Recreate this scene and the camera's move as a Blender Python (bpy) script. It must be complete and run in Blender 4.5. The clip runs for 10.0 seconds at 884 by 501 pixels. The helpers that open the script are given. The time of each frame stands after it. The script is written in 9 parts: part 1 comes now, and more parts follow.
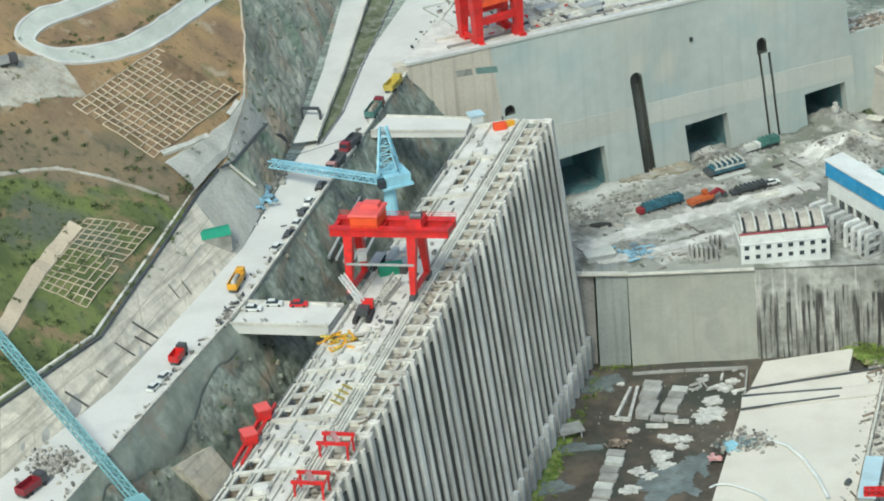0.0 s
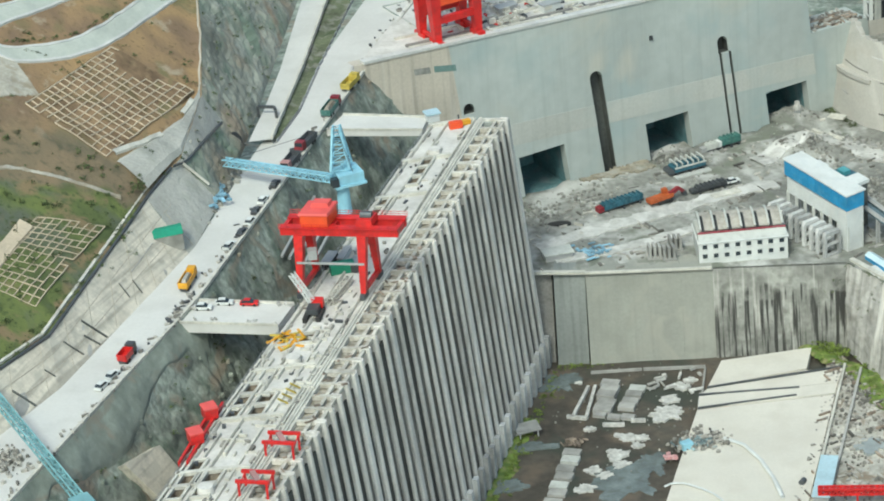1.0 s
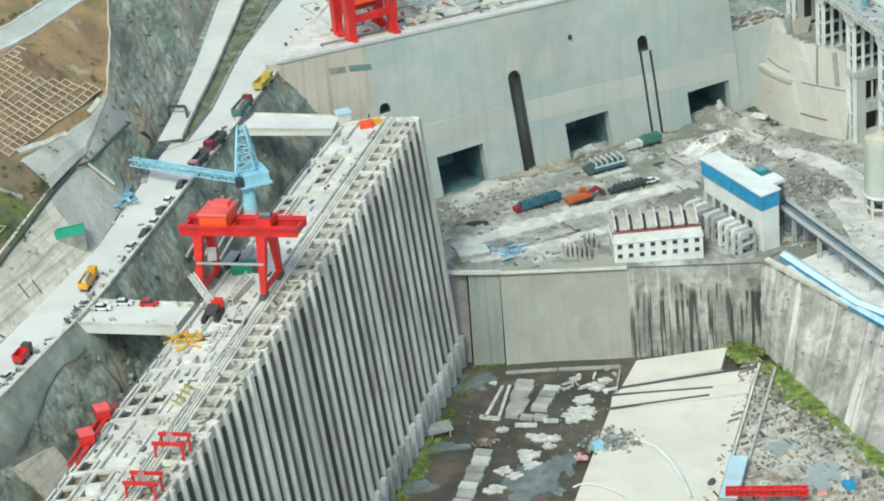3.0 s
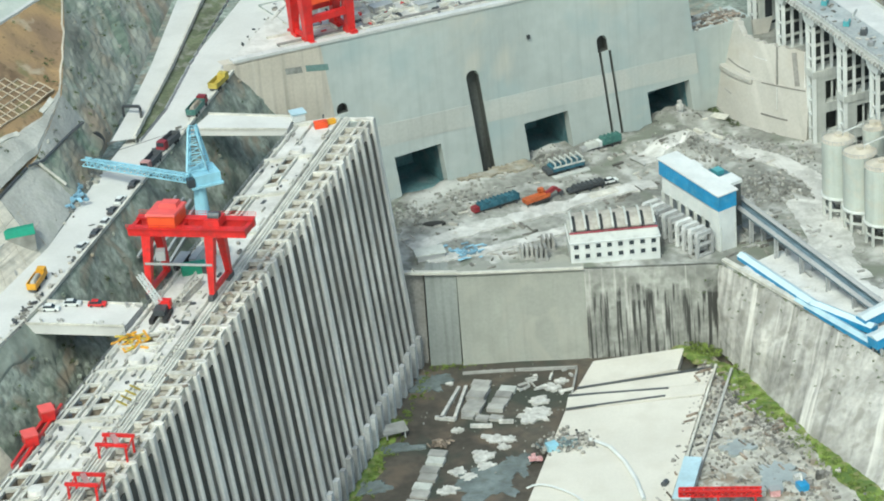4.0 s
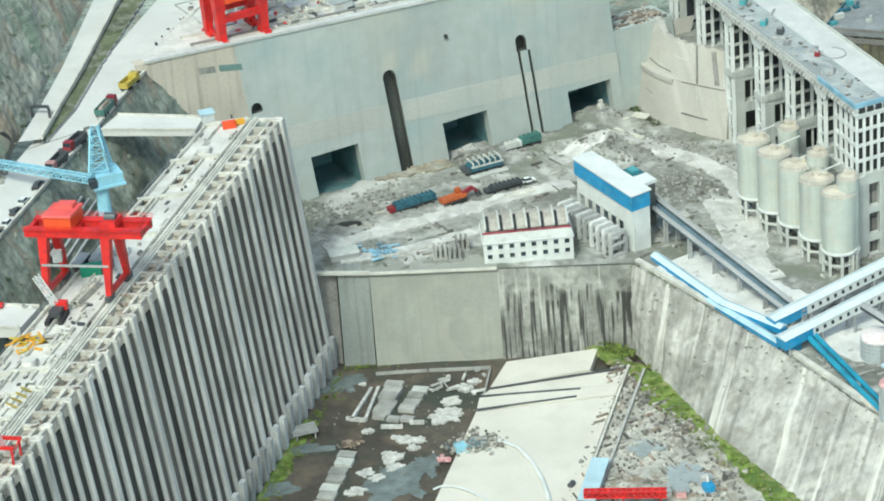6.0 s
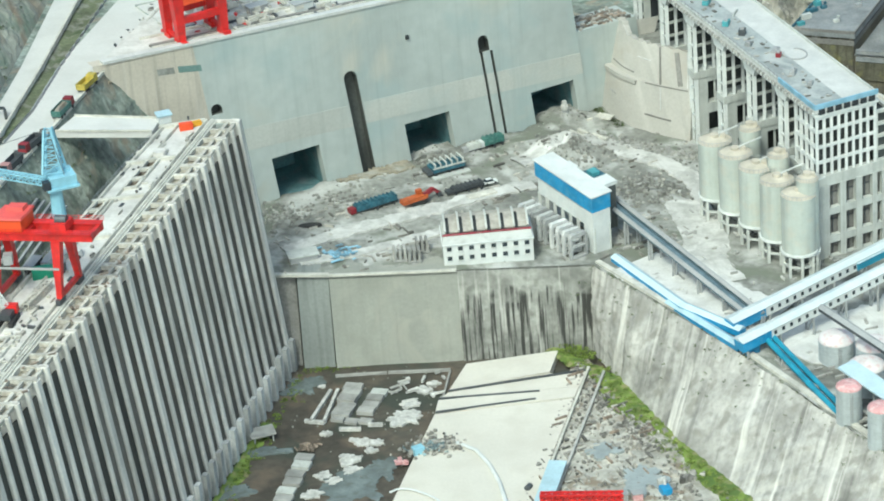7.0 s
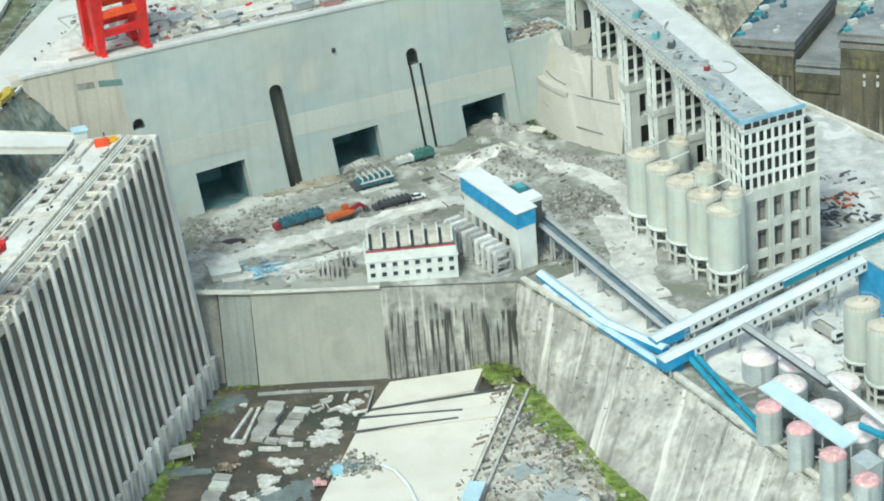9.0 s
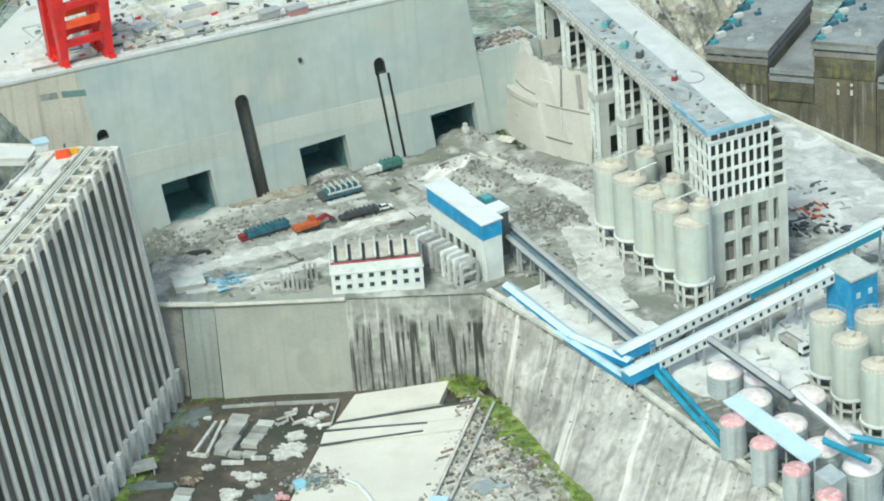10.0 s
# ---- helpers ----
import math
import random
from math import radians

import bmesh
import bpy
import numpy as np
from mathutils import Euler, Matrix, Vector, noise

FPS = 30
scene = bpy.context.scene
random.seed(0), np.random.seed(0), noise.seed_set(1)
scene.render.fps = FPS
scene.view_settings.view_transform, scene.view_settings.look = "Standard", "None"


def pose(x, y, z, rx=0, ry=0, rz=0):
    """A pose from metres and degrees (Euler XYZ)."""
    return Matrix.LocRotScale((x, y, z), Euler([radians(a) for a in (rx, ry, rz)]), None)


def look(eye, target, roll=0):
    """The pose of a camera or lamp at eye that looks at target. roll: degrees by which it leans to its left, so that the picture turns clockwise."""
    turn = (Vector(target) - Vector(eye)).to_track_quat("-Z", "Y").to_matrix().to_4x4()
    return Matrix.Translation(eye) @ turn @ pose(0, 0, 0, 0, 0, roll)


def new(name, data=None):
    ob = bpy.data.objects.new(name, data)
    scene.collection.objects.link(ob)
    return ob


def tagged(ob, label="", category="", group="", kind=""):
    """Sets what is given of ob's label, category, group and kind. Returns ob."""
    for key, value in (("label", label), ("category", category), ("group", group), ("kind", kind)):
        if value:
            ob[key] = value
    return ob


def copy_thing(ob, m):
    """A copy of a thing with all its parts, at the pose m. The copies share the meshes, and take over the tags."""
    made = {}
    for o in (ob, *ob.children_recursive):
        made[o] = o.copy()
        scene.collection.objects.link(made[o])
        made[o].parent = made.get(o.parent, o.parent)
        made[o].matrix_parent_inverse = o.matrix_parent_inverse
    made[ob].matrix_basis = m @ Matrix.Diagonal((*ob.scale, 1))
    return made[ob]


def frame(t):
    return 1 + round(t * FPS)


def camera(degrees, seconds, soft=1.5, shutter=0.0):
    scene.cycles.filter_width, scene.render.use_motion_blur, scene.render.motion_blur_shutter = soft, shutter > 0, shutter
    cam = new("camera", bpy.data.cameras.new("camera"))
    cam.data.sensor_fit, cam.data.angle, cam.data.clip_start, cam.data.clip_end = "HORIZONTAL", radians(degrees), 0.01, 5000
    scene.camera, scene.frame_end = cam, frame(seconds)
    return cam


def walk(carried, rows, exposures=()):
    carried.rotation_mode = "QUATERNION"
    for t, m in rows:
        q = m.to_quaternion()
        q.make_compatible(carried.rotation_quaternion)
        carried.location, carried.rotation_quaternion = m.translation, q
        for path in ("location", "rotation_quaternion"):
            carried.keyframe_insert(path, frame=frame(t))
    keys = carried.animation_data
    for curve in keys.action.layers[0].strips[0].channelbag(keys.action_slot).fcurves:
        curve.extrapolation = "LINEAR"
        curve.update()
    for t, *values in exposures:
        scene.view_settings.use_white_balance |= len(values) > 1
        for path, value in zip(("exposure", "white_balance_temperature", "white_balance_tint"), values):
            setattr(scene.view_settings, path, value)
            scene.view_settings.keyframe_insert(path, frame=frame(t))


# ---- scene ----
cam = camera(18.00, 10.0, 1.9)
PATH = [
    (0.0, 0.00, -0.00, 366.58, 63.413, 4.474, -2.236),
    (0.5, 5.67, -0.05, 366.29, 63.378, 4.449, -2.245),
    (1.0, 11.04, 0.25, 365.63, 63.366, 4.426, -2.290),
    (1.5, 16.22, 0.67, 364.92, 63.350, 4.397, -2.354),
    (2.0, 21.68, 0.96, 364.33, 63.340, 4.376, -2.396),
    (2.5, 27.31, 1.11, 364.08, 63.318, 4.366, -2.424),
    (4.0, 43.68, 2.58, 362.50, 63.272, 4.272, -2.543),
    (4.5, 49.44, 2.73, 362.23, 63.249, 4.262, -2.583),
    (5.0, 55.16, 3.22, 361.90, 63.221, 4.257, -2.600),
    (5.5, 61.34, 3.36, 361.63, 63.192, 4.254, -2.612),
    (7.0, 78.07, 6.24, 360.34, 63.107, 4.253, -2.681),
    (7.5, 83.61, 8.45, 359.75, 63.087, 4.254, -2.704),
    (8.0, 88.91, 10.93, 359.39, 63.078, 4.287, -2.739),
    (8.5, 94.30, 13.71, 358.99, 63.065, 4.292, -2.741),
    (9.0, 100.10, 16.66, 358.92, 63.052, 4.321, -2.704),
    (9.5, 105.43, 19.60, 358.67, 63.052, 4.353, -2.696),
    (10.0, 110.68, 22.74, 358.50, 63.050, 4.375, -2.671),
]
walk(cam, [(t, pose(x, y, z, rx, ry, rz)) for t, x, y, z, rx, ry, rz in PATH], [(0.0, 0.48, 6200, -5.0), (2.0, 0.505, 6166, -5.9), (2.6, 0.575, 6156, -6.2), (10.0, 0.70, 6030, -9.5)])

# ---- light ----
world = bpy.data.worlds.new("overcast_sky")
scene.world = world
world.use_nodes = True
wnt = world.node_tree
sky = wnt.nodes.new("ShaderNodeTexSky")
sky.sky_type, sky.sun_disc = "NISHITA", False
SUN_EL, SUN_AZ = 50.0, 202.0
sky.sun_elevation, sky.sun_rotation = radians(SUN_EL), radians(SUN_AZ)
sky.dust_density, sky.air_density = 4.0, 1.2
wnt.links.new(sky.outputs[0], wnt.nodes["Background"].inputs[0])
wnt.nodes["Background"].inputs[1].default_value = 0.12
sun = new("sun", bpy.data.lights.new("sun", "SUN"))
sun.data.energy, sun.data.angle, sun.data.color = 1.5, radians(12), (1.0, 0.96, 0.9)
sun_from = Vector((math.sin(radians(SUN_AZ)) * math.cos(radians(SUN_EL)), math.cos(radians(SUN_AZ)) * math.cos(radians(SUN_EL)), math.sin(radians(SUN_EL))))
sun.matrix_world = look(sun_from * 900, (0, 0, 0))


# ---- materials ----
def mat(name, base, rough=0.9, metal=0.0, var=0.25, big=0.06, fine=1.2, bump=0.25, streak=0.0, tint=None, tint_amt=0.0, pale=0.0, per=0.0, run=None, island=0.0, tint2=None, hard=0.2, fall=0.035, freq=0.5, patchy=False, mark=None):
    """A weathered surface: two scales of mottling, vertical streaks, a second tint in blotches, fine relief."""
    m = bpy.data.materials.new(name)
    m.use_nodes = True
    nt = m.node_tree
    bsdf = nt.nodes["Principled BSDF"]
    bsdf.inputs["Roughness"].default_value, bsdf.inputs["Metallic"].default_value = rough, metal
    geo = nt.nodes.new("ShaderNodeNewGeometry")

    def noise_of(scale, detail=5.0, stretch=None):
        n = nt.nodes.new("ShaderNodeTexNoise")
        n.inputs["Scale"].default_value, n.inputs["Detail"].default_value = scale, detail
        if stretch and run:
            dot, sep, com, sq = nt.nodes.new("ShaderNodeVectorMath"), nt.nodes.new("ShaderNodeSeparateXYZ"), nt.nodes.new("ShaderNodeCombineXYZ"), nt.nodes.new("ShaderNodeMath")
            dot.operation, sq.operation = "DOT_PRODUCT", "MULTIPLY"
            nt.links.new(geo.outputs["Position"], dot.inputs[0])
            dot.inputs[1].default_value = (*run, 0.0)
            nt.links.new(geo.outputs["Position"], sep.inputs[0])
            nt.links.new(sep.outputs[2], sq.inputs[0])
            sq.inputs[1].default_value = stretch[2]
            nt.links.new(dot.outputs["Value"], com.inputs[0])
            nt.links.new(sq.outputs[0], com.inputs[2])
            nt.links.new(com.outputs[0], n.inputs["Vector"])
        elif stretch:
            mp = nt.nodes.new("ShaderNodeMapping")
            mp.inputs["Scale"].default_value = stretch
            nt.links.new(geo.outputs["Position"], mp.inputs["Vector"])
            nt.links.new(mp.outputs[0], n.inputs["Vector"])
        else:
            nt.links.new(geo.outputs["Position"], n.inputs["Vector"])
        return n

    def ramp(src, a, b):
        r = nt.nodes.new("ShaderNodeMapRange")
        r.inputs["From Min"].default_value, r.inputs["From Max"].default_value = a, b
        r.clamp = True
        nt.links.new(src, r.inputs["Value"])
        return r.outputs[0]

    def mix(kind, fac, a, b):
        x = nt.nodes.new("ShaderNodeMix")
        x.data_type, x.blend_type, x.clamp_factor = "RGBA", kind, True
        if isinstance(fac, float):
            x.inputs[0].default_value = fac
        else:
            nt.links.new(fac, x.inputs[0])
        for s, v in ((x.inputs[6], a), (x.inputs[7], b)):
            if isinstance(v, tuple):
                s.default_value = (*v, 1.0)
            else:
                nt.links.new(v, s)
        return x.outputs[2]

    col = base
    n1, n2 = noise_of(big, 6.0), noise_of(fine, 4.0)
    lo, hi = tuple(c * (1 - var) for c in base), tuple(min(c * (1 + var), 0.95) for c in base)
    col = mix("MIX", ramp(n1.outputs[0], 0.32, 0.68), lo, hi)
    col = mix("MULTIPLY", ramp(n2.outputs[0], 0.35, 0.75), col, mix("MIX", 1.0, base, (1 - var, 1 - var, 1 - var)))
    if tint:
        n3 = noise_of(big * 2.3, 7.0)
        f = nt.nodes.new("ShaderNodeMath")
        f.operation = "MULTIPLY"
        nt.links.new(ramp(n3.outputs[0], 0.5, 0.66), f.inputs[0])
        f.inputs[1].default_value = tint_amt
        col = mix("MIX", f.outputs[0], col, tint)
    if tint2:
        n6 = noise_of(big * 0.9, 8.0)
        n6.inputs["Distortion"].default_value = 1.2
        col = mix("MIX", ramp(n6.outputs[0], 0.53, 0.64), col, tint2)
    if streak:
        n4 = noise_of(freq, 6.0, (1.0, 1.0, fall))
        f = nt.nodes.new("ShaderNodeMath")
        f.operation = "MULTIPLY"
        nt.links.new(ramp(n4.outputs[0], 0.5, 0.5 + hard), f.inputs[0])
        f.inputs[1].default_value = streak
        if patchy:
            g = nt.nodes.new("ShaderNodeMath")
            g.operation = "MULTIPLY"
            nt.links.new(ramp(noise_of(big * 1.3, 3.0).outputs[0], 0.37, 0.51), g.inputs[0])
            nt.links.new(f.outputs[0], g.inputs[1])
            f = g
        if mark is not None:
            sepz, wob, g = nt.nodes.new("ShaderNodeSeparateXYZ"), nt.nodes.new("ShaderNodeMath"), nt.nodes.new("ShaderNodeMath")
            nt.links.new(geo.outputs["Position"], sepz.inputs[0])
            wob.operation, g.operation = "MULTIPLY_ADD", "MULTIPLY"
            nt.links.new(noise_of(0.22, 4.0).outputs[0], wob.inputs[0])
            wob.inputs[1].default_value = 16.0
            nt.links.new(sepz.outputs[2], wob.inputs[2])
            nt.links.new(ramp(wob.outputs[0], mark + 9.5, mark + 6.5), g.inputs[0])
            nt.links.new(f.outputs[0], g.inputs[1])
            f = g
        col = mix("MIX", f.outputs[0], col, tuple(c * 0.16 for c in base))
    if pale:
        n5 = noise_of(freq * 0.7, 6.0, (1.0, 1.0, fall * 1.4))
        f = nt.nodes.new("ShaderNodeMath")
        f.operation = "MULTIPLY"
        nt.links.new(ramp(n5.outputs[0], 0.57, 0.67), f.inputs[0])
        f.inputs[1].default_value = pale
        col = mix("MIX", f.outputs[0], col, (0.66, 0.65, 0.60))
    if island:
        hs = nt.nodes.new("ShaderNodeHueSaturation")
        r = nt.nodes.new("ShaderNodeMapRange")
        r.inputs["To Min"].default_value, r.inputs["To Max"].default_value = 1 - island, 1 + island
        nt.links.new(geo.outputs["Random Per Island"], r.inputs["Value"])
        nt.links.new(r.outputs[0], hs.inputs["Value"])
        nt.links.new(col, hs.inputs["Color"])
        col = hs.outputs[0]
    if per:
        info = nt.nodes.new("ShaderNodeObjectInfo")
        hs = nt.nodes.new("ShaderNodeHueSaturation")
        r = nt.nodes.new("ShaderNodeMapRange")
        r.inputs["To Min"].default_value, r.inputs["To Max"].default_value = 1 - per, 1 + per
        nt.links.new(info.outputs["Random"], r.inputs["Value"])
        nt.links.new(r.outputs[0], hs.inputs["Value"])
        nt.links.new(col, hs.inputs["Color"])
        col = hs.outputs[0]
    nt.links.new(col, bsdf.inputs["Base Color"])
    if bump:
        bp = nt.nodes.new("ShaderNodeBump")
        bp.inputs["Strength"].default_value, bp.inputs["Distance"].default_value = bump, 0.4
        nt.links.new(n2.outputs[0], bp.inputs["Height"])
        nt.links.new(bp.outputs[0], bsdf.inputs["Normal"])
    return m


M_WALL = mat("wall_concrete", (0.415, 0.455, 0.435), 0.85, var=0.11, big=0.022, fine=0.25, streak=0.16, tint=(0.335, 0.41, 0.41), tint_amt=0.75, bump=0.08, run=(0.888, 0.457), hard=0.3, tint2=(0.45, 0.455, 0.405))
M_BAND = mat("band_concrete", (0.465, 0.48, 0.445), 0.85, var=0.10, big=0.03, streak=0.15, bump=0.08, run=(0.888, 0.457), hard=0.3, tint=(0.41, 0.45, 0.43), tint_amt=0.7)
M_BEIGE = mat("beige_concrete", (0.529, 0.487, 0.411), 0.85, var=0.12, big=0.05, streak=0.4, bump=0.1, run=(0.888, 0.457), hard=0.25, pale=0.35)
M_PIER = mat("pier_concrete", (0.69, 0.678, 0.64), 0.85, var=0.12, big=0.05, streak=0.35, bump=0.1, per=0.16, tint=(0.52, 0.505, 0.46), tint_amt=0.5)
# Two rack tones, darkened to paint the shade between the piers.
M_RACK = mat("gap_shade_rack", (0.042, 0.048, 0.046), 0.6, var=0.3, bump=0.1, per=0.4)
M_RACKG = mat("grey_gap_shade_rack", (0.104, 0.101, 0.091), 0.6, var=0.25, streak=0.3, bump=0.1, per=0.45, tint=(0.10, 0.085, 0.065), tint_amt=0.6)
M_DECK = mat("deck_concrete", (0.61, 0.60, 0.565), 0.9, var=0.15, big=0.10, fine=0.9, tint=(0.42, 0.405, 0.365), tint_amt=0.5)
M_BEAM = mat("beam_concrete", (0.57, 0.56, 0.50), 0.85, var=0.2, big=0.2, bump=0.1)
# Dark concrete; also paints shade in the pool recess and trestle core.
M_PITC = mat("dark_concrete_and_shade", (0.24, 0.235, 0.22), 0.9, var=0.3)
M_SHAFT = mat("shaft_concrete", (0.38, 0.325, 0.25), 0.9, var=0.3, big=0.2, tint=(0.24, 0.22, 0.18), tint_amt=0.6)
M_ROAD = mat("road_concrete", (0.575, 0.575, 0.55), 0.9, var=0.06, big=0.05, tint=(0.48, 0.48, 0.455), tint_amt=0.5, bump=0.05)
M_SLAB = mat("slope_concrete", (0.62, 0.58, 0.49), 0.9, var=0.16, big=0.13, fine=1.1, tint=(0.40, 0.385, 0.33), tint_amt=0.8, streak=0.4, run=(0.9, -0.43), fall=0.5, freq=0.8, hard=0.14, tint2=(0.54, 0.515, 0.44))
M_POOLW = mat("pool_wall_concrete", (0.315, 0.325, 0.29), 0.85, var=0.10, big=0.06, streak=0.12, bump=0.06, run=(1.0, 0.0), hard=0.3, tint=(0.265, 0.275, 0.24), tint_amt=0.6, tint2=(0.335, 0.335, 0.295))
M_POOLW2 = mat("pool_corner_concrete", (0.27, 0.29, 0.275), 0.85, var=0.15, big=0.05, streak=0.3, bump=0.1, run=(1.0, 0.0))
M_BUTT = mat("buttress_concrete", (0.435, 0.425, 0.39), 0.85, var=0.10, big=0.05, streak=0.25, bump=0.08, run=(0.9, 0.43), hard=0.3, pale=0.3, tint=(0.40, 0.37, 0.32), tint_amt=0.6)
M_FOAM = mat("white_laitance", (0.53, 0.53, 0.50), 0.8, var=0.25, big=0.5, island=0.3)
M_BLOCK = mat("block_concrete", (0.36, 0.36, 0.34), 0.9, var=0.2, big=0.3, per=0.2)
M_TRACK = mat("pale_track", (0.63, 0.635, 0.615), 0.9, var=0.10, big=0.10, tint=(0.45, 0.45, 0.43), tint_amt=0.75)
M_STRACK = mat("dusty_site_track", (0.51, 0.51, 0.485), 0.9, var=0.2, big=0.12, tint=(0.35, 0.35, 0.325), tint_amt=0.7, tint2=(0.60, 0.60, 0.575))
M_TROOF = mat("pale_roof", (0.555, 0.56, 0.54), 0.85, var=0.10, big=0.1, tint=(0.45, 0.46, 0.45), tint_amt=0.5)
M_STAIN = mat("stained_concrete", (0.285, 0.29, 0.265), 0.9, var=0.3, big=0.14, fine=0.7, streak=1.0, bump=0.6, run=(1.0, 0.0), hard=0.07, tint=(0.165, 0.17, 0.15), tint_amt=0.8, fall=0.05, freq=0.85, mark=-8.0, pale=0.35)
M_ROCKW = mat("shotcrete", (0.415, 0.41, 0.38), 0.95, var=0.28, big=0.10, fine=0.6, streak=0.5, tint=(0.235, 0.23, 0.20), tint_amt=0.75, bump=0.9, pale=1.0, run=(0.872, -0.489), hard=0.12, fall=0.04, freq=0.34, patchy=True)
M_CLIFF = mat("cliff_rock", (0.345, 0.355, 0.30), 0.95, var=0.4, big=0.04, fine=0.3, tint=(0.175, 0.235, 0.175), tint_amt=0.9, bump=0.6, tint2=(0.30, 0.25, 0.185), streak=0.3, run=(0.2, 0.98), fall=0.25, hard=0.2)
M_BANKR = mat("pale_bank_rock", (0.40, 0.385, 0.33), 0.95, var=0.45, big=0.09, fine=0.4, tint=(0.16, 0.16, 0.12), tint_amt=0.85, bump=1.0, tint2=(0.24, 0.22, 0.17))
M_SHOT = mat("smooth_shotcrete", (0.42, 0.42, 0.385), 0.95, var=0.18, big=0.07, tint=(0.31, 0.32, 0.275), tint_amt=0.6, bump=0.4)
# Dark teal paints the recess shade inside the culverts.
M_GATE = mat("culvert_shade_teal", (0.115, 0.225, 0.245), 0.6, var=0.35, big=0.12, tint=(0.21, 0.24, 0.25), tint_amt=0.5)
# Dark grey paints the slots' shade; the drain troughs share it.
M_LINING = mat("slot_shade_trough_dark", (0.09, 0.098, 0.092), 0.7, var=0.3, streak=0.3)
M_ROCK = mat("rock", (0.30, 0.335, 0.285), 0.95, var=0.5, big=0.085, fine=0.6, tint=(0.125, 0.16, 0.125), tint_amt=0.95, bump=1.0, tint2=(0.27, 0.235, 0.18), streak=0.35, run=(0.3, 0.95), fall=0.5, hard=0.16)
M_EARTH = mat("site_earth", (0.275, 0.28, 0.255), 0.95, var=0.42, big=0.05, fine=0.5, tint=(0.50, 0.505, 0.485), tint_amt=0.9, bump=0.6, tint2=(0.165, 0.18, 0.145))
M_POOL = mat("pool_floor_mud", (0.088, 0.078, 0.062), 0.7, var=0.35, big=0.05, fine=0.5, tint=(0.150, 0.115, 0.085), tint_amt=0.7, bump=0.4, tint2=(0.050, 0.057, 0.045))
M_PSLAB = mat("pale_slab", (0.615, 0.595, 0.53), 0.85, var=0.06, big=0.05, bump=0.05, tint=(0.545, 0.52, 0.455), tint_amt=0.6)
M_GRAVEL = mat("gravel", (0.47, 0.46, 0.41), 0.95, var=0.3, big=0.1, fine=0.7, tint=(0.28, 0.275, 0.235), tint_amt=0.7, bump=0.9, tint2=(0.24, 0.20, 0.15))
M_GRID = mat("grid_concrete", (0.56, 0.545, 0.485), 0.9, var=0.25, big=0.25, tint=(0.36, 0.33, 0.27), tint_amt=0.7, bump=0.1, per=0.18)
M_GRASS = mat("grass_ground", (0.165, 0.235, 0.050), 0.95, var=0.45, big=0.2, fine=0.6, tint=(0.25, 0.225, 0.12), tint_amt=0.8, bump=0.8, tint2=(0.09, 0.145, 0.035))
M_LATT = mat("lattice_concrete", (0.53, 0.45, 0.335), 0.9, var=0.15, tint=(0.44, 0.37, 0.27), tint_amt=0.5)
M_RED = mat("red_paint", (0.60, 0.021, 0.021), 0.42, var=0.2, big=0.3, fine=1.2, bump=0.03, tint=(0.30, 0.03, 0.03), tint_amt=0.5)
M_CRIMSON = mat("dark_red_paint", (0.22, 0.020, 0.030), 0.45, var=0.15, big=0.3, bump=0.03)
M_EAVE = mat("faded_red_eave", (0.30, 0.055, 0.075), 0.6, var=0.3, big=0.4, tint=(0.36, 0.24, 0.23), tint_amt=0.5)
M_CELL = mat("cell_floor", (0.36, 0.335, 0.28), 0.95, var=0.4, big=0.3, fine=1.5, bump=0.5, tint=(0.48, 0.46, 0.41), tint_amt=0.8, tint2=(0.22, 0.195, 0.15))
M_ORANGE = mat("orange_red_paint", (0.72, 0.085, 0.025), 0.45, var=0.12, big=0.3, bump=0.03)
M_BLUE = mat("blue_sheet", (0.035, 0.26, 0.50), 0.45, var=0.15, big=0.2, bump=0.05, tint=(0.12, 0.34, 0.5), tint_amt=0.4)
M_BLUE2 = mat("dusty_blue_sheeting", (0.24, 0.42, 0.54), 0.6, var=0.2, big=0.3, island=0.4)
M_CYAN = mat("light_blue_paint", (0.30, 0.56, 0.68), 0.5, var=0.15, big=0.3, bump=0.03)
M_TEAL = mat("teal_paint", (0.09, 0.31, 0.34), 0.5, var=0.2, big=0.3, bump=0.03)
M_SKYROOF = mat("pale_blue_roof", (0.42, 0.575, 0.64), 0.5, var=0.12, big=0.2, bump=0.05)
M_WHITE = mat("white_paint", (0.63, 0.655, 0.64), 0.6, var=0.10, big=0.15, bump=0.05, tint=(0.54, 0.58, 0.58), tint_amt=0.6)
M_SILO = mat("silo_grey_green", (0.47, 0.51, 0.47), 0.55, var=0.10, big=0.15, streak=0.2, bump=0.05, tint=(0.50, 0.48, 0.41), tint_amt=0.5)
M_SILOTOP = mat("silo_top_dust", (0.52, 0.48, 0.40), 0.9, var=0.15, big=0.3)
M_TANK = mat("corrugated_steel", (0.42, 0.46, 0.47), 0.5, var=0.12, big=0.2, streak=0.15, bump=0.05)
M_PINK = mat("red_dome", (0.60, 0.33, 0.33), 0.6, var=0.2, big=0.4, tint=(0.70, 0.60, 0.59), tint_amt=0.6)
M_DUSTY = mat("dusty_pink_dome", (0.70, 0.66, 0.65), 0.7, var=0.12, big=0.3, tint=(0.58, 0.36, 0.35), tint_amt=0.6)
M_DTOP = mat("dark_wet_concrete", (0.24, 0.255, 0.26), 0.8, var=0.25, big=0.1, tint=(0.33, 0.33, 0.32), tint_amt=0.5)
M_ROOFRED = mat("pink_red_roof", (0.68, 0.10, 0.09), 0.5, var=0.1, big=0.3, bump=0.03)
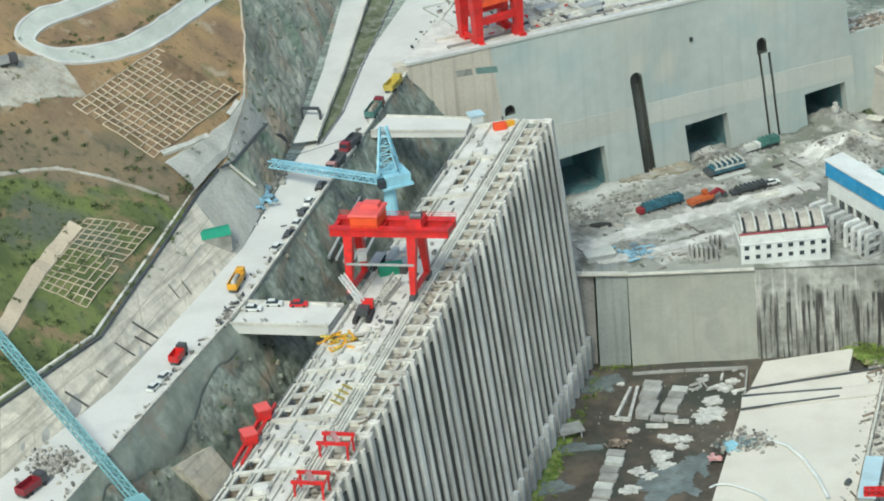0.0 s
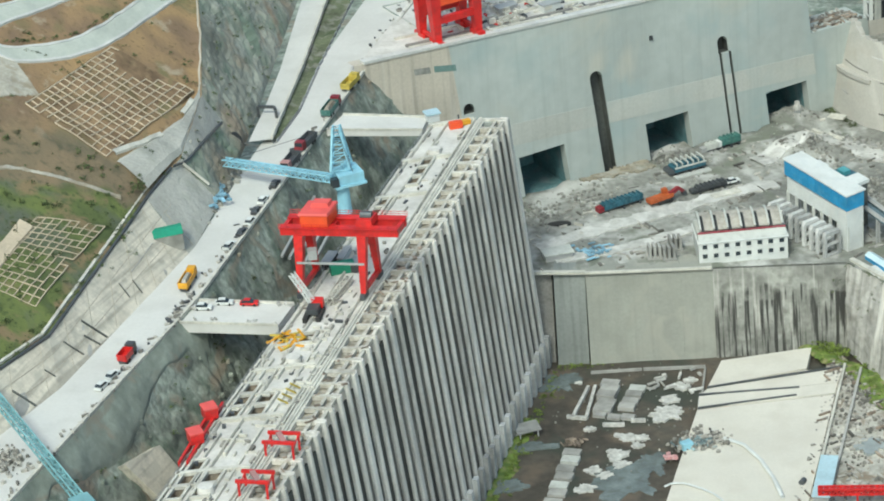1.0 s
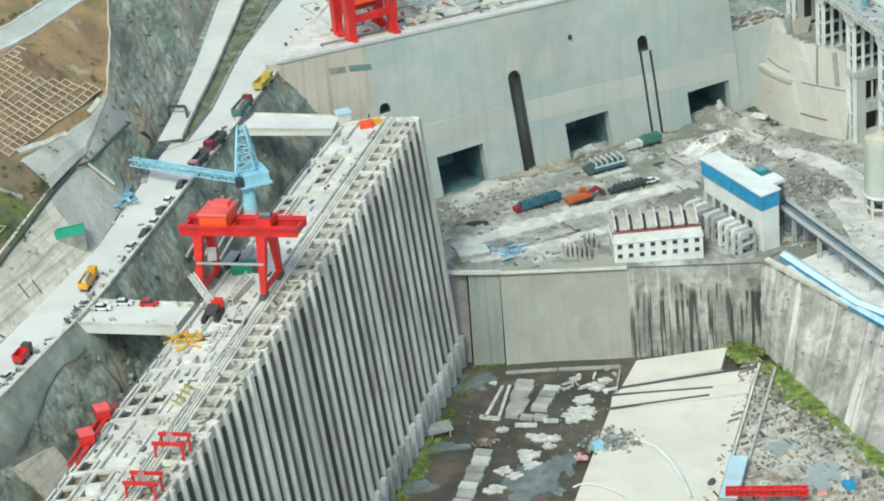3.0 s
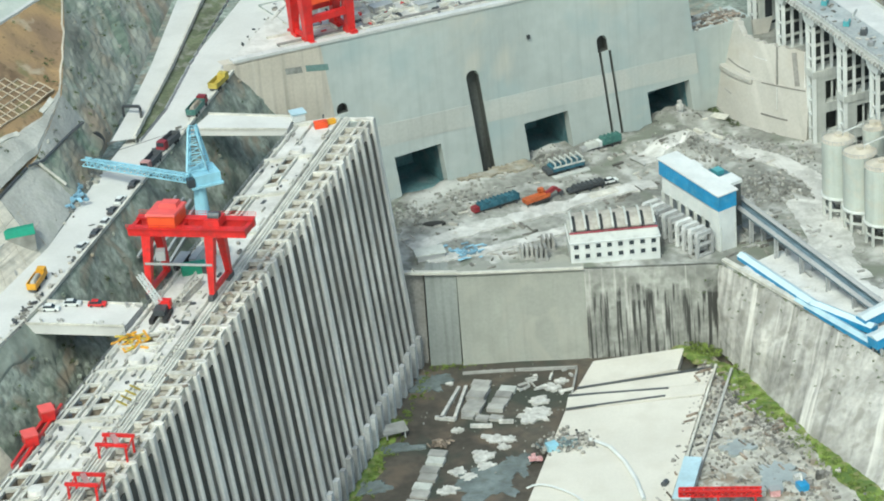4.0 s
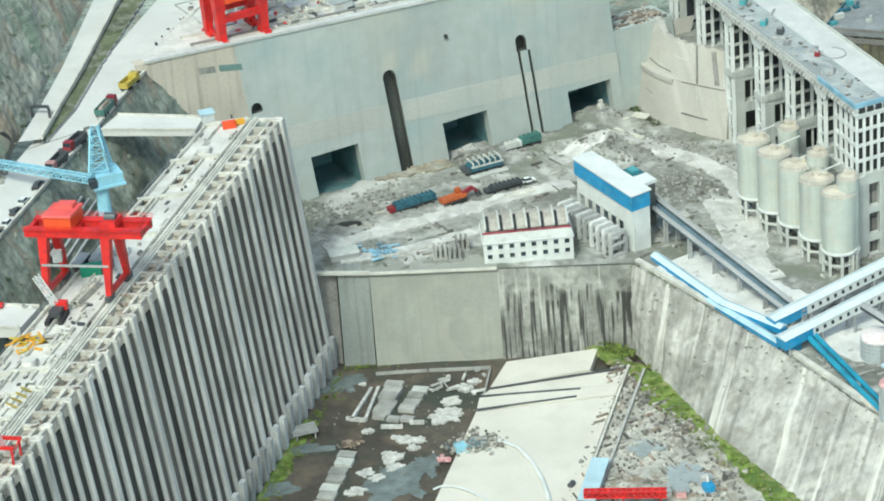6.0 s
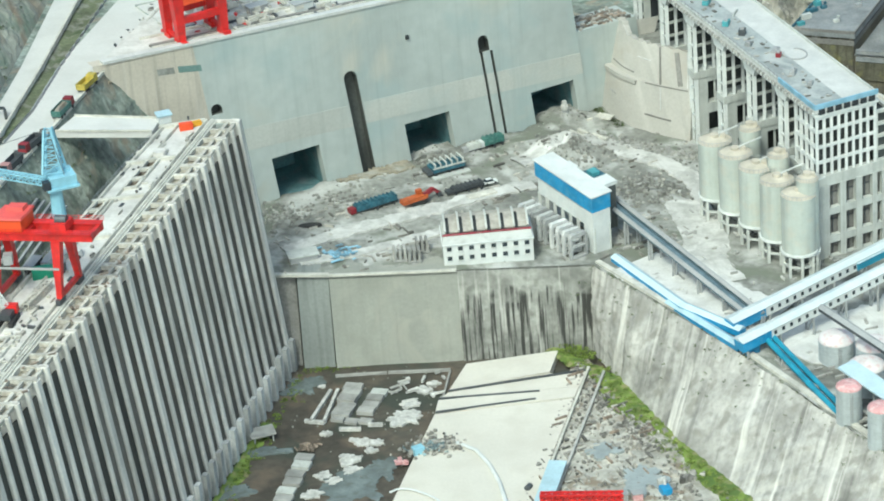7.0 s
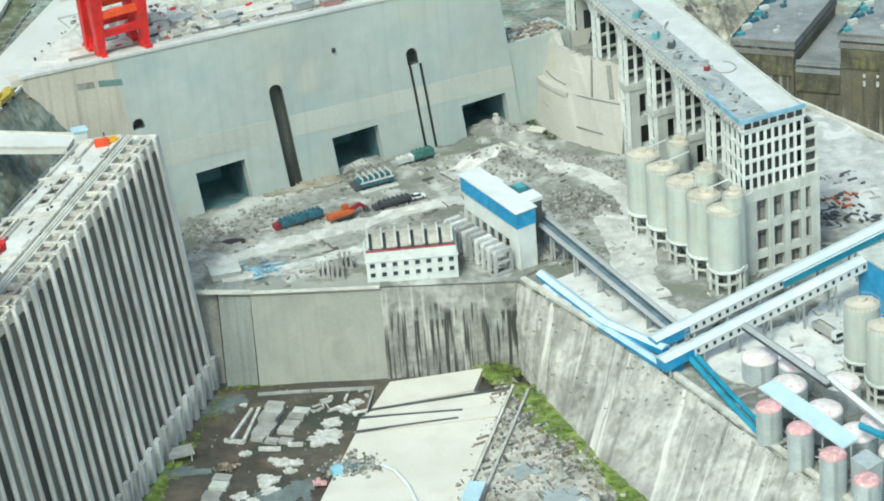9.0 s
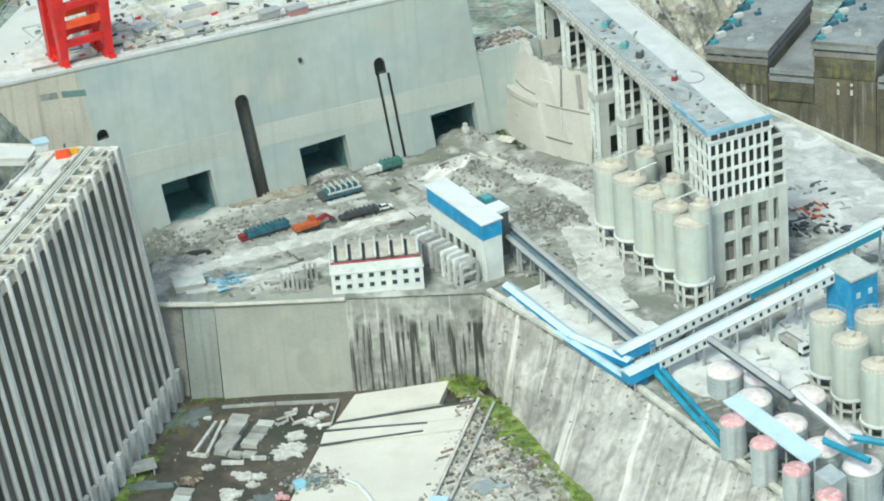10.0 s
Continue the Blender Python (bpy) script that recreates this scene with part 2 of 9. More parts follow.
M_YEL2 = mat("dull_yellow", (0.50, 0.40, 0.08), 0.7, var=0.25, big=0.5)
M_ORNG = mat("orange_paint", (0.46, 0.11, 0.032), 0.5, var=0.2, big=0.4)
M_TEAL2 = mat("dull_teal_steel", (0.035, 0.12, 0.165), 0.5, var=0.35, big=0.4, tint=(0.10, 0.21, 0.25), tint_amt=0.5)
M_GREEN2 = mat("dark_green_paint", (0.055, 0.16, 0.14), 0.5, var=0.25, big=0.4, tint=(0.16, 0.25, 0.235), tint_amt=0.6)
M_DKCAR = mat("dark_grey_paint", (0.07, 0.07, 0.075), 0.4, var=0.2, big=0.4)
M_RUST = mat("weathered_boards", (0.27, 0.22, 0.175), 0.9, var=0.4, big=0.5, island=0.5)
M_SIGN = mat("faded_teal_paint", (0.17, 0.27, 0.25), 0.8, var=0.2)
M_OCHRE = mat("ochre_earth", (0.27, 0.24, 0.18), 0.95, var=0.4, big=0.15, fine=0.8, tint=(0.34, 0.335, 0.295), tint_amt=0.95, bump=0.7, tint2=(0.22, 0.22, 0.18))
M_FOOT = mat("footing_concrete", (0.50, 0.51, 0.50), 0.9, var=0.2, big=0.1, streak=0.3, bump=0.15, per=0.35)
M_TUFT = mat("grass_blades", (0.18, 0.245, 0.050), 0.9, var=0.4, big=0.4, fine=1.5, bump=0.0, island=0.5)
M_FRAME = mat("frame_concrete", (0.50, 0.52, 0.49), 0.85, var=0.12, big=0.15, bump=0.08, streak=0.2)
# Near-black paints the shade in vents, roof gaps, openings and the bore.
M_DARK = mat("dark_void", (0.03, 0.035, 0.04), 0.8, var=0.2, bump=0)
# Dark grey that paints the shade inside the trestle hall and annex bays.
M_WEB = mat("painted_inner_shade", (0.075, 0.085, 0.085), 0.8, var=0.3, big=0.1)
M_STEEL = mat("dark_steel", (0.10, 0.11, 0.12), 0.5, metal=0.4, var=0.2, bump=0.05)
M_GREY = mat("grey_steel", (0.35, 0.36, 0.36), 0.5, var=0.15, bump=0.05)
M_YEL = mat("yellow_paint", (0.70, 0.36, 0.03), 0.5, var=0.15, big=0.4, bump=0.05)
M_GREEN = mat("green_sheet", (0.03, 0.27, 0.165), 0.5, var=0.2, bump=0.05)
M_ROOFT = mat("roof_grey_brown", (0.39, 0.37, 0.325), 0.8, var=0.2, big=0.4)
M_GALL = mat("gallery_roof_white", (0.56, 0.625, 0.635), 0.6, var=0.10, big=0.12, bump=0.03, tint=(0.47, 0.57, 0.60), tint_amt=0.6)
M_CANOPY = mat("pale_canopy_sheet", (0.52, 0.66, 0.72), 0.5, var=0.08, big=0.2, bump=0.03)
M_MAROON = mat("maroon_trim", (0.40, 0.22, 0.21), 0.6, var=0.2, tint=(0.42, 0.36, 0.34), tint_amt=0.7)
M_TYRE = mat("rubber", (0.03, 0.03, 0.03), 0.8, var=0.1, bump=0)
M_GLASS = mat("dark_glass", (0.03, 0.04, 0.05), 0.15, var=0.1, bump=0)
# Lighter bluish base paints the sky's reflection into the puddles.
M_PUDDLE = mat("puddle_sky_tone", (0.17, 0.20, 0.20), 0.22, var=0.25, big=0.15, bump=0.02, tint=(0.115, 0.13, 0.12), tint_amt=0.7)
M_TEALS = mat("teal_scrap_steel", (0.20, 0.27, 0.28), 0.7, var=0.3, big=0.4, island=0.6)
M_SILT = mat("silty_water", (0.33, 0.37, 0.37), 0.3, var=0.15, big=0.15, bump=0.02, tint=(0.25, 0.27, 0.26), tint_amt=0.7)
M_LEAF = mat("shrub_leaves", (0.085, 0.115, 0.042), 0.9, var=0.4, big=0.3, fine=1.0, bump=0.3, island=0.5)
M_DEBRIS = mat("debris", (0.31, 0.30, 0.27), 0.9, var=0.3, big=0.3, island=0.7)
M_STONE = mat("grey_stone", (0.275, 0.275, 0.25), 0.95, var=0.3, big=0.3, island=0.4)
M_JOINT = mat("joint_filler", (0.44, 0.405, 0.335), 0.95, var=0.2)
M_DAM = mat("old_dam_concrete", (0.15, 0.138, 0.105), 0.9, var=0.3, big=0.06, streak=0.5, tint=(0.19, 0.165, 0.085), tint_amt=0.5, run=(0.893, -0.45), pale=0.45, hard=0.15)
M_MOSS = mat("mossy_concrete", (0.125, 0.12, 0.085), 0.95, var=0.35, big=0.10, streak=0.6, tint=(0.22, 0.205, 0.085), tint_amt=0.7, run=(0.915, -0.40), hard=0.2, bump=0.4, fall=0.1)
M_SOIL = mat("lattice_soil", (0.215, 0.145, 0.085), 0.95, var=0.35, big=0.12, fine=0.6, tint=(0.30, 0.215, 0.125), tint_amt=0.8, bump=0.6, tint2=(0.15, 0.115, 0.06))
M_FACE = mat("grey_rock_facing", (0.275, 0.31, 0.265), 0.95, var=0.25, big=0.10, fine=0.5, tint=(0.20, 0.225, 0.19), tint_amt=0.8, bump=0.6, tint2=(0.255, 0.24, 0.195))
M_MIST = mat("pale_teal_paint", (0.22, 0.42, 0.45), 0.5, var=0.2, big=0.3, bump=0.03)
M_HROAD = mat("hill_road_concrete", (0.47, 0.50, 0.45), 0.9, var=0.1, big=0.1, tint=(0.40, 0.43, 0.39), tint_amt=0.6, bump=0.1)
M_HYARD = mat("hill_yard_gravel", (0.42, 0.40, 0.34), 0.95, var=0.25, big=0.12, tint=(0.27, 0.23, 0.16), tint_amt=0.8, bump=0.4)
M_VERGE = mat("verge_soil", (0.135, 0.155, 0.09), 0.95, var=0.4, big=0.10, tint=(0.26, 0.26, 0.225), tint_amt=0.8, bump=0.6, tint2=(0.07, 0.095, 0.045))
M_CONV = mat("deep_blue_belt", (0.035, 0.25, 0.37), 0.5, var=0.2, big=0.3, bump=0.03)
M_BELT = mat("grey_blue_belt", (0.12, 0.175, 0.205), 0.6, var=0.25, big=0.3, bump=0.03)
M_RTRACK = mat("roof_track_grey", (0.36, 0.385, 0.38), 0.85, var=0.2, big=0.08, tint=(0.23, 0.265, 0.265), tint_amt=0.7, tint2=(0.43, 0.45, 0.44))


def hillside_material():
    """Grass below the track and dry earth above it, each in patches of several tones, with a ragged border."""
    m = bpy.data.materials.new("hillside_cover")
    m.use_nodes = True
    nt = m.node_tree
    bsdf = nt.nodes["Principled BSDF"]
    bsdf.inputs["Roughness"].default_value = 0.95
    geo = nt.nodes.new("ShaderNodeNewGeometry")

    def noise_of(scale, detail=6.0, warp=0.0):
        n = nt.nodes.new("ShaderNodeTexNoise")
        n.inputs["Scale"].default_value, n.inputs["Detail"].default_value, n.inputs["Distortion"].default_value = scale, detail, warp
        nt.links.new(geo.outputs["Position"], n.inputs["Vector"])
        return n.outputs[0]

    def calc(op, a, b):
        n = nt.nodes.new("ShaderNodeMath")
        n.operation = op
        for i, v in enumerate((a, b)):
            if isinstance(v, float):
                n.inputs[i].default_value = v
            else:
                nt.links.new(v, n.inputs[i])
        return n.outputs[0]

    def ramp(src, a, b):
        r = nt.nodes.new("ShaderNodeMapRange")
        r.inputs["From Min"].default_value, r.inputs["From Max"].default_value = a, b
        nt.links.new(src, r.inputs["Value"])
        return r.outputs[0]

    def mix(fac, a, b):
        x = nt.nodes.new("ShaderNodeMix")
        x.data_type = "RGBA"
        nt.links.new(fac, x.inputs[0])
        for i, v in ((6, a), (7, b)):
            if isinstance(v, tuple):
                x.inputs[i].default_value = (*v, 1.0)
            else:
                nt.links.new(v, x.inputs[i])
        return x.outputs[2]

    grass = mix(ramp(noise_of(0.09, 7.0, 0.6), 0.40, 0.60), (0.075, 0.098, 0.036), (0.135, 0.165, 0.050))
    grass = mix(ramp(noise_of(0.045, 5.0, 0.8), 0.48, 0.58), grass, (0.098, 0.112, 0.080))
    grass = mix(ramp(noise_of(0.11, 8.0), 0.53, 0.63), grass, (0.205, 0.155, 0.085))
    grass = mix(ramp(noise_of(0.7, 4.0), 0.54, 0.70), grass, (0.055, 0.080, 0.028))
    dry = mix(ramp(noise_of(0.05, 7.0, 0.6), 0.38, 0.60), (0.205, 0.140, 0.088), (0.330, 0.222, 0.112))
    dry = mix(ramp(noise_of(0.08, 8.0, 0.5), 0.55, 0.66), dry, (0.175, 0.150, 0.075))
    dry = mix(ramp(noise_of(0.12, 8.0), 0.60, 0.70), dry, (0.370, 0.310, 0.220))
    dry = mix(ramp(noise_of(0.6, 4.0), 0.58, 0.72), dry, (0.150, 0.105, 0.055))
    sep = nt.nodes.new("ShaderNodeSeparateXYZ")
    nt.links.new(geo.outputs["Position"], sep.inputs[0])
    drop = calc("MULTIPLY", calc("MINIMUM", calc("ADD", sep.outputs[0], 70.0), 0.0), 0.42)
    over = calc("SUBTRACT", calc("SUBTRACT", sep.outputs[1], 630.0), drop)
    over = calc("ADD", over, calc("MULTIPLY", calc("SUBTRACT", noise_of(0.25, 6.0), 0.5), 9.0))
    stubble = mix(ramp(noise_of(0.06, 7.0, 0.6), 0.40, 0.60), (0.150, 0.128, 0.082), (0.215, 0.162, 0.100))
    stubble = mix(ramp(noise_of(0.5, 5.0), 0.52, 0.70), stubble, (0.110, 0.102, 0.062))
    dry = mix(ramp(calc("ADD", over, calc("MULTIPLY", calc("SUBTRACT", noise_of(0.05, 5.0), 0.5), 24.0)), 15.0, 27.0), stubble, dry)
    nt.links.new(mix(ramp(over, -1.0, 1.6), grass, dry), bsdf.inputs["Base Color"])
    bump = nt.nodes.new("ShaderNodeBump")
    bump.inputs["Strength"].default_value, bump.inputs["Distance"].default_value = 0.6, 0.5
    nt.links.new(noise_of(0.7, 6.0), bump.inputs["Height"])
    nt.links.new(bump.outputs[0], bsdf.inputs["Normal"])
    return m


M_HILL = hillside_material()


# ---- mesh tools ----
class Mesh:
    """Vertices and faces, gathered shape by shape, of one mesh."""

    def __init__(self):
        self.v, self.f = [], []

    def add(self, verts, faces):
        n = len(self.v)
        self.v.extend(tuple(p) for p in verts)
        self.f.extend(tuple(n + i for i in f) for f in faces)
        return self

    def hexa(self, low, high):
        """A block between two rings of four points."""
        return self.add(list(low) + list(high), [(3, 2, 1, 0), (4, 5, 6, 7), (0, 1, 5, 4), (1, 2, 6, 5), (2, 3, 7, 6), (3, 0, 4, 7)])

    def box(self, x, y, z, sx, sy, sz, turn=0.0):
        """A block with its foot's middle at x, y, z."""
        c, s = math.cos(turn), math.sin(turn)
        ring = [(x + c * a * sx / 2 - s * b * sy / 2, y + s * a * sx / 2 + c * b * sy / 2) for a, b in ((-1, -1), (1, -1), (1, 1), (-1, 1))]
        return self.hexa([(*p, z) for p in ring], [(*p, z + sz) for p in ring])

    def beam(self, p, q, w, h=None, up=(0, 0, 1)):
        p, q = Vector(p), Vector(q)
        h = h or w
        d = (q - p).normalized()
        side = d.cross(Vector(up))
        if side.length < 0.02:
            side = d.cross(Vector((1, 0, 0)))
        side.normalize()
        top = side.cross(d).normalized()
        ring = [side * a * w / 2 + top * b * h / 2 for a, b in ((-1, -1), (1, -1), (1, 1), (-1, 1))]
        return self.hexa([p + r for r in ring], [q + r for r in ring])

    def tube(self, p, q, r, r2=None, n=12, cap=True):
        p, q = Vector(p), Vector(q)
        r2 = r if r2 is None else r2
        d = (q - p).normalized()
        a = d.cross(Vector((0, 0, 1)))
        if a.length < 0.02:
            a = Vector((1, 0, 0))
        a.normalize()
        b = d.cross(a)
        ring = [a * math.cos(2 * math.pi * i / n) + b * math.sin(2 * math.pi * i / n) for i in range(n)]
        faces = [(i, (i + 1) % n, n + (i + 1) % n, n + i) for i in range(n)]
        if cap:
            faces += [tuple(range(n))[::-1], tuple(range(n, 2 * n))]
        return self.add([p + v * r for v in ring] + [q + v * r2 for v in ring], faces)

    def prism(self, poly, z0, z1):
        n = len(poly)
        faces = [tuple(range(n))[::-1], tuple(range(n, 2 * n))] + [(i, (i + 1) % n, n + (i + 1) % n, n + i) for i in range(n)]
        return self.add([(*p[:2], z0) for p in poly] + [(*p[:2], z1) for p in poly], faces)

    def sheet(self, rows):
        """A net of quads through rows of points."""
        n = len(rows[0])
        faces = [(i * n + j, i * n + j + 1, (i + 1) * n + j + 1, (i + 1) * n + j) for i in range(len(rows) - 1) for j in range(n - 1)]
        return self.add([p for r in rows for p in r], faces)

    def lattice(self, p, q, w, bay, r, up=(0, 0, 1)):
        """A square lattice boom from p to q: four chords, posts and diagonals."""
        p, q = Vector(p), Vector(q)
        d = (q - p).normalized()
        side = d.cross(Vector(up))
        if side.length < 0.02:
            side = d.cross(Vector((1, 0, 0)))
        side.normalize()
        top = side.cross(d)
        offs = [side * a * w / 2 + top * b * w / 2 for a, b in ((-1, -1), (1, -1), (1, 1), (-1, 1))]
        for o in offs:
            self.beam(p + o, q + o, r * 1.5)
        n = max(1, round((q - p).length / bay))
        for i in range(n):
            a, b = p.lerp(q, i / n), p.lerp(q, (i + 1) / n)
            for k in range(4):
                self.beam(a + offs[k], a + offs[(k + 1) % 4], r)
                self.beam(a + offs[k], b + offs[(k + 1) % 4], r)
        return self

    def data(self, name, smooth=False):
        me = bpy.data.meshes.new(name)
        me.from_pydata(self.v, [], self.f)
        bm = bmesh.new()
        bm.from_mesh(me)
        bmesh.ops.recalc_face_normals(bm, faces=bm.faces)
        bm.to_mesh(me)
        bm.free()
        if smooth:
            me.polygons.foreach_set("use_smooth", [True] * len(me.polygons))
        return me


def part(name, m, material, parent=None, label="", smooth=False):
    """One mesh object, of a Mesh or of mesh data that is shared, under a thing or a part."""
    me = m.data(name, smooth) if isinstance(m, Mesh) else m
    if not me.materials:
        me.materials.append(material)
    ob = new(name, me)
    ob.parent = parent
    return tagged(ob, label)


def thing(name, label, category, group="", kind="", at=(0, 0, 0), turn=0.0):
    ob = new(name)
    ob.empty_display_size = 0.5
    ob.matrix_basis = pose(*at, 0, 0, turn)
    return tagged(ob, label, category, group, kind)


def solid(name, m, material, label, category, kind="", group="", smooth=False):
    """A thing that is one mesh."""
    return tagged(part(name, m, material, None, "", smooth), label, category, group, kind)


def rough(x, y, s=0.1, seed=0.0):
    return noise.noise(Vector((x * s, y * s, seed)))


def crag(x, y, z):
    """Relief of broken rock, in metres."""
    return 1.5 * noise.noise(Vector((x, y, z)) * 0.11) + 0.9 * abs(noise.noise(Vector((x, y, z)) * 0.27)) + 0.4 * noise.noise(Vector((x, y, z)) * 0.6) + 0.1 * noise.noise(Vector((x, y, z)) * 1.3)


def lerp(a, b, t):
    return tuple(p + (q - p) * t for p, q in zip(a, b))


def along(poly, n):
    """n + 1 points at even steps of index along a polyline."""
    out = []
    for i in range(n + 1):
        u = i / n * (len(poly) - 1)
        k = min(int(u), len(poly) - 2)
        out.append(lerp(poly[k], poly[k + 1], u - k))
    return out


# ---- the setting ----
ROAD_Z, DECK_Z, POOL_Z = 58.5, 56.0, -26.5


def plat(x, y):
    """Height of the site platform."""
    return 1.2 - 0.042 * (x - 85) + 0.025 * (y - 740)


def hill(x, y):
    return -0.5855 * x + 0.2872 * y - 146.8


# far ground, river bed and horizon
m = Mesh()
rows = []
for j in range(41):
    rows.append([])
    for i in range(41):
        x, y = -4800 + 240 * i, -4500 + 240 * j
        r = math.hypot(x - 80, y - 700)
        rows[-1].append((x, y, -62 + max(0, r - 900) * 0.10 * (0.6 + 0.5 * rough(x, y, 0.0012)) * (1 if r > 900 else 0)))
m.sheet(rows)
solid("ground", m, M_ROCK, "dark rocky valley floor and far slopes", "ground", "structure", smooth=True)

# site platform at the foot of the big wall
EDGE = [(126.5, 705.0), (160.0, 653.0), (192.4, 594.0), (222.0, 540.0), (252.0, 486.0)]


def edge_x(y):
    for a, b in zip(EDGE, EDGE[1:]):
        if b[1] <= y <= a[1]:
            return lerp(a, b, (a[1] - y) / (a[1] - b[1]))[0]
    return EDGE[-1][0]


def site_z(x, y):
    z = plat(x, y) + 0.5 * rough(x, y, 0.09) + 0.25 * rough(x, y, 0.4, 3)
    far = (x - 64.3) * 0.457 - (y - 768.2) * 0.888
    if x < 140 and far < 26:
        z += max(0, 1 - far / 26) * 1.6 * (0.6 + rough(x, y, 0.12, 7))
    if far < -1.5:
        z -= 7
    d = math.hypot((x - 128) / 16, (y - 778) / 10)
    z += max(0, 1 - d) * 6 * (0.8 + 0.5 * rough(x, y, 0.2, 5))
    d = math.hypot((x - 147) / 11, (y - 748) / 13)
    return z + max(0, 1 - d) * 3.0 * (0.7 + 0.8 * rough(x, y, 0.25, 9))


m = Mesh()
rows = []
for i in range(36):
    x = 34 + (126.5 - 34) * i / 35
    y0 = 707.2 - 2.2 * (x - 34) / 92.5
    rows.append([(x, y0 + (880 - y0) * j / 70, site_z(x, y0 + (880 - y0) * j / 70) if j else plat(x, y0)) for j in range(71)])
m.sheet(rows)


def far_y(x):
    return 872.0 if x < 178 else (872.0 - (x - 178) * 1.35 if x < 215 else 822.0 - (x - 215) * 1.37)


rows = []
for i in range(61):
    x = 126.5 + 160 * i / 60
    y1 = max(far_y(x), 706.0)
    rows.append([(x, 705 + (y1 - 705) * k / 60, site_z(x, 705 + (y1 - 705) * k / 60)) for k in range(61)])
m.sheet(rows)
m.sheet([[r[-1] for r in rows], [(*r[-1][:2], -64) for r in rows]])
rows = []
for i in range(75):
    y = 705 - 219 * i / 74
    x0 = edge_x(y)
    rows.append([(x0 + (286.5 - x0) * k / 60, y, site_z(x0 + (286.5 - x0) * k / 60, y)) for k in range(61)])
m.sheet(rows)
m.sheet([[(286.5, y, z) for y in (724, 705, 600, 486)] for z in (-8, -64)])
solid("platform_ground", m, M_EARTH, "grey rubble-strewn earth of the construction platform", "ground", "structure", smooth=True)

# the pool floor
m = Mesh()
m.sheet([[(-70 + 6 * i, 470 + 6 * j, POOL_Z + 0.5 * rough(i, j, 0.35) + 0.3 * rough(i, j, 1.1, 4)) for i in range(56)] for j in range(42)])
solid("pool_floor", m, M_POOL, "dark wet muddy floor of the drained basin", "ground", "structure", smooth=True)

# the big wall: local s along it, sheared a little with its height
WO, WD, WN = Vector((64.3, 768.2, 0)), Vector((0.888, 0.457, 0)), Vector((0.457, -0.888, 0))


def wall_at(s, z, out=0.0):
    p = WO + WD * (s + 0.11 * (26 - z)) + WN * out
    return (p.x, p.y, z)


def wall_top(s):
    return 56.3 - 0.06 * s


S0, S1 = -47.5, 77.0
OPEN = [(-31.5, -15.6, 2.6, 17.3), (13.2, 28.8, 1.8, 15.4), (57.6, 73.2, 1.0, 13.2)]
SLOT = [(-3.4, 1.0, 2.4, 37.6), (42.7, 43.7, 1.5, 31.0), (46.2, 47.2, 1.5, 31.0), (42.5, 46.3, 31.0, 36.6), (-46.6, -43.0, 36.0, 39.4)]
ss = sorted({S0, S1, *(v for o in OPEN + SLOT for v in o[:2]), *(-47.5 + 9 * i for i in range(14))})
zs = sorted({-6.0, 1.02, *(v for o in OPEN + SLOT for v in o[2:]), 45.0})
m = Mesh()


def inside(s, z):
    return next((o for o in OPEN + SLOT if o[0] < s < o[1] and o[2] < z < o[3]), None)


for a, b in zip(ss, ss[1:]):
    col = zs + [None]
    for c, d in zip(col, col[1:]):
        za, zb = c, c
        da, db = (wall_top(a), wall_top(b)) if d is None else (d, d)
        mid = (a + b) / 2, (c + (60 if d is None else d)) / 2
        if not inside(*mid):
            m.add([wall_at(a, za), wall_at(b, zb), wall_at(b, db), wall_at(a, da)], [(0, 1, 2, 3)])
linings = []
for k, (a, b, c, d) in enumerate(OPEN + SLOT):
    deep = -22.0 if k < 3 else -3.0
    lip = -3.0 if k < 3 else -0.5
    ml = Mesh()
    for quad in (((a, c), (a, d)), ((b, d), (b, c)), ((a, d), (b, d)), ((b, c), (a, c))):
        (p, q), (r, t) = quad
        m.add([wall_at(p, q), wall_at(r, t), wall_at(r, t, lip), wall_at(p, q, lip)], [(0, 1, 2, 3)])
        ml.add([wall_at(p, q, lip), wall_at(r, t, lip), wall_at(r, t, deep), wall_at(p, q, deep)], [(0, 1, 2, 3)])
    ml.add([wall_at(a, c, deep), wall_at(b, c, deep), wall_at(b, d, deep), wall_at(a, d, deep)], [(0, 1, 2, 3)])
    linings.append((ml, k))
# ends, back
for s in (S0, S1):
    m.add([wall_at(s, -6), wall_at(s, wall_top(s)), wall_at(s, wall_top(s), -40), wall_at(s, -6, -40)], [(0, 1, 2, 3)])
m.add([wall_at(S0, -6, -40), wall_at(S1, -6, -40), wall_at(S1, wall_top(S1), -40), wall_at(S0, wall_top(S0), -40)], [(0, 1, 2, 3)])
wall = solid("wall_far", m, M_WALL, "tall pale grey concrete lock wall with gate openings", "wall", "structure")
# Inside faces get darker colours that stand for the recess shade.
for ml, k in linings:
    part("culvert" if k < 3 else "slot_lining", ml, M_GATE if k < 3 else M_LINING, wall, "culvert inside, its shade put into dark teal" if k < 3 else "slot inside, darkened for its shade")
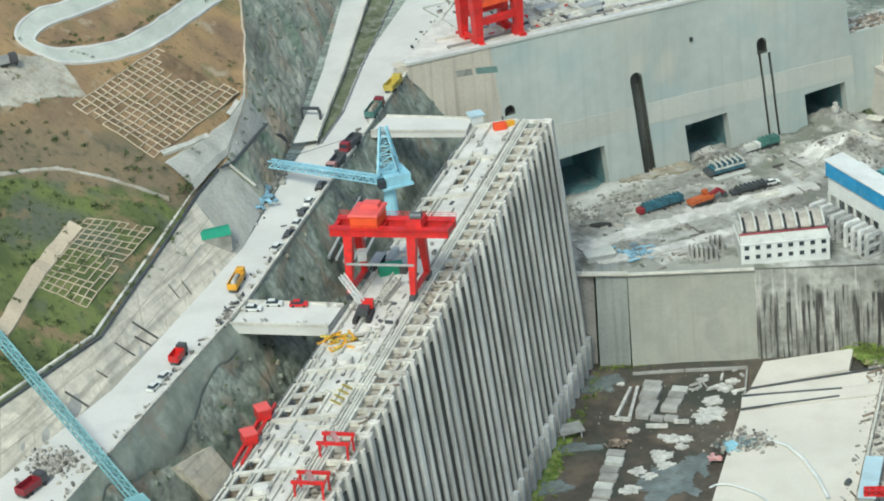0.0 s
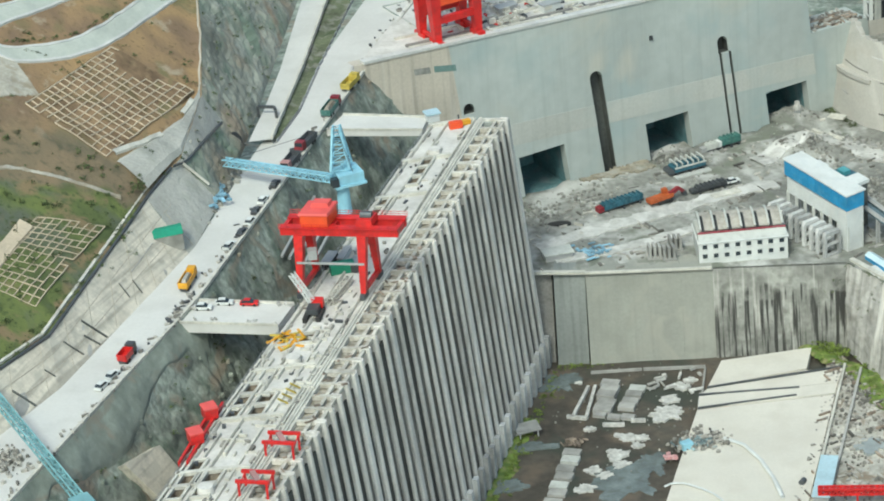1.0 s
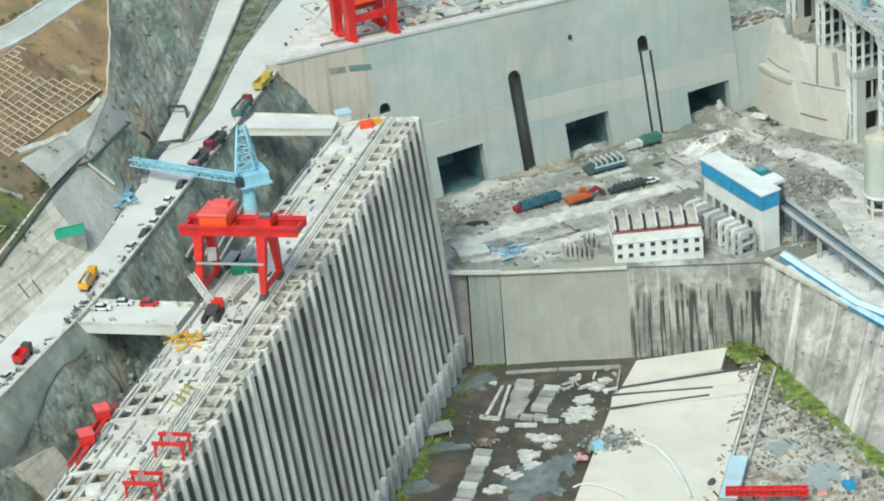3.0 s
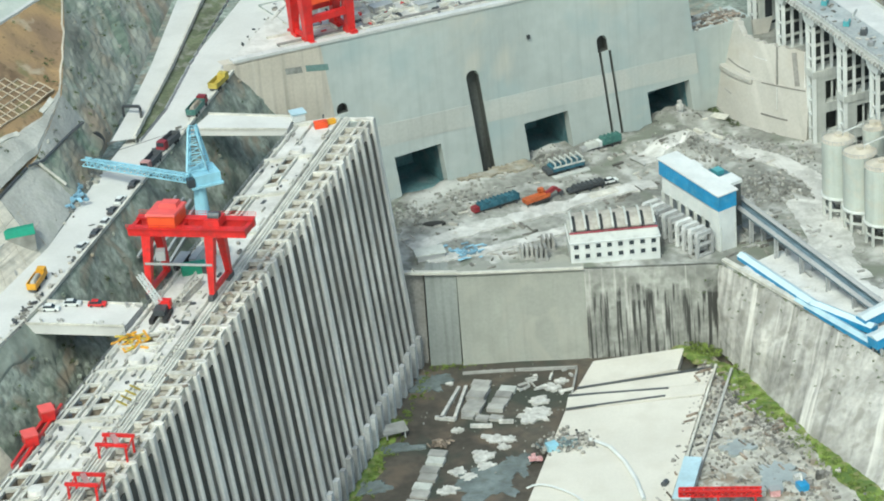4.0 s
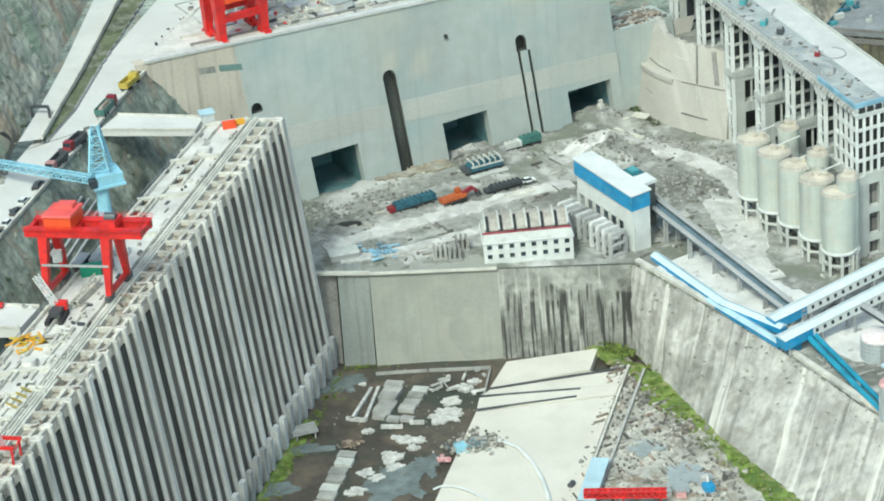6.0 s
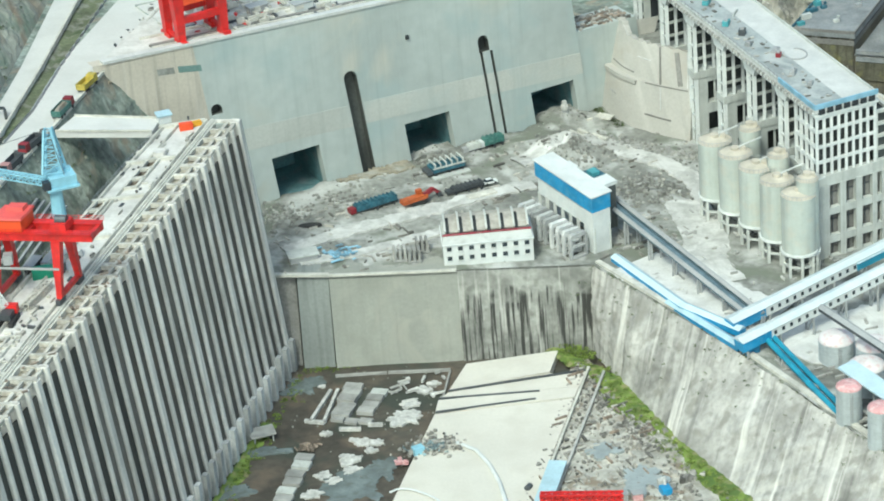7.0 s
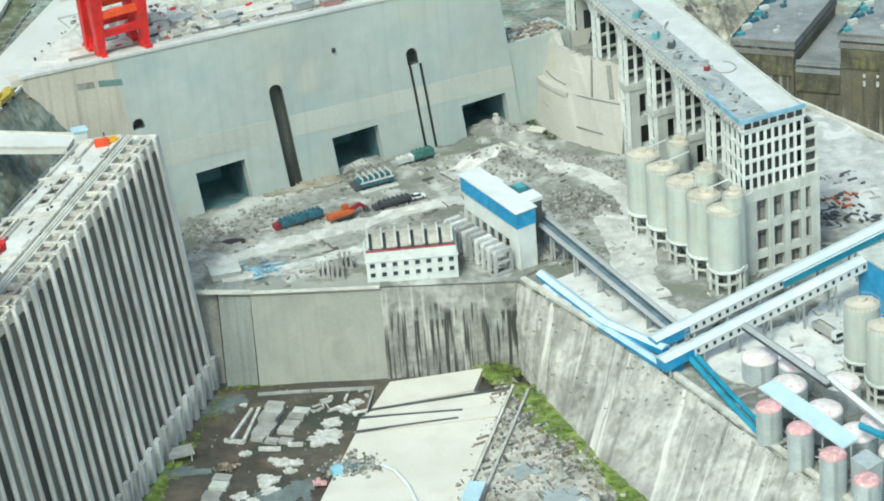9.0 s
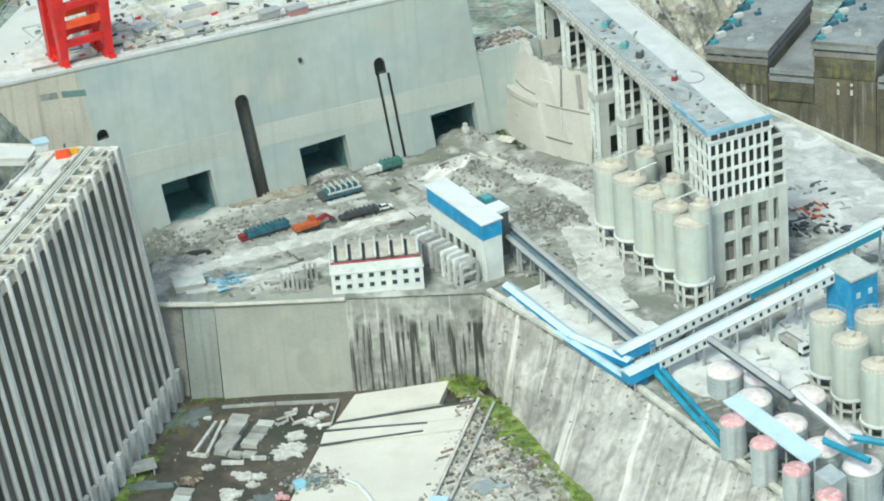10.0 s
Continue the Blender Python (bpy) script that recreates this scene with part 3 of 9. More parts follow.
# arched heads of the slots
for a, b, c, d in (SLOT[0], SLOT[3], SLOT[4]):
    m = Mesh()
    r = (b - a) / 2
    pts = [((a + b) / 2 + r * math.cos(t), d - r + r * math.sin(t)) for t in np.linspace(0, math.pi, 9)]
    for (p, q), (u, v) in zip(pts, pts[1:]):
        m.hexa([wall_at(p, q, 0.02), wall_at(u, v, 0.02), wall_at(u, v, -2.5), wall_at(p, q, -2.5)], [wall_at(p, d + 0.01, 0.02), wall_at(u, d + 0.01, 0.02), wall_at(u, d + 0.01, -2.5), wall_at(p, d + 0.01, -2.5)])
    part("slot_arch", m, M_WALL, wall)
# a slightly proud, paler band
m = Mesh()
for a, b in zip(ss, ss[1:]):
    if not any(o[0] < (a + b) / 2 < o[1] for o in SLOT[:3]):
        lo, hi = lambda s: 19.6 - 0.066 * s, lambda s: 26.6 - 0.066 * s
        m.hexa([wall_at(a, lo(a), -0.1), wall_at(b, lo(b), -0.1), wall_at(b, lo(b), 0.1), wall_at(a, lo(a), 0.1)], [wall_at(a, hi(a), -0.1), wall_at(b, hi(b), -0.1), wall_at(b, hi(b), 0.1), wall_at(a, hi(a), 0.1)])
part("band", m, M_BAND, wall, "paler concrete band")
# parapet and coping
m = Mesh()
for i in range(30):
    a, b = -75 + 5 * i, -75 + 5 * i + 4.9
    m.hexa([wall_at(a, wall_top(a), -2.0), wall_at(b, wall_top(b), -2.0), wall_at(b, wall_top(b), 0.4), wall_at(a, wall_top(a), 0.4)], [wall_at(a, wall_top(a) + 0.9, -2.0), wall_at(b, wall_top(b) + 0.9, -2.0), wall_at(b, wall_top(b) + 0.9, 0.4), wall_at(a, wall_top(a) + 0.9, 0.4)])
part("coping", m, M_TROOF, wall)
# the beige end of the wall, curving back to the road
m = Mesh()
nn = 10
rows = [[wall_at(-47.5 - 30.5 * i / nn, wall_top(-47.5 - 30.5 * i / nn) * k / 6 if k else 6.0, 0.0 - 0.02 * max(0, i - 7) ** 2) for i in range(nn + 1)] for k in range(7)]
m.sheet(rows)
m.sheet([rows[-1], [(p[0] + WN.x * -4, p[1] + WN.y * -4, p[2]) for p in rows[-1]]])
solid("wall_far_end", m, M_BEIGE, "beige weathered concrete end of the lock wall", "wall", "structure")
# the deck behind the wall
m = Mesh()
rows = []
for k in range(9):
    out = -0.8 - 10 * k
    rows.append([(*wall_at(s, wall_top(s), out)[:2], wall_top(s) - 0.2 + (0.15 * rough(s, out, 0.2))) for s in np.linspace(-77 + 0.97 * -out, S1, 30)])
m.sheet(rows)
solid("wall_deck", m, M_DECK, "dusty concrete deck on top of the lock wall", "deck", "structure")

# abutment at the wall's far end: two battered lifts on a bowed plan
buttress = thing("wall_buttress", "rounded pale concrete abutment in stacked lifts", "abutment", kind="structure")
ABUT = [(136.0, 836.0), (136.6, 820.0), (138.2, 808.5), (141.5, 800.0), (146.5, 792.8), (154.0, 786.5), (164.0, 779.5), (176.0, 772.5)]
ABUT_S = [0.0]
for p, q in zip(ABUT, ABUT[1:]):
    ABUT_S.append(ABUT_S[-1] + math.dist(p, q))


def abut_plan(s):
    """Point and inward direction at the length s along the foot."""
    at = lambda v: Vector((float(np.interp(v, ABUT_S, [p[0] for p in ABUT])), float(np.interp(v, ABUT_S, [p[1] for p in ABUT])), 0))
    d = (at(s + 3) - at(s - 3)).normalized()
    return (at(s - 2) + at(s) + at(s + 2)) / 3, Vector((-d.y, d.x, 0))


def abut(s, z, out=0.0):
    p, n = abut_plan(s)
    k = min(1, max(0, (s - 20) / 38))
    off = 0.17 * (z + 3) if z <= 15 else 3.06 + 2.0 - 1.8 * k + (0.28 - 0.06 * k) * (z - 15)
    q = p + n * (off - out)
    return (q.x, q.y, z)


def abut_top(s):
    z = 28.6 - 0.9 * max(0, 26 - s) if s < 31 else max(26.2, 28.6 - 0.5 * (s - 31))
    return z + (0.5 if int(s * 0.7) % 3 == 0 else 0.0) + 0.35 * rough(s, 1.0, 0.9)


runs = np.linspace(19, 66.8, 66)
m = Mesh()
m.sheet([[abut(s, z) for s in runs] for z in (-6.0, 5.0, 15.0)])
m.sheet([[abut(s, 15.0) for s in runs], [abut(s, 15.0, -4.0) for s in runs]])
m.sheet([[abut(19, z), abut(19, z, -14)] for z in (15.0, -6.0)])
m.sheet([[abut(66.8, z), abut(66.8, z, -22)] for z in (-6.0, 15.0)])
part("lift", m, M_BUTT, buttress)
runs = np.linspace(22.5, 66.8, 86)
m = Mesh()
m.sheet([[abut(s, 15.01 + (abut_top(s) - 15.01) * k / 3) for s in runs] for k in range(4)])
m.sheet([[abut(s, abut_top(s)) for s in runs], [abut(s, abut_top(s) - 0.5, -2.2) for s in runs], [abut(s, 20.6, -4.0) for s in runs]])
m.sheet([[abut(66.8, z), abut(66.8, z, -22)] for z in (15.01, 26.0)])
m.sheet([[abut(22.5, z), abut(22.5, z, -14)] for z in (abut_top(22.5), 15.01)])
part("lift", m, M_BUTT, buttress)
# top filling behind the rim
m = Mesh()
m.sheet([[abut(s, 20.6, -4.0) for s in runs[::6]], [(abut(s, 20.6, -4.0)[0] + 14, 850, 21.5) for s in runs[::6]]])
part("fill", m, M_EARTH, buttress, "dusty fill behind the abutment's rim")


def abutment_strip(name, s0, s1, z0, z1, out, w, h, material, label):
    """A run of short blocks along the bowed face."""
    m = Mesh()
    for a, b in zip(np.linspace(s0, s1, 15), np.linspace(s0, s1, 15)[1:]):
        k, k2 = (a - s0) / (s1 - s0), (b - s0) / (s1 - s0)
        m.beam(abut(a, lerp((z0,), (z1,), k)[0], out), abut(b, lerp((z0,), (z1,), k2)[0], out), w, h)
    part(name, m, material, buttress, label)


def abutment_groove(s0, z0, s1, z1, w, material, label, deep=0.4):
    m = Mesh()
    n = abut_plan((s0 + s1) / 2)[1]
    m.beam(abut(s0, z0), abut(s1, z1), w, deep, tuple(n))
    part("groove", m, material, buttress, label)


abutment_strip("ledge", 21, 46.5, 14.6, 14.3, 0.1, 1.3, 1.3, M_BUTT, "proud pale rim of the lower lift")
abutment_strip("joint_slot", 26, 48, 15.3, 15.2, -0.9, 0.9, 0.7, M_PITC, "dark slot behind the rim")
abutment_strip("joint_slot", 30, 44, 16.8, 16.4, 0.0, 0.3, 0.35, M_PITC, "dark horizontal joint")
abutment_strip("joint_slot", 50, 65.5, 14.6, 14.4, 0.0, 0.3, 0.35, M_PITC, "dark horizontal joint")
abutment_strip("joint_slot", 50.5, 60, 4.9, 4.4, 0.05, 0.4, 0.45, M_PITC, "dark horizontal joint")
abutment_strip("joint_slot", 17, 22, 6.0, 5.0, 0.1, 0.3, 0.4, M_PITC, "short dark joint")
abutment_strip("joint_slot", 33, 37, 8.4, 8.0, 0.02, 0.25, 0.25, M_FOOT, "short faint joint")
abutment_strip("joint_slot", 45, 51, 21.6, 21.4, 0.02, 0.25, 0.25, M_FOOT, "short faint joint")
abutment_groove(55.6, 15.0, 54.2, 26.2, 0.55, M_PITC, "dark vertical groove")
abutment_groove(62.6, 15.4, 60.6, 25.4, 1.6, M_PITC, "wide dark vertical groove")
abutment_groove(65.2, 15.2, 64.2, 26.0, 0.25, M_FOOT, "vertical joint")
abutment_groove(56.2, 7.0, 55.7, 14.2, 0.3, M_FOOT, "faint vertical joint")
# lower wall between the lock wall's end and the abutment
m = Mesh()
m.hexa([wall_at(77.1, -6, -0.4), wall_at(99, -6, -0.4), wall_at(99, -6, -12), wall_at(77.1, -6, -12)], [wall_at(77.1, 28.5, -0.4), wall_at(99, 28.0, -0.4), wall_at(99, 28.0, -12), wall_at(77.1, 28.5, -12)])
solid("wall_far_low", m, M_WALL, "lower pale concrete wall beside the abutment", "wall", "structure")

# pool wall: smooth part, then stained part
def wall_run(name, a, b, z0, z1a, z1b, thick, material, label, lean=0.0, cells=1):
    d = Vector((b[0] - a[0], b[1] - a[1], 0)).normalized()
    n = Vector((d.y, -d.x, 0))
    th = thing(name, label, "wall", kind="structure")
    for i in range(cells):
        m = Mesh()
        p, q = lerp(a, b, i / cells), lerp(a, b, (i + 1) / cells)
        za, zb = z1a + (z1b - z1a) * i / cells, z1a + (z1b - z1a) * (i + 1) / cells
        gap = 0.015 if cells > 1 else 0
        p, q = Vector((*p, 0)) + d * gap, Vector((*q, 0)) - d * gap
        ring = lambda z, o, u: (u.x + n.x * o, u.y + n.y * o, z)
        m.hexa([ring(z0, lean, p), ring(z0, lean, q), ring(z0, -thick, q), ring(z0, -thick, p)], [ring(za, 0, p), ring(zb, 0, q), ring(zb, -thick, q), ring(za, -thick, p)])
        part("panel", m, material, th)
    return th


# Panel coloured dark for the shadow gap at the intake's end.
wall_run("wall_pool_recess", (30.0, 711.4), (42.6, 709.9), -28, 2.2, 2.0, 8, M_PITC, "recessed panel, coloured dark for the shadow gap beside the intake", 3.6)
wall_run("wall_pool_return", (43.0, 708.0), (51.9, 707.0), -28, 2.4, 1.8, 8, M_POOLW2, "darker grey concrete corner panel of the basin end wall", 3.6)
wall_run("wall_pool", (52.0, 706.6), (88.2, 705.6), -28, 1.9, 0.4, 9, M_POOLW, "smooth grey concrete end wall of the basin", 4.0, 4)
wall_run("wall_pool_stained", (88.2, 705.6), (127.5, 704.6), -28, -0.2, -2.0, 9, M_STAIN, "rough basin wall with black water stains", 4.5, 9)
m = Mesh()
m.beam((34.0, 708.4, 2.6), (52.0, 706.2, 2.0), 1.4, 0.8).beam((52, 705.8, 2.0), (88.0, 705.0, 0.6), 0.9, 0.6)
solid("wall_pool_coping", m, M_BEAM, "pale concrete coping along the basin wall", "coping", "structure")

# shotcrete slope on the other side of the basin
m = Mesh()
base = [(125.2, 695.0), (141.5, 645.0), (157.0, 610.0), (182.0, 552.0), (208.0, 494.0)]
tops, foots = along([(x, y, plat(x, y)) for x, y in EDGE], 260), along([(*p, -25.0) for p in base], 260)
rows = []
for k in range(31):
    rows.append([])
    for i, (a, b) in enumerate(zip(tops, foots)):
        p = lerp(a, b, k / 30)
        bulge = math.sin(math.pi * k / 30) * (2.0 * rough(p[0], p[1], 0.09, k * 0.09) + 1.5 * abs(rough(i, 0, 0.09, k * 0.03))) + 0.6 * rough(i, 0, 0.22, k * 0.1) + 0.35 * rough(p[0] + p[2], p[1], 0.45, k * 0.15) + 0.3 * rough(p[0] + p[2], p[1], 1.1, k * 0.5)
        rows[-1].append((p[0] - 0.85 * bulge, p[1] - 0.5 * bulge, p[2]))
m.sheet(rows)
solid("wall_shotcrete", m, M_ROCKW, "weathered grey shotcrete slope with pale seepage streaks", "wall", "structure", smooth=True)
m = Mesh()
for a, b in zip(EDGE, EDGE[1:]):
    a3, b3 = (a[0] + 1.5, a[1] + 1, plat(*a) + 0.3), (b[0] + 1.5, b[1] + 1, plat(*b) + 0.3)
    m.beam(a3, b3, 1.6, 0.9)
solid("edge_kerb", m, M_BEAM, "pale concrete kerb along the top of the slope", "kerb", "structure")

# grass and gravel along the slope's foot
m = Mesh()
foot = along([(118.0, 700.0), (124.0, 693.0), (139.5, 645.0), (155.0, 610.0), (180.0, 552.0), (206.0, 494.0)], 60)
lane = along([(*p, 0.0) for p in ((115.0, 701.0), (121.0, 694.0), (129.8, 680.0), (133.8, 669.0), (139.4, 660.5), (143.9, 652.0), (146.2, 645.0), (150.6, 630.0), (156.8, 617.0), (179.0, 565.0), (206.0, 500.0))], 240)
rows = [[], [], [], [], []]
for i, (x, y, _) in enumerate(lane):
    half = float(np.interp(y, [560, 617, 630, 638, 645, 652, 660, 669, 680, 694], [5.6, 6.0, 5.6, 3.6, 2.4, 4.0, 5.6, 7.6, 3.8, 2.0])) + 1.3 * rough(i, 0, 0.18, 5) + 0.6 * rough(i, 0, 0.6, 2)
    for k, w in enumerate((-1.0, -0.5, 0.0, 0.5, 1.0)):
        o = w * half + 0.7 * rough(i, k, 0.4, 7) - 3.0
        rows[k].append((x + 0.88 * o, y + 0.47 * o, (-25.1 if k == 0 else -24.25) + 0.3 * rough(x, y, 0.4, k)))
m.sheet(rows)
solid("grass_strip", m, M_GRASS, "bright green grass strip at the foot of the slope", "grass", "structure", smooth=True)
m = Mesh()
rows = []
for i in range(41):
    y = 695 - 200 * i / 40
    xl, xr = 119.5 - (695 - y) * 0.29, 122.0 + (695 - y) * 0.38
    rows.append([(xl + (xr - xl) * k / 20, y, -24.8 + 0.5 * rough(xl + (xr - xl) * k / 20, y, 0.25) + 0.4 * rough(k, i, 0.9, 2)) for k in range(21)])
m.sheet(rows)
solid("gravel_yard", m, M_GRAVEL, "rubble and gravel yard beside the pale slab", "ground", "structure", smooth=True)

# road and bank above it
RK = [(-106, 465), (-90.5, 500), (-76.4, 533.4), (-53.1, 587.9), (-47.8, 600.9), (-31.4, 651.6), (-5.8, 732.2), (12.0, 790.0), (40, 880)]
LK = [(-150, 455), (-125, 490), (-100.2, 525.4), (-78.0, 561.6), (-63.9, 595.1), (-49.8, 629.0), (-37.5, 677.3), (-18.6, 741.3), (0.5, 805)]
m = Mesh()
rr, rl = along([(*p, ROAD_Z) for p in RK], 64), along([(*p, ROAD_Z) for p in LK], 64)
m.sheet([[lerp(a, b, k / 6)[:2] + (ROAD_Z + 0.06 * rough(i, k, 0.6),) for i, (a, b) in enumerate(zip(rr, rl))] for k in range(7)])
solid("road", m, M_ROAD, "dusty pale concrete haul road", "road", "structure")
m = Mesh()
for a, b in zip(rr, rr[1:]):
    m.beam((a[0], a[1], ROAD_Z + 0.2), lerp((b[0], b[1], ROAD_Z + 0.2), (a[0], a[1], ROAD_Z + 0.2), 0.06), 0.7, 0.9)
solid("road_kerb", m, M_BEAM, "concrete kerb blocks along the haul road", "kerb", "structure")

# rock face from the road down into the pit beside the intake
m = Mesh()
rows = []
NF = 260
fr_ = along([(*p, ROAD_Z) for p in RK], NF)
for k in range(49):
    rows.append([])
    f = k / 48
    for i, a in enumerate(fr_):
        d = Vector((fr_[min(i + 3, NF)][0] - fr_[max(i - 3, 0)][0], fr_[min(i + 3, NF)][1] - fr_[max(i - 3, 0)][1], 0)).normalized()
        n = Vector((d.y, -d.x, 0))
        o = 24 * f
        c = crag(a[0] + n.x * o, a[1] + n.y * o, -48 * f) * min(1, k / 4) * (0.4 if f < 0.2 else 0.9)
        rows[-1].append((a[0] + n.x * (o + c), a[1] + n.y * (o + c), ROAD_Z - 0.3 - 48 * f + 0.5 * c))
m.sheet(rows)
face = rows
solid("rock_face", m, M_ROCK, "dark rough rock face below the haul road", "rock face", "structure", smooth=True)
mf = Mesh()
rows = [[] for _ in range(13)]
for i in range(24, 129):
    deep = max(2.0, 8.5 + 6 * rough(i, 0, 0.06, 6) + 2.0 * rough(i, 0, 0.25, 2))
    for j in range(13):
        u = deep * j / 12
        p, q = Vector(face[int(u)][i]), Vector(face[int(u) + 1][i])
        rows[j].append(tuple(p.lerp(q, u - int(u)) + Vector((0.3, -0.12, 0.18)) * (1.0 if j < 11 else (0.4 if j == 11 else -0.6))))
mf.sheet(rows)
solid("rock_facing", mf, M_FACE, "grey facing on the upper rock face", "rock facing", "structure", smooth=True)
m = Mesh()
rows = []
for i in range(60):
    v = i / 59
    b, c = (-3.0 - 100 * v, 700.0 - 235 * v), (16.0 - 82.0 * v, 704.0 - 232 * v)
    rows.append([lerp((*b, 11.0), (*c, 10.0), k / 6)[:2] + (11.0 + 1.2 * rough(i, k, 0.7),) for k in range(7)])
m.sheet(rows)
solid("pit_floor", m, M_ROCK, "dark floor of the pit behind the intake", "ground", "structure")

# concrete slope and hillside above the road
BASE = [(-150, 455, 58.5), (-125, 490, 58.5), (-100.2, 525.4, 58.5), (-78, 561.6, 58.5), (-63.9, 595.1, 58.5), (-49.8, 629, 58.5), (-44, 655, 58.5), (-38.5, 688, 58.5), (-31, 740, 60.5), (-23, 793, 62.5), (-12, 860, 65)]
TOP = [(-140, 470, 67), (-118, 508, 67.4), (-100.5, 541.5, 67.6), (-80.5, 572, 66.5), (-66.4, 617, 68.8), (-60.2, 637, 70.2), (-53, 655, 71.5), (-48, 682, 77), (-48, 705, 84), (-49, 722, 89), (-45, 790, 106)]
NB = 100
bs, tp = along(BASE, NB), along(TOP, NB)
m = Mesh()
cut = 49
m.sheet([[lerp(a, b, k / 8) for a, b in zip(bs[: cut + 1], tp[: cut + 1])] for k in range(9)])
slope = solid("slope_paving", m, M_SLAB, "weathered concrete slope paving above the road", "slope", "structure")
cb, ct = along(bs[cut:], 200), along(tp[cut:], 200)


def drain_f(i):
    """Height share on the cut at which the drain crosses it."""
    return float(np.interp(i, [57, 63, 68.5, 72], [1.0, 0.76, 0.55, 0.40]))


def sprayed(i, f):
    """Whether the cut is covered with smooth shotcrete there."""
    return i < 59.5 or (i < 70 and f > drain_f(i))


rows = []
for k in range(45):
    rows.append([])
    for j, (a, b) in enumerate(zip(cb, ct)):
        p = lerp(a, b, k / 44)
        f = min(1, k / 4, (44 - k) / 4) * crag(*p) * (0.22 if sprayed(cut + j * 51 / 200, k / 44) else 0.75)
        rows[-1].append((p[0] + f * 0.8, p[1], p[2] + f * 0.5))
cliff, spray = Mesh(), Mesh()
for k in range(44):
    for j in range(200):
        quad = [rows[k][j], rows[k][j + 1], rows[k + 1][j + 1], rows[k + 1][j]]
        (spray if sprayed(cut + (j + 0.5) * 51 / 200, (k + 0.5) / 44) else cliff).add(quad, [(0, 1, 2, 3)])
solid("cliff", cliff, M_CLIFF, "grey-green rocky cut slope beside the ramp", "cliff", "structure")
solid("cut_shotcrete", spray, M_SHOT, "smooth pale grey shotcrete on the end of the cut", "slope", "structure")
UP = Vector((-0.9, 0.44))


def hill_z(x, y, d):
    return hill(x, y) + min(1, d / 12) * (1.6 * rough(x, y, 0.035) + 0.5 * rough(x, y, 0.2))


m = Mesh()
rows = []
for k in range(60):
    d = 3.0 * k
    rows.append([])
    for a in along(tp, 200):
        x, y = a[0] + UP.x * d, a[1] + UP.y * d
        blend = min(1, d / 6)
        rows[-1].append((x, y, a[2] * (1 - blend) + hill_z(x, y, d) * blend if k else a[2]))
m.sheet(rows)
solid("hillside", m, M_HILL, "grassy lower and dry brown upper hillside with scrub", "hillside", "structure", smooth=True)
# beige rim where the hillside breaks off into the cut
m = Mesh()
rim = along([TOP[6], TOP[7], TOP[8], TOP[9], TOP[10]], 40)
for a, b in zip(rim, rim[1:]):
    m.beam((a[0] - 0.5 + 0.5 * rough(a[0], a[1], 0.3), a[1], a[2] + 0.2), (b[0] - 0.5 + 0.5 * rough(b[0], b[1], 0.3), b[1], b[2] + 0.2), 0.5, 0.5)
solid("cliff_rim", m, M_JOINT, "beige mortar rim along the top of the cut", "rim", "structure")


# ---- the intake with its piers ----
IO, IA, IN = Vector((32.7, 696.4, 0)), Vector((-0.307, -0.9517, 0)), Vector((0.9517, -0.307, 0))
RAIL_F, RAIL_N = Vector((25.7, 697.7, 0)), Vector((-33.9, 514.9, 0))
LEFT_F, LEFT_N = Vector((11.1, 695.5, 0)), Vector((-52.7, 514.5, 0))


def outer(s):
    return IO + IA * s


def rail_line(s):
    return RAIL_F.lerp(RAIL_N, s / 192.3)


def left_line(s):
    return LEFT_F.lerp(LEFT_N, s / 192.0)


intake = thing("intake_tower", "unfinished concrete power intake with close vertical piers", "dam intake")
PITCH, N_PIER = 5.65, 47
m = Mesh()
ax, nx = IA, IN


LEAN = -IA * 9.5 + IN * 3.8


def pier_mesh(w, deep):
    m = Mesh()
    top = [(-w / 2, -deep), (-w / 2, -0.1), (-w / 2 + 0.35, 0.3), (w / 2 - 0.35, 0.3), (w / 2, -0.1), (w / 2, -deep)]
    ring = lambda z, off: [tuple(ax * a + nx * b + off + Vector((0, 0, z))) for a, b in top]
    n = len(top)
    m.add(ring(-82.5, LEAN) + ring(0, LEAN * 0), [tuple(range(n))[::-1], tuple(range(n, 2 * n))] + [(i, (i + 1) % n, n + (i + 1) % n, n + i) for i in range(n)])
    return m.data("pier")


thin, thick = pier_mesh(1.65, 2.2), pier_mesh(2.6, 2.2)
for k in range(N_PIER):
    p = outer(k * PITCH)
    ob = part("pier", thick if k % 5 == 0 else thin, M_PIER, intake)
    ob.location = (p.x, p.y, DECK_Z - 0.4 * (k % 3 == 1))
# steel racks hung between the piers; their dark tones carry the gaps' shade
RACK_IN = [0.65, 0.8, 0.6, 0.9, 0.7, 0.65, 0.9]
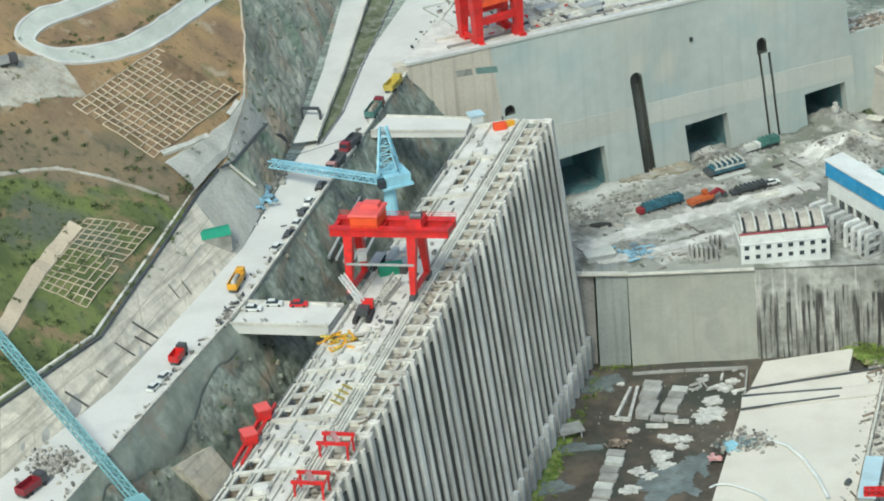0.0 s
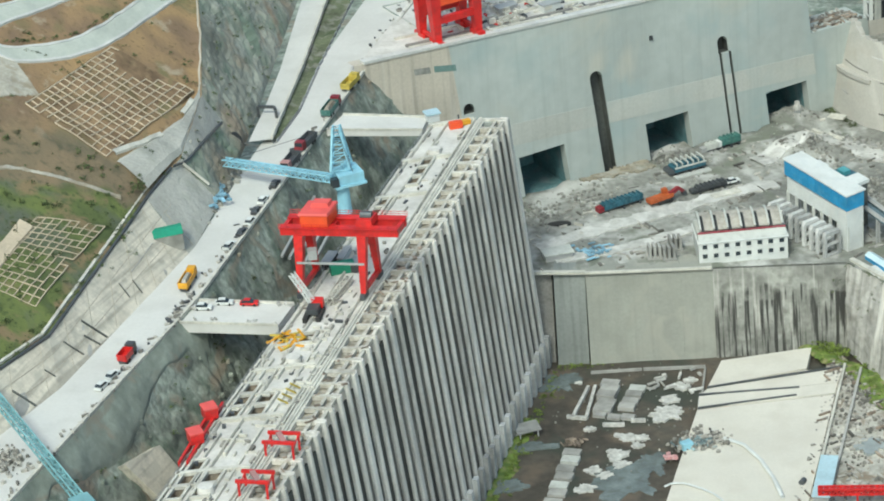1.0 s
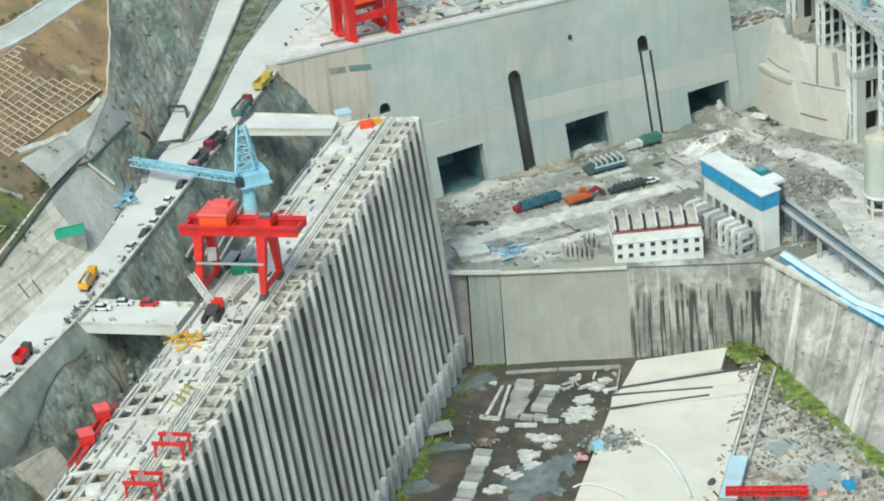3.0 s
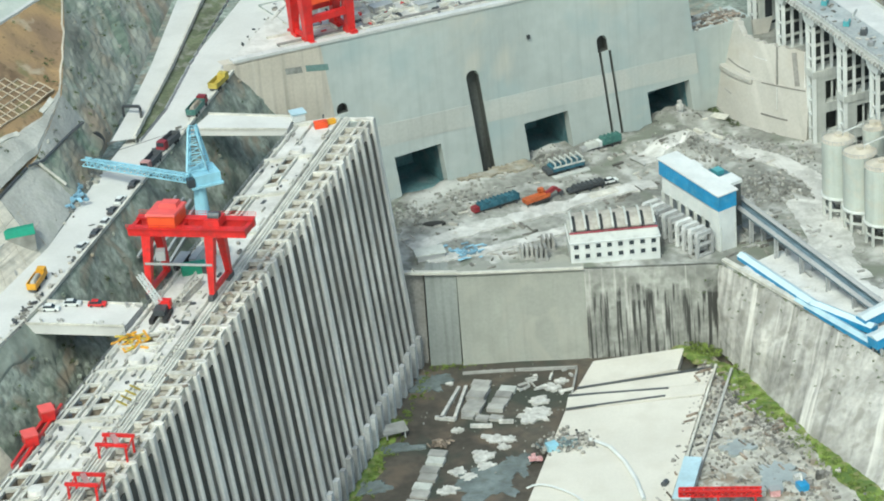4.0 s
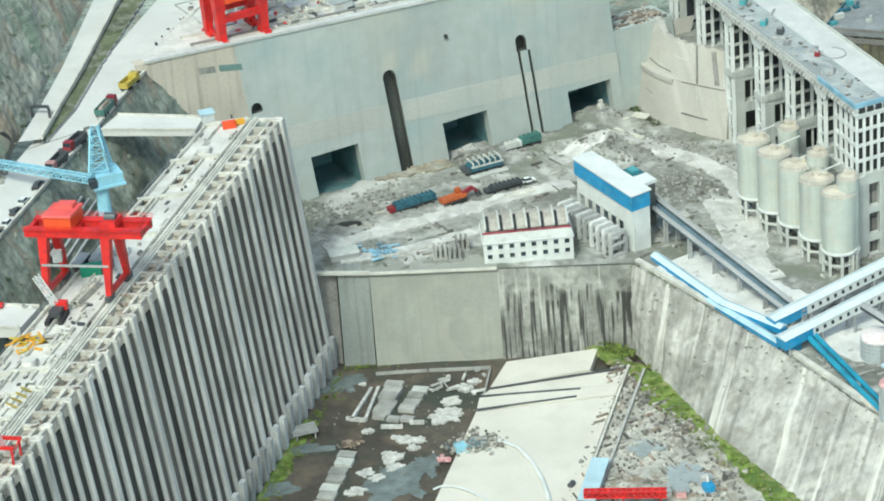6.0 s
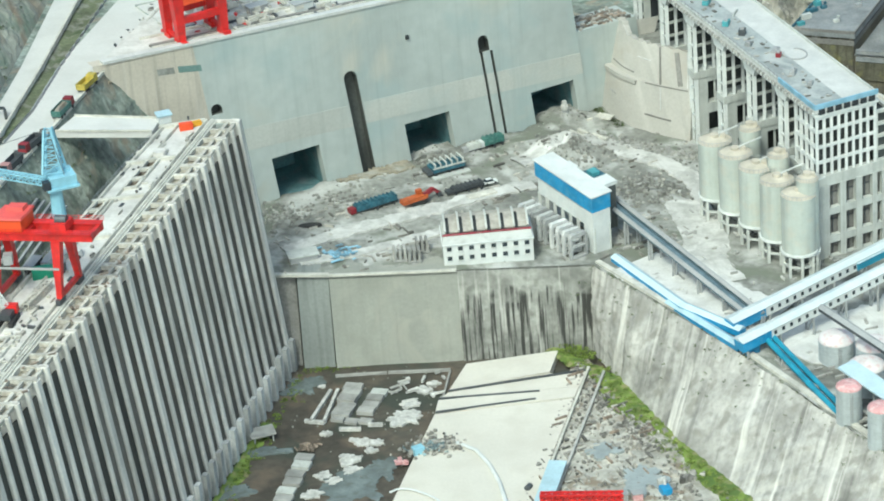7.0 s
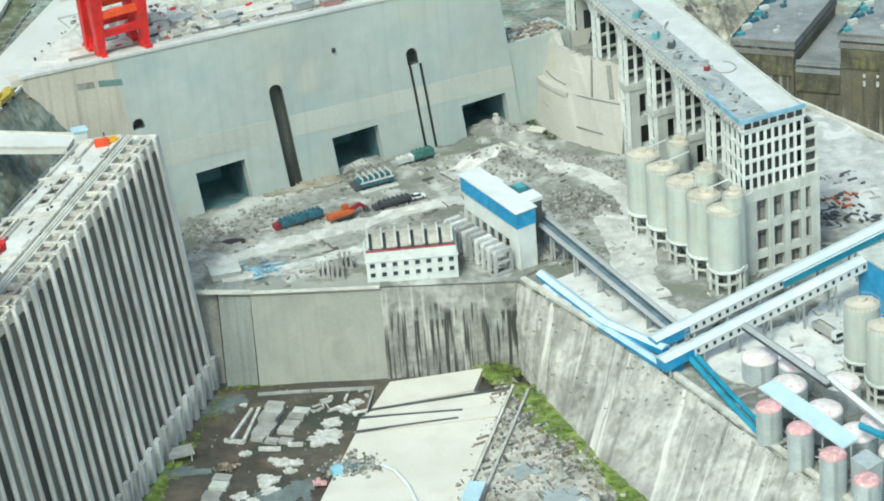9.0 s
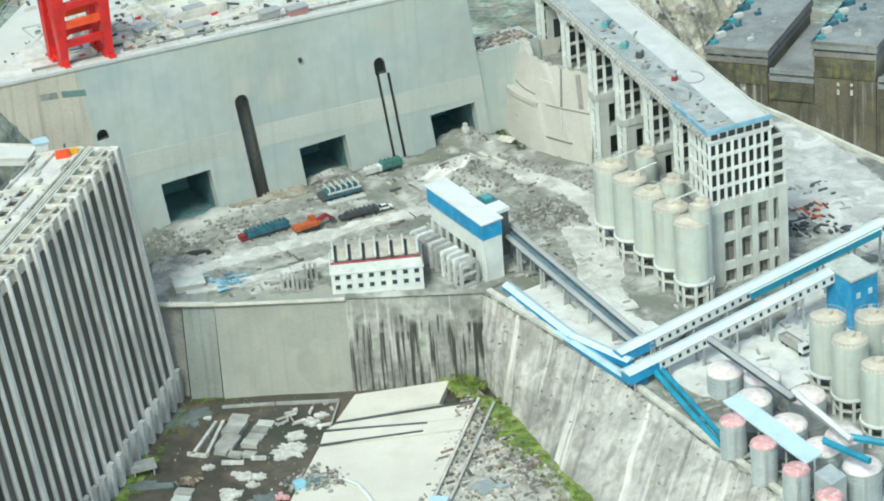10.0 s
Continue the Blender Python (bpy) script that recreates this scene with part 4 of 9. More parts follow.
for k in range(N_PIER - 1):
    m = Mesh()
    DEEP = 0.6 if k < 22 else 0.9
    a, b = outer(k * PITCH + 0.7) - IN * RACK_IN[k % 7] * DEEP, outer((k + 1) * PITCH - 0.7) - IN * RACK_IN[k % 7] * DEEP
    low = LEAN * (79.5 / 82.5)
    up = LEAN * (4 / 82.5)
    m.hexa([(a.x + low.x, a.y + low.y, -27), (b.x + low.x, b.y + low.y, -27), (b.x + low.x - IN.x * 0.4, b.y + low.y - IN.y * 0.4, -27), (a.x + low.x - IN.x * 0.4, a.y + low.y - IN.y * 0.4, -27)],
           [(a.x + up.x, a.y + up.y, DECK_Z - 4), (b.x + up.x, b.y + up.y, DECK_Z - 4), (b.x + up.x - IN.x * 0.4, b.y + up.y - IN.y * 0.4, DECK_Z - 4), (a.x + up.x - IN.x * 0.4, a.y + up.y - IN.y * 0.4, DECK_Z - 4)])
    part("trash_rack", m, M_RACKG if k < 18 or k in (19, 20, 22, 25) else M_RACK, intake, "steel trash rack with the gap's shade in its colour")
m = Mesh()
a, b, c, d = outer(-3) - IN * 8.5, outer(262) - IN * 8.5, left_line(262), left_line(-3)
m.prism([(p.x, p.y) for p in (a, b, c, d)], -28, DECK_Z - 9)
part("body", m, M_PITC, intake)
m = Mesh()
a, b, c, d = outer(-1.6) + IN * 0.2, outer(0.2), left_line(0.2), left_line(-2)
m.hexa([(p.x + LEAN.x * q, p.y + LEAN.y * q, -28) for p, q in ((a, 1), (b, 1), (c, 0.4), (d, 0.4))], [(p.x, p.y, DECK_Z - 0.3) for p in (a, b, c, d)])
part("end_wall", m, M_WALL, intake)
# stepped footings of the piers
for k in range(N_PIER):
    p = outer(k * PITCH) + LEAN + IN * 0.5
    m = Mesh()
    h = 11.0 + 0.8 * ((k * 7) % 5) / 4
    m.box(p.x, p.y, -27.5, 1.4, 2.0, h, math.atan2(IN.y, IN.x))
    part("footing", m, M_FOOT, intake)
# deck with shafts, strip by strip
US = [0.0, 0.09, 0.29, 0.37, 0.60, 0.80, 1.0]
STEP, NV = 5.75, 45
deck = Mesh()


def deck_at(u, s, z=DECK_Z):
    p = left_line(s).lerp(rail_line(s), u)
    return (p.x, p.y, z)


def is_shaft(i, k):
    s = k * STEP
    if 84 < s < 118:
        return False
    if s >= 118:
        return (i == 1 and k % 6 in (1, 2, 3)) or (i == 3 and k % 6 in (2, 3)) or (i == 2 and k % 12 == 8)
    return (i == 1 and (k * 7) % 11 in (1, 4, 8)) or (i == 3 and (k * 5 + 2) % 13 in (1, 4, 6, 9))


for k in range(NV):
    for i in range(6):
        s0, s1 = k * STEP, (k + 1) * STEP
        q = [deck_at(US[i], s0), deck_at(US[i], s1), deck_at(US[i + 1], s1), deck_at(US[i + 1], s0)]
        if is_shaft(i, k):
            c = Vector([sum(p[j] for p in q) / 4 for j in range(3)])
            inn = [tuple(c.lerp(Vector(p), 0.94)) for p in q]
            shaft = Mesh()
            for j in range(4):
                deck.add([q[j], q[(j + 1) % 4], inn[(j + 1) % 4], inn[j]], [(0, 1, 2, 3)])
                a, b = inn[j], inn[(j + 1) % 4]
                shaft.add([a, b, (*b[:2], DECK_Z - 6.0), (*a[:2], DECK_Z - 6.0)], [(0, 1, 2, 3)])
            shaft.add([(*p[:2], DECK_Z - 6.0) for p in inn], [(0, 1, 2, 3)])
            part("shaft_lining", shaft, M_SHAFT, intake)
        else:
            deck.add(q, [(0, 1, 2, 3)])
for u in (0.0, 1.0):
    deck.sheet([[deck_at(u, s, z) for s in (0, 130, 258)] for z in (DECK_Z, DECK_Z - 9)])
deck.sheet([[deck_at(u, 0, z) for u in (0, 1)] for z in (DECK_Z, DECK_Z - 9)])
part("deck", deck, M_DECK, intake, "dusty concrete deck with open shafts")
# kerbs round shafts and low walls on the deck
for k in range(NV):
    for i in range(6):
        if is_shaft(i, k):
            m = Mesh()
            s0, s1 = k * STEP + 0.3, (k + 1) * STEP - 0.3
            q = [deck_at(US[i] + 0.01, s0, DECK_Z + 0.4), deck_at(US[i] + 0.01, s1, DECK_Z + 0.4), deck_at(US[i + 1] - 0.01, s1, DECK_Z + 0.4), deck_at(US[i + 1] - 0.01, s0, DECK_Z + 0.4)]
            for j in range(4):
                m.beam(q[j], q[(j + 1) % 4], 0.6, 0.8)
            part("shaft_kerb", m, M_BEAM, intake)
# grid of beams between the crane rail and the pier heads
for k in range(N_PIER):
    s = k * PITCH
    a, b = outer(s), rail_line(s)
    m = Mesh()
    m.beam((a.x, a.y, DECK_Z - 0.5), (b.x, b.y, DECK_Z - 0.5), 1.7 if k % 5 == 0 else 0.9, 1.2)
    part("cross_beam", m, M_GRID, intake)
# rough floor of the cells under the beams, still full of formwork
m = Mesh()
m.sheet([[tuple((outer(s) - IN * 1.9).lerp(rail_line(s), f) + Vector((0, 0, DECK_Z - 1.15 - 0.15 * (s % 3)))) for f in (0, 0.5, 1)] for s in range(2, 262, 4)])
part("cell_floor", m, M_CELL, intake, "rough brown-grey floor of the pier cells")
for f in (0.13, 0.42):
    for k in range(N_PIER - 1):
        a, b = outer(k * PITCH).lerp(rail_line(k * PITCH), f), outer((k + 1) * PITCH).lerp(rail_line((k + 1) * PITCH), f)
        m = Mesh()
        m.beam((a.x, a.y, DECK_Z - 0.6), (b.x, b.y, DECK_Z - 0.5), 0.8, 0.9)
        part("edge_beam", m, M_GRID, intake)
# pale slab strip outside the crane rail
m = Mesh()
m.sheet([[tuple(rail_line(s).lerp(outer(s), f) + Vector((0, 0, DECK_Z + 0.12))) for f in (0, 0.17)] for s in range(0, 262, 6)])
m.sheet([[tuple(rail_line(s).lerp(outer(s), 0.17) + Vector((0, 0, z))) for z in (DECK_Z + 0.12, DECK_Z - 1.2)] for s in range(0, 262, 6)])
part("rail_slab", m, M_BEAM, intake)
# crane rails on two plinths
for f, w in ((1.0, 1.3), (0.89, 0.5), (0.09, 0.5), (0.37, 0.45)):
    m = Mesh()
    a, b = Vector(deck_at(f, 0)), Vector(deck_at(f, 258))
    m.beam((a.x, a.y, DECK_Z + 0.25), (b.x, b.y, DECK_Z + 0.25), w, 0.6)
    m.beam((a.x, a.y, DECK_Z + 0.7), (b.x, b.y, DECK_Z + 0.7), 0.25, 0.3)
    part("crane_rail", m, M_BEAM, intake)

# bridges from the road to the deck
def bridge(name, quad, thick, label):
    th = thing(name, label, "bridge")
    a, b, c, d = [Vector(p) for p in quad]
    m = Mesh()
    m.hexa([tuple(p - Vector((0, 0, thick))) for p in (a, b, c, d)], [tuple(p) for p in (a, b, c, d)])
    part("slab", m, M_ROAD, th)
    for p, q in ((a, b), (d, c)):
        m = Mesh()
        m.beam(p + Vector((0, 0, 0.2)), q + Vector((0, 0, 0.2)), 0.4, 0.6)
        part("parapet", m, M_BEAM, th)
    return th


bridge("access_bridge", [(-54.5, 590.0, 58.2), (-28.6, 587.2, 56.3), (-24.8, 597.6, 56.3), (-49.6, 600.6, 58.2)], 2.6, "broad concrete access bridge onto the intake deck")
bridge("access_bridge", [(-16.5, 694.6, 58.2), (9.4, 693.4, 56.3), (11.3, 701.6, 56.3), (-12.0, 704.0, 58.2)], 1.8, "narrow concrete bridge at the far end of the deck")


# ---- cranes ----
def gantry_crane(name, label, o, right, ahead, zf, span, base, h, over_l, over_r, body, house=True, inset=0.9, stout=1.0):
    """A portal crane: four legs, sills, two girders, machine house."""
    th = thing(name, label, "gantry crane")
    R, A, Z = Vector((*right, 0)), Vector((*ahead, 0)), Vector((0, 0, 1))
    O = Vector((*o, zf))
    P = lambda r, a, z: O + R * r + A * a + Z * z
    for a, b in ((0, 0), (0, base), (span, 0), (span, base)):
        m = Mesh()
        lean = inset if b == 0 else -inset
        w = lambda s, c: [tuple(c + R * i * s + A * j * s) for i, j in ((-1, -1), (1, -1), (1, 1), (-1, 1))]
        m.hexa(w(0.62 * stout, P(a, b, 1.6)), w(1.12 * stout, P(a, b + lean, h + 1.1)))
        leg = part("leg", m, body, th)
        m = Mesh()
        m.beam(P(a, b - 1.6 * stout, 0.9), P(a, b + 1.6 * stout, 0.9), 1.2 * stout, 1.4)
        part("bogie", m, M_STEEL if house else body, th)
    for a in (0, span):
        m = Mesh()
        m.beam(P(a, 0, 2.0), P(a, base, 2.0), 0.9, 1.2)
        part("sill", m, body, th)
        if not house:
            part("tie", Mesh().beam(P(a, 0.5, h * 0.62), P(a, base - 0.5, h * 0.62), 0.8, 0.9), body, th)
    for b in (inset, base - inset):
        m = Mesh()
        m.beam(P(-over_l, b, h + 2.0), P(span + over_r, b, h + 2.0), 1.5, 1.9)
        m.beam(P(-over_l, b, h + 3.05), P(span + over_r, b, h + 3.05), 2.3, 0.25)
        part("girder", m, body, th)
    for a in (-over_l + 0.6, span * 0.5, span + over_r - 0.6):
        m = Mesh()
        m.beam(P(a, inset, h + 2.0), P(a, base - inset, h + 2.0), 1.0, 1.6)
        part("end_girder", m, body, th)
    for b in (inset - 1.2, base - inset + 1.2):
        m = Mesh()
        for z in (3.6, 4.2):
            m.beam(P(-over_l, b, h + z), P(span + over_r, b, h + z), 0.09)
        n = 14
        for i in range(n + 1):
            a = -over_l + (span + over_l + over_r) * i / n
            m.beam(P(a, b, h + 3.0), P(a, b, h + 4.2), 0.09)
        part("handrail", m, body, th)
    return th, P


X1, Y1 = (0.972, -0.235), (0.34, 0.94)
crane, P = gantry_crane("gantry_crane", "bright red gantry crane with orange machine house on the deck", (-22.9, 600.4), X1, Y1, DECK_Z + 0.6, 15.6, 11.0, 14.6, 4.5, 9.0, M_RED, True, 2.6)
m = Mesh()
ring = lambda r0, r1, a0, a1, z: [tuple(P(r, a, z)) for r, a in ((r0, a0), (r1, a0), (r1, a1), (r0, a1))]
m.hexa(ring(0.8, 7.5, 2.0, 9.0, 17.7), ring(0.8, 7.5, 2.0, 9.0, 21.0))
house = part("machine_house", m, M_ORANGE, crane, "orange-red machine house")
m = Mesh()
m.hexa(ring(0.4, 7.9, 1.6, 9.4, 21.0), ring(0.6, 7.7, 1.8, 9.2, 21.5))
m.hexa(ring(2.4, 6.8, 5.5, 8.6, 21.5), ring(2.6, 6.6, 5.7, 8.4, 22.5))
part("roof", m, M_ROOFRED, house)
m = Mesh()
m.hexa(ring(14.0, 18.0, 3.0, 8.0, 17.7), ring(14.2, 17.8, 3.3, 7.7, 19.4))
trolley = part("trolley", m, M_RED, crane)
m = Mesh()
m.tube(P(14.6, 5.4, 19.7), P(17.4, 5.4, 19.7), 1.1)
part("winch_drum", m, M_STEEL, trolley)
m = Mesh()
m.beam(P(-0.5, 0.4, 9.0), P(16.2, 0.4, 9.0), 0.35, 0.5)
m.beam(P(3.0, 2.0, 12.0), P(3.0, 2.0, 9.5), 2.2, 2.2)
part("walkway", m, M_GREY, crane)

# red gantry on the lock wall deck
crane2, P2 = gantry_crane("gantry_crane", "tall red portal crane standing on the lock wall", (15.8, 746.6), (0.888, 0.457), (-0.457, 0.888), 58.6, 13.5, 9.0, 24.0, 3.0, 6.0, M_RED, False, 0.9, 1.75)
for z in (7.5, 13.0, 18.5):
    for b in (0, 9):
        m = Mesh()
        m.beam(P2(0, b, z), P2(13.5, b, z), 1.6, 1.9)
        part("cross_tie", m, M_ORANGE if z == 13 else M_RED, crane2)
m = Mesh()
ring = lambda r0, r1, a0, a1, z: [tuple(P2(r, a, z)) for r, a in ((r0, a0), (r1, a0), (r1, a1), (r0, a1))]
m.hexa(ring(0, 10, 1, 8, 27.2), ring(0, 10, 1, 8, 31))
part("machine_house", m, M_ORANGE, crane2)

# light blue slewing crane
bc = thing("slewing_crane", "light blue slewing crane with lattice boom", "crane")
m = Mesh()
m.tube((-12.0, 646.5, DECK_Z), (-12.0, 646.5, DECK_Z + 8), 1.9, 1.5, 12)
part("pedestal", m, M_CYAN, bc)
m = Mesh()
m.box(-11.0, 648.5, DECK_Z + 8, 8.4, 8.4, 0.6, 0.35)
m.box(-10.6, 648.5, DECK_Z + 8.6, 6.8, 6.8, 2.6, 0.35)
m.box(-10.0, 649.5, DECK_Z + 11.2, 3.0, 2.6, 0.8, 0.35)
cab = part("machine_house", m, M_CYAN, bc)
m = Mesh()
m.box(-13.8, 644.2, DECK_Z + 8.7, 1.8, 2.0, 2.2, 0.35)
part("cab_window", m, M_GLASS, cab)
top = Vector((-12.4, 650.5, DECK_Z + 22.5))
m = Mesh()
for p in ((-14.6, 646.0), (-9.8, 646.8), (-14.0, 650.4), (-9.2, 651.2)):
    m.beam((*p, DECK_Z + 12), top + Vector(((p[0] + 12.2) * 0.35, (p[1] - 648) * 0.35, 0)), 0.5)
for z in (0.0, 0.2, 0.4, 0.6, 0.8, 0.97):
    c = [Vector((*p, DECK_Z + 12)).lerp(top + Vector(((p[0] + 12.2) * 0.35, (p[1] - 648) * 0.35, 0)), z) for p in ((-14.6, 646.0), (-9.8, 646.8), (-9.2, 651.2), (-14.0, 650.4))]
    for i in range(4):
        m.beam(c[i], c[(i + 1) % 4], 0.22)
        if z < 0.9:
            m.beam(c[i], Vector(c[(i + 1) % 4]).lerp(top, 0.2), 0.18)
part("mast", m, M_CYAN, bc)
m = Mesh()
tip = Vector((-43.0, 668.0, DECK_Z + 7.5))
m.lattice((-14.5, 647.5, DECK_Z + 9.5), tip, 1.7, 2.2, 0.2)
part("boom", m, M_CYAN, bc)
m = Mesh()
m.beam(top, tip, 0.12)
m.beam(top, (-9.0, 645.0, DECK_Z + 12), 0.12)
part("stay_rope", m, M_STEEL, bc)


def truck_wheels(th, l, w):
    for sx in (-0.36, -0.2, 0.36):
        for sy in (-1, 1):
            part("wheel", Mesh().tube((l * sx, sy * (w / 2 - 0.35), 0.5), (l * sx, sy * w / 2, 0.5), 0.5, n=10), M_TYRE, th)


def truck(label, cab_mat, bed_mat, l=9.0, w=2.6, load=False):
    th = thing("truck", label, "truck", "trucks on site")
    m = Mesh()
    m.box(0, 0, 0.6, l, w * 0.8, 0.5)
    part("chassis", m, M_STEEL, th)
    m = Mesh()
    x = l / 2 - 1.1
    m.hexa([(x - 1.1, -w / 2, 1.1), (x + 1.1, -w / 2, 1.1), (x + 1.1, w / 2, 1.1), (x - 1.1, w / 2, 1.1)], [(x - 1.1, -w / 2 + 0.1, 3.2), (x + 0.8, -w / 2 + 0.1, 3.2), (x + 0.8, w / 2 - 0.1, 3.2), (x - 1.1, w / 2 - 0.1, 3.2)])
    cab = part("cab", m, cab_mat, th)
    m = Mesh()
    m.hexa([(x + 1.05, -w / 2 + 0.2, 2.0), (x + 1.1, -w / 2 + 0.2, 2.0), (x + 1.1, w / 2 - 0.2, 2.0), (x + 1.05, w / 2 - 0.2, 2.0)], [(x + 0.8, -w / 2 + 0.25, 3.0), (x + 0.9, -w / 2 + 0.25, 3.0), (x + 0.9, w / 2 - 0.25, 3.0), (x + 0.8, w / 2 - 0.25, 3.0)])
    part("windscreen", m, M_GLASS, cab)
    m = Mesh()
    x0, x1 = -l / 2, l / 2 - 2.4
    m.box((x0 + x1) / 2, 0, 1.1, x1 - x0, w, 0.25)
    for sy in (-1, 1):
        m.hexa([(x0, sy * w / 2 - 0.08, 1.1), (x1, sy * w / 2 - 0.08, 1.1), (x1, sy * w / 2 + 0.08, 1.1), (x0, sy * w / 2 + 0.08, 1.1)], [(x0, sy * w / 2 + sy * 0.1 - 0.08, 2.7), (x1, sy * w / 2 + sy * 0.1 - 0.08, 2.7), (x1, sy * w / 2 + sy * 0.1 + 0.08, 2.7), (x0, sy * w / 2 + sy * 0.1 + 0.08, 2.7)])
    for xx in (x0, x1):
        m.box(xx, 0, 1.1, 0.16, w, 1.6)
    part("bed", m, bed_mat, th)
    if load:
        m = Mesh()
        m.hexa([(x0 + 0.2, -w / 2 + 0.2, 1.4), (x1 - 0.2, -w / 2 + 0.2, 1.4), (x1 - 0.2, w / 2 - 0.2, 1.4), (x0 + 0.2, w / 2 - 0.2, 1.4)], [(x0 + 1.4, -0.4, 3.0), (x1 - 1.4, -0.4, 3.0), (x1 - 1.4, 0.4, 3.0), (x0 + 1.4, 0.4, 3.0)])
        part("load", m, M_GRAVEL, th)
    truck_wheels(th, l, w)
    return th


def car(label, body):
    th = thing("car", label, "car", "cars on the road")
    m = Mesh()
    m.hexa([(-2.2, -0.9, 0.3), (2.2, -0.9, 0.3), (2.2, 0.9, 0.3), (-2.2, 0.9, 0.3)], [(-2.2, -0.88, 0.95), (2.15, -0.85, 0.85), (2.15, 0.85, 0.85), (-2.2, 0.88, 0.95)])
    part("body", m, body, th)
    m = Mesh()
    m.hexa([(-1.9, -0.82, 0.95), (1.1, -0.82, 0.9), (1.1, 0.82, 0.9), (-1.9, 0.82, 0.95)], [(-1.4, -0.68, 1.5), (0.4, -0.68, 1.5), (0.4, 0.68, 1.5), (-1.4, 0.68, 1.5)])
    part("cabin", m, M_GLASS, th)
    m = Mesh()
    m.box(-0.5, 0, 1.5, 1.7, 1.3, 0.06)
    part("roof", m, body, th)
    for sx in (-1.35, 1.35):
        for sy in (-1, 1):
            part("wheel", Mesh().tube((sx, sy * 0.7, 0.33), (sx, sy * 0.92, 0.33), 0.33, n=10), M_TYRE, th)
    return th


def placed(th, x, y, z, turn):
    th.matrix_basis = pose(x, y, z, 0, 0, turn)
    return th


placed(truck("dump truck with dark red cab and dark green bed", M_CRIMSON, M_GREEN2, 10.0, load=True), -15.0, 706.0, ROAD_Z, 71)
placed(truck("dusty yellow crane truck parked on the road", M_YEL2, M_YEL2, 8.0), -9.5, 722.0, ROAD_Z, 66)
placed(truck("dump truck with dark red cab and dark bed", M_CRIMSON, M_STEEL, 9.0), -22.0, 684.0, ROAD_Z, 245)
placed(truck("dump truck with maroon cab", M_MAROON, M_STEEL, 9.0), -26.0, 672.0, ROAD_Z, 250)
placed(truck("yellow dump truck on the haul road", M_YEL, M_YEL, 9.0, 2.2, load=True), -50.5, 608.5, ROAD_Z, 76)
placed(truck("red tipper truck parked beside the kerb", M_DKCAR, M_RED, 6.5, 2.2), -63.2, 573.0, ROAD_Z, 70)
white_car = car("white car parked at the kerb", M_WHITE)
placed(white_car, -68.3, 560.2, ROAD_Z, 62)
dark_car = car("dark grey car parked at the kerb", M_DKCAR)
placed(dark_car, -34.5, 646.0, ROAD_Z, 70)
for x, y, tn in ((-38.0, 634.0, 68), (-30.0, 661.0, 70)):
    copy_thing(dark_car, pose(x, y, ROAD_Z, 0, 0, tn))
for x, y, tn in ((-66.2, 564.8, 62), (-36.0, 640.0, 70), (-33.0, 652.0, 70), (-41.0, 627.0, 65)):
    copy_thing(white_car, pose(x, y, ROAD_Z, 0, 0, tn))


placed(truck("dump truck with dark red bed beside the spoil", M_DKCAR, M_CRIMSON, 8.0), -92.5, 519.5, ROAD_Z, 55)


# ---- plant and buildings on the platform ----
def silo(label, r, z_foot, z_cyl, z_top, body, group):
    th = thing("silo", label, "silo", group)
    m = Mesh()
    m.tube((0, 0, z_cyl), (0, 0, z_top), r, n=32)
    cyl = part("shell", m, body, th)
    m = Mesh()
    m.tube((0, 0, z_cyl), (0, 0, z_cyl + 0.7), r + 0.35, n=32)
    part("ring", m, M_WHITE, cyl)
    m = Mesh()
    m.tube((0, 0, z_top), (0, 0, z_top + 1.1), r + 0.1, r * 0.35, n=32)
    m.tube((0, 0, z_top + 1.0), (0, 0, z_top + 2.0), 1.2, n=12)
    m.box(r * 0.45, 0, z_top + 0.6, 1.4, 1.4, 1.2)
    lid = part("roof", m, M_SILOTOP, th)
    m = Mesh()
    for i in range(24):
        a, b = 2 * math.pi * i / 24, 2 * math.pi * (i + 1) / 24
        p, q = Vector((r * math.cos(a), r * math.sin(a), z_top + 1.1)), Vector((r * math.cos(b), r * math.sin(b), z_top + 1.1))
        m.beam(p, q, 0.1)
        m.beam((p.x, p.y, z_top), p, 0.1)
    part("railing", m, M_GREY, lid)
    m = Mesh()
    m.tube((0, 0, z_cyl), (0, 0, z_cyl - 3.2), r * 0.95, r * 0.2, n=24)
    part("hopper", m, M_GREY, th)
    for i in range(8):
        a = 2 * math.pi * i / 8
        x, y = r * 0.92 * math.cos(a), r * 0.92 * math.sin(a)
        m = Mesh()
        m.beam((x, y, z_foot), (x, y, z_cyl), 0.8)
        part("leg", m, M_FRAME, th)
    z = z_foot + (z_cyl - z_foot) * 0.5
    sect = [(r * 0.92 + a, z + b) for a, b in ((-0.3, -0.3), (0.3, -0.3), (0.3, 0.3), (-0.3, 0.3))]
    m = Mesh()
    m.add([(o * math.cos(2 * math.pi * i / 8), o * math.sin(2 * math.pi * i / 8), h) for i in range(8) for o, h in sect], [(4 * i + j, 4 * i + (j + 1) % 4, 4 * ((i + 1) % 8) + (j + 1) % 4, 4 * ((i + 1) % 8) + j) for i in range(8) for j in range(4)])
    part("tie_ring", m, M_FRAME, th)
    return th


s1 = silo("tall grey-green cement silo on concrete legs", 4.9, 0, 7.0, 24.5, M_SILO, "cement silos in a row")
spots = [(165.4 + 4.55 * i, 731.5 - 9.2 * i) for i in range(5)]
s1.matrix_basis = pose(*spots[0], -3.0)
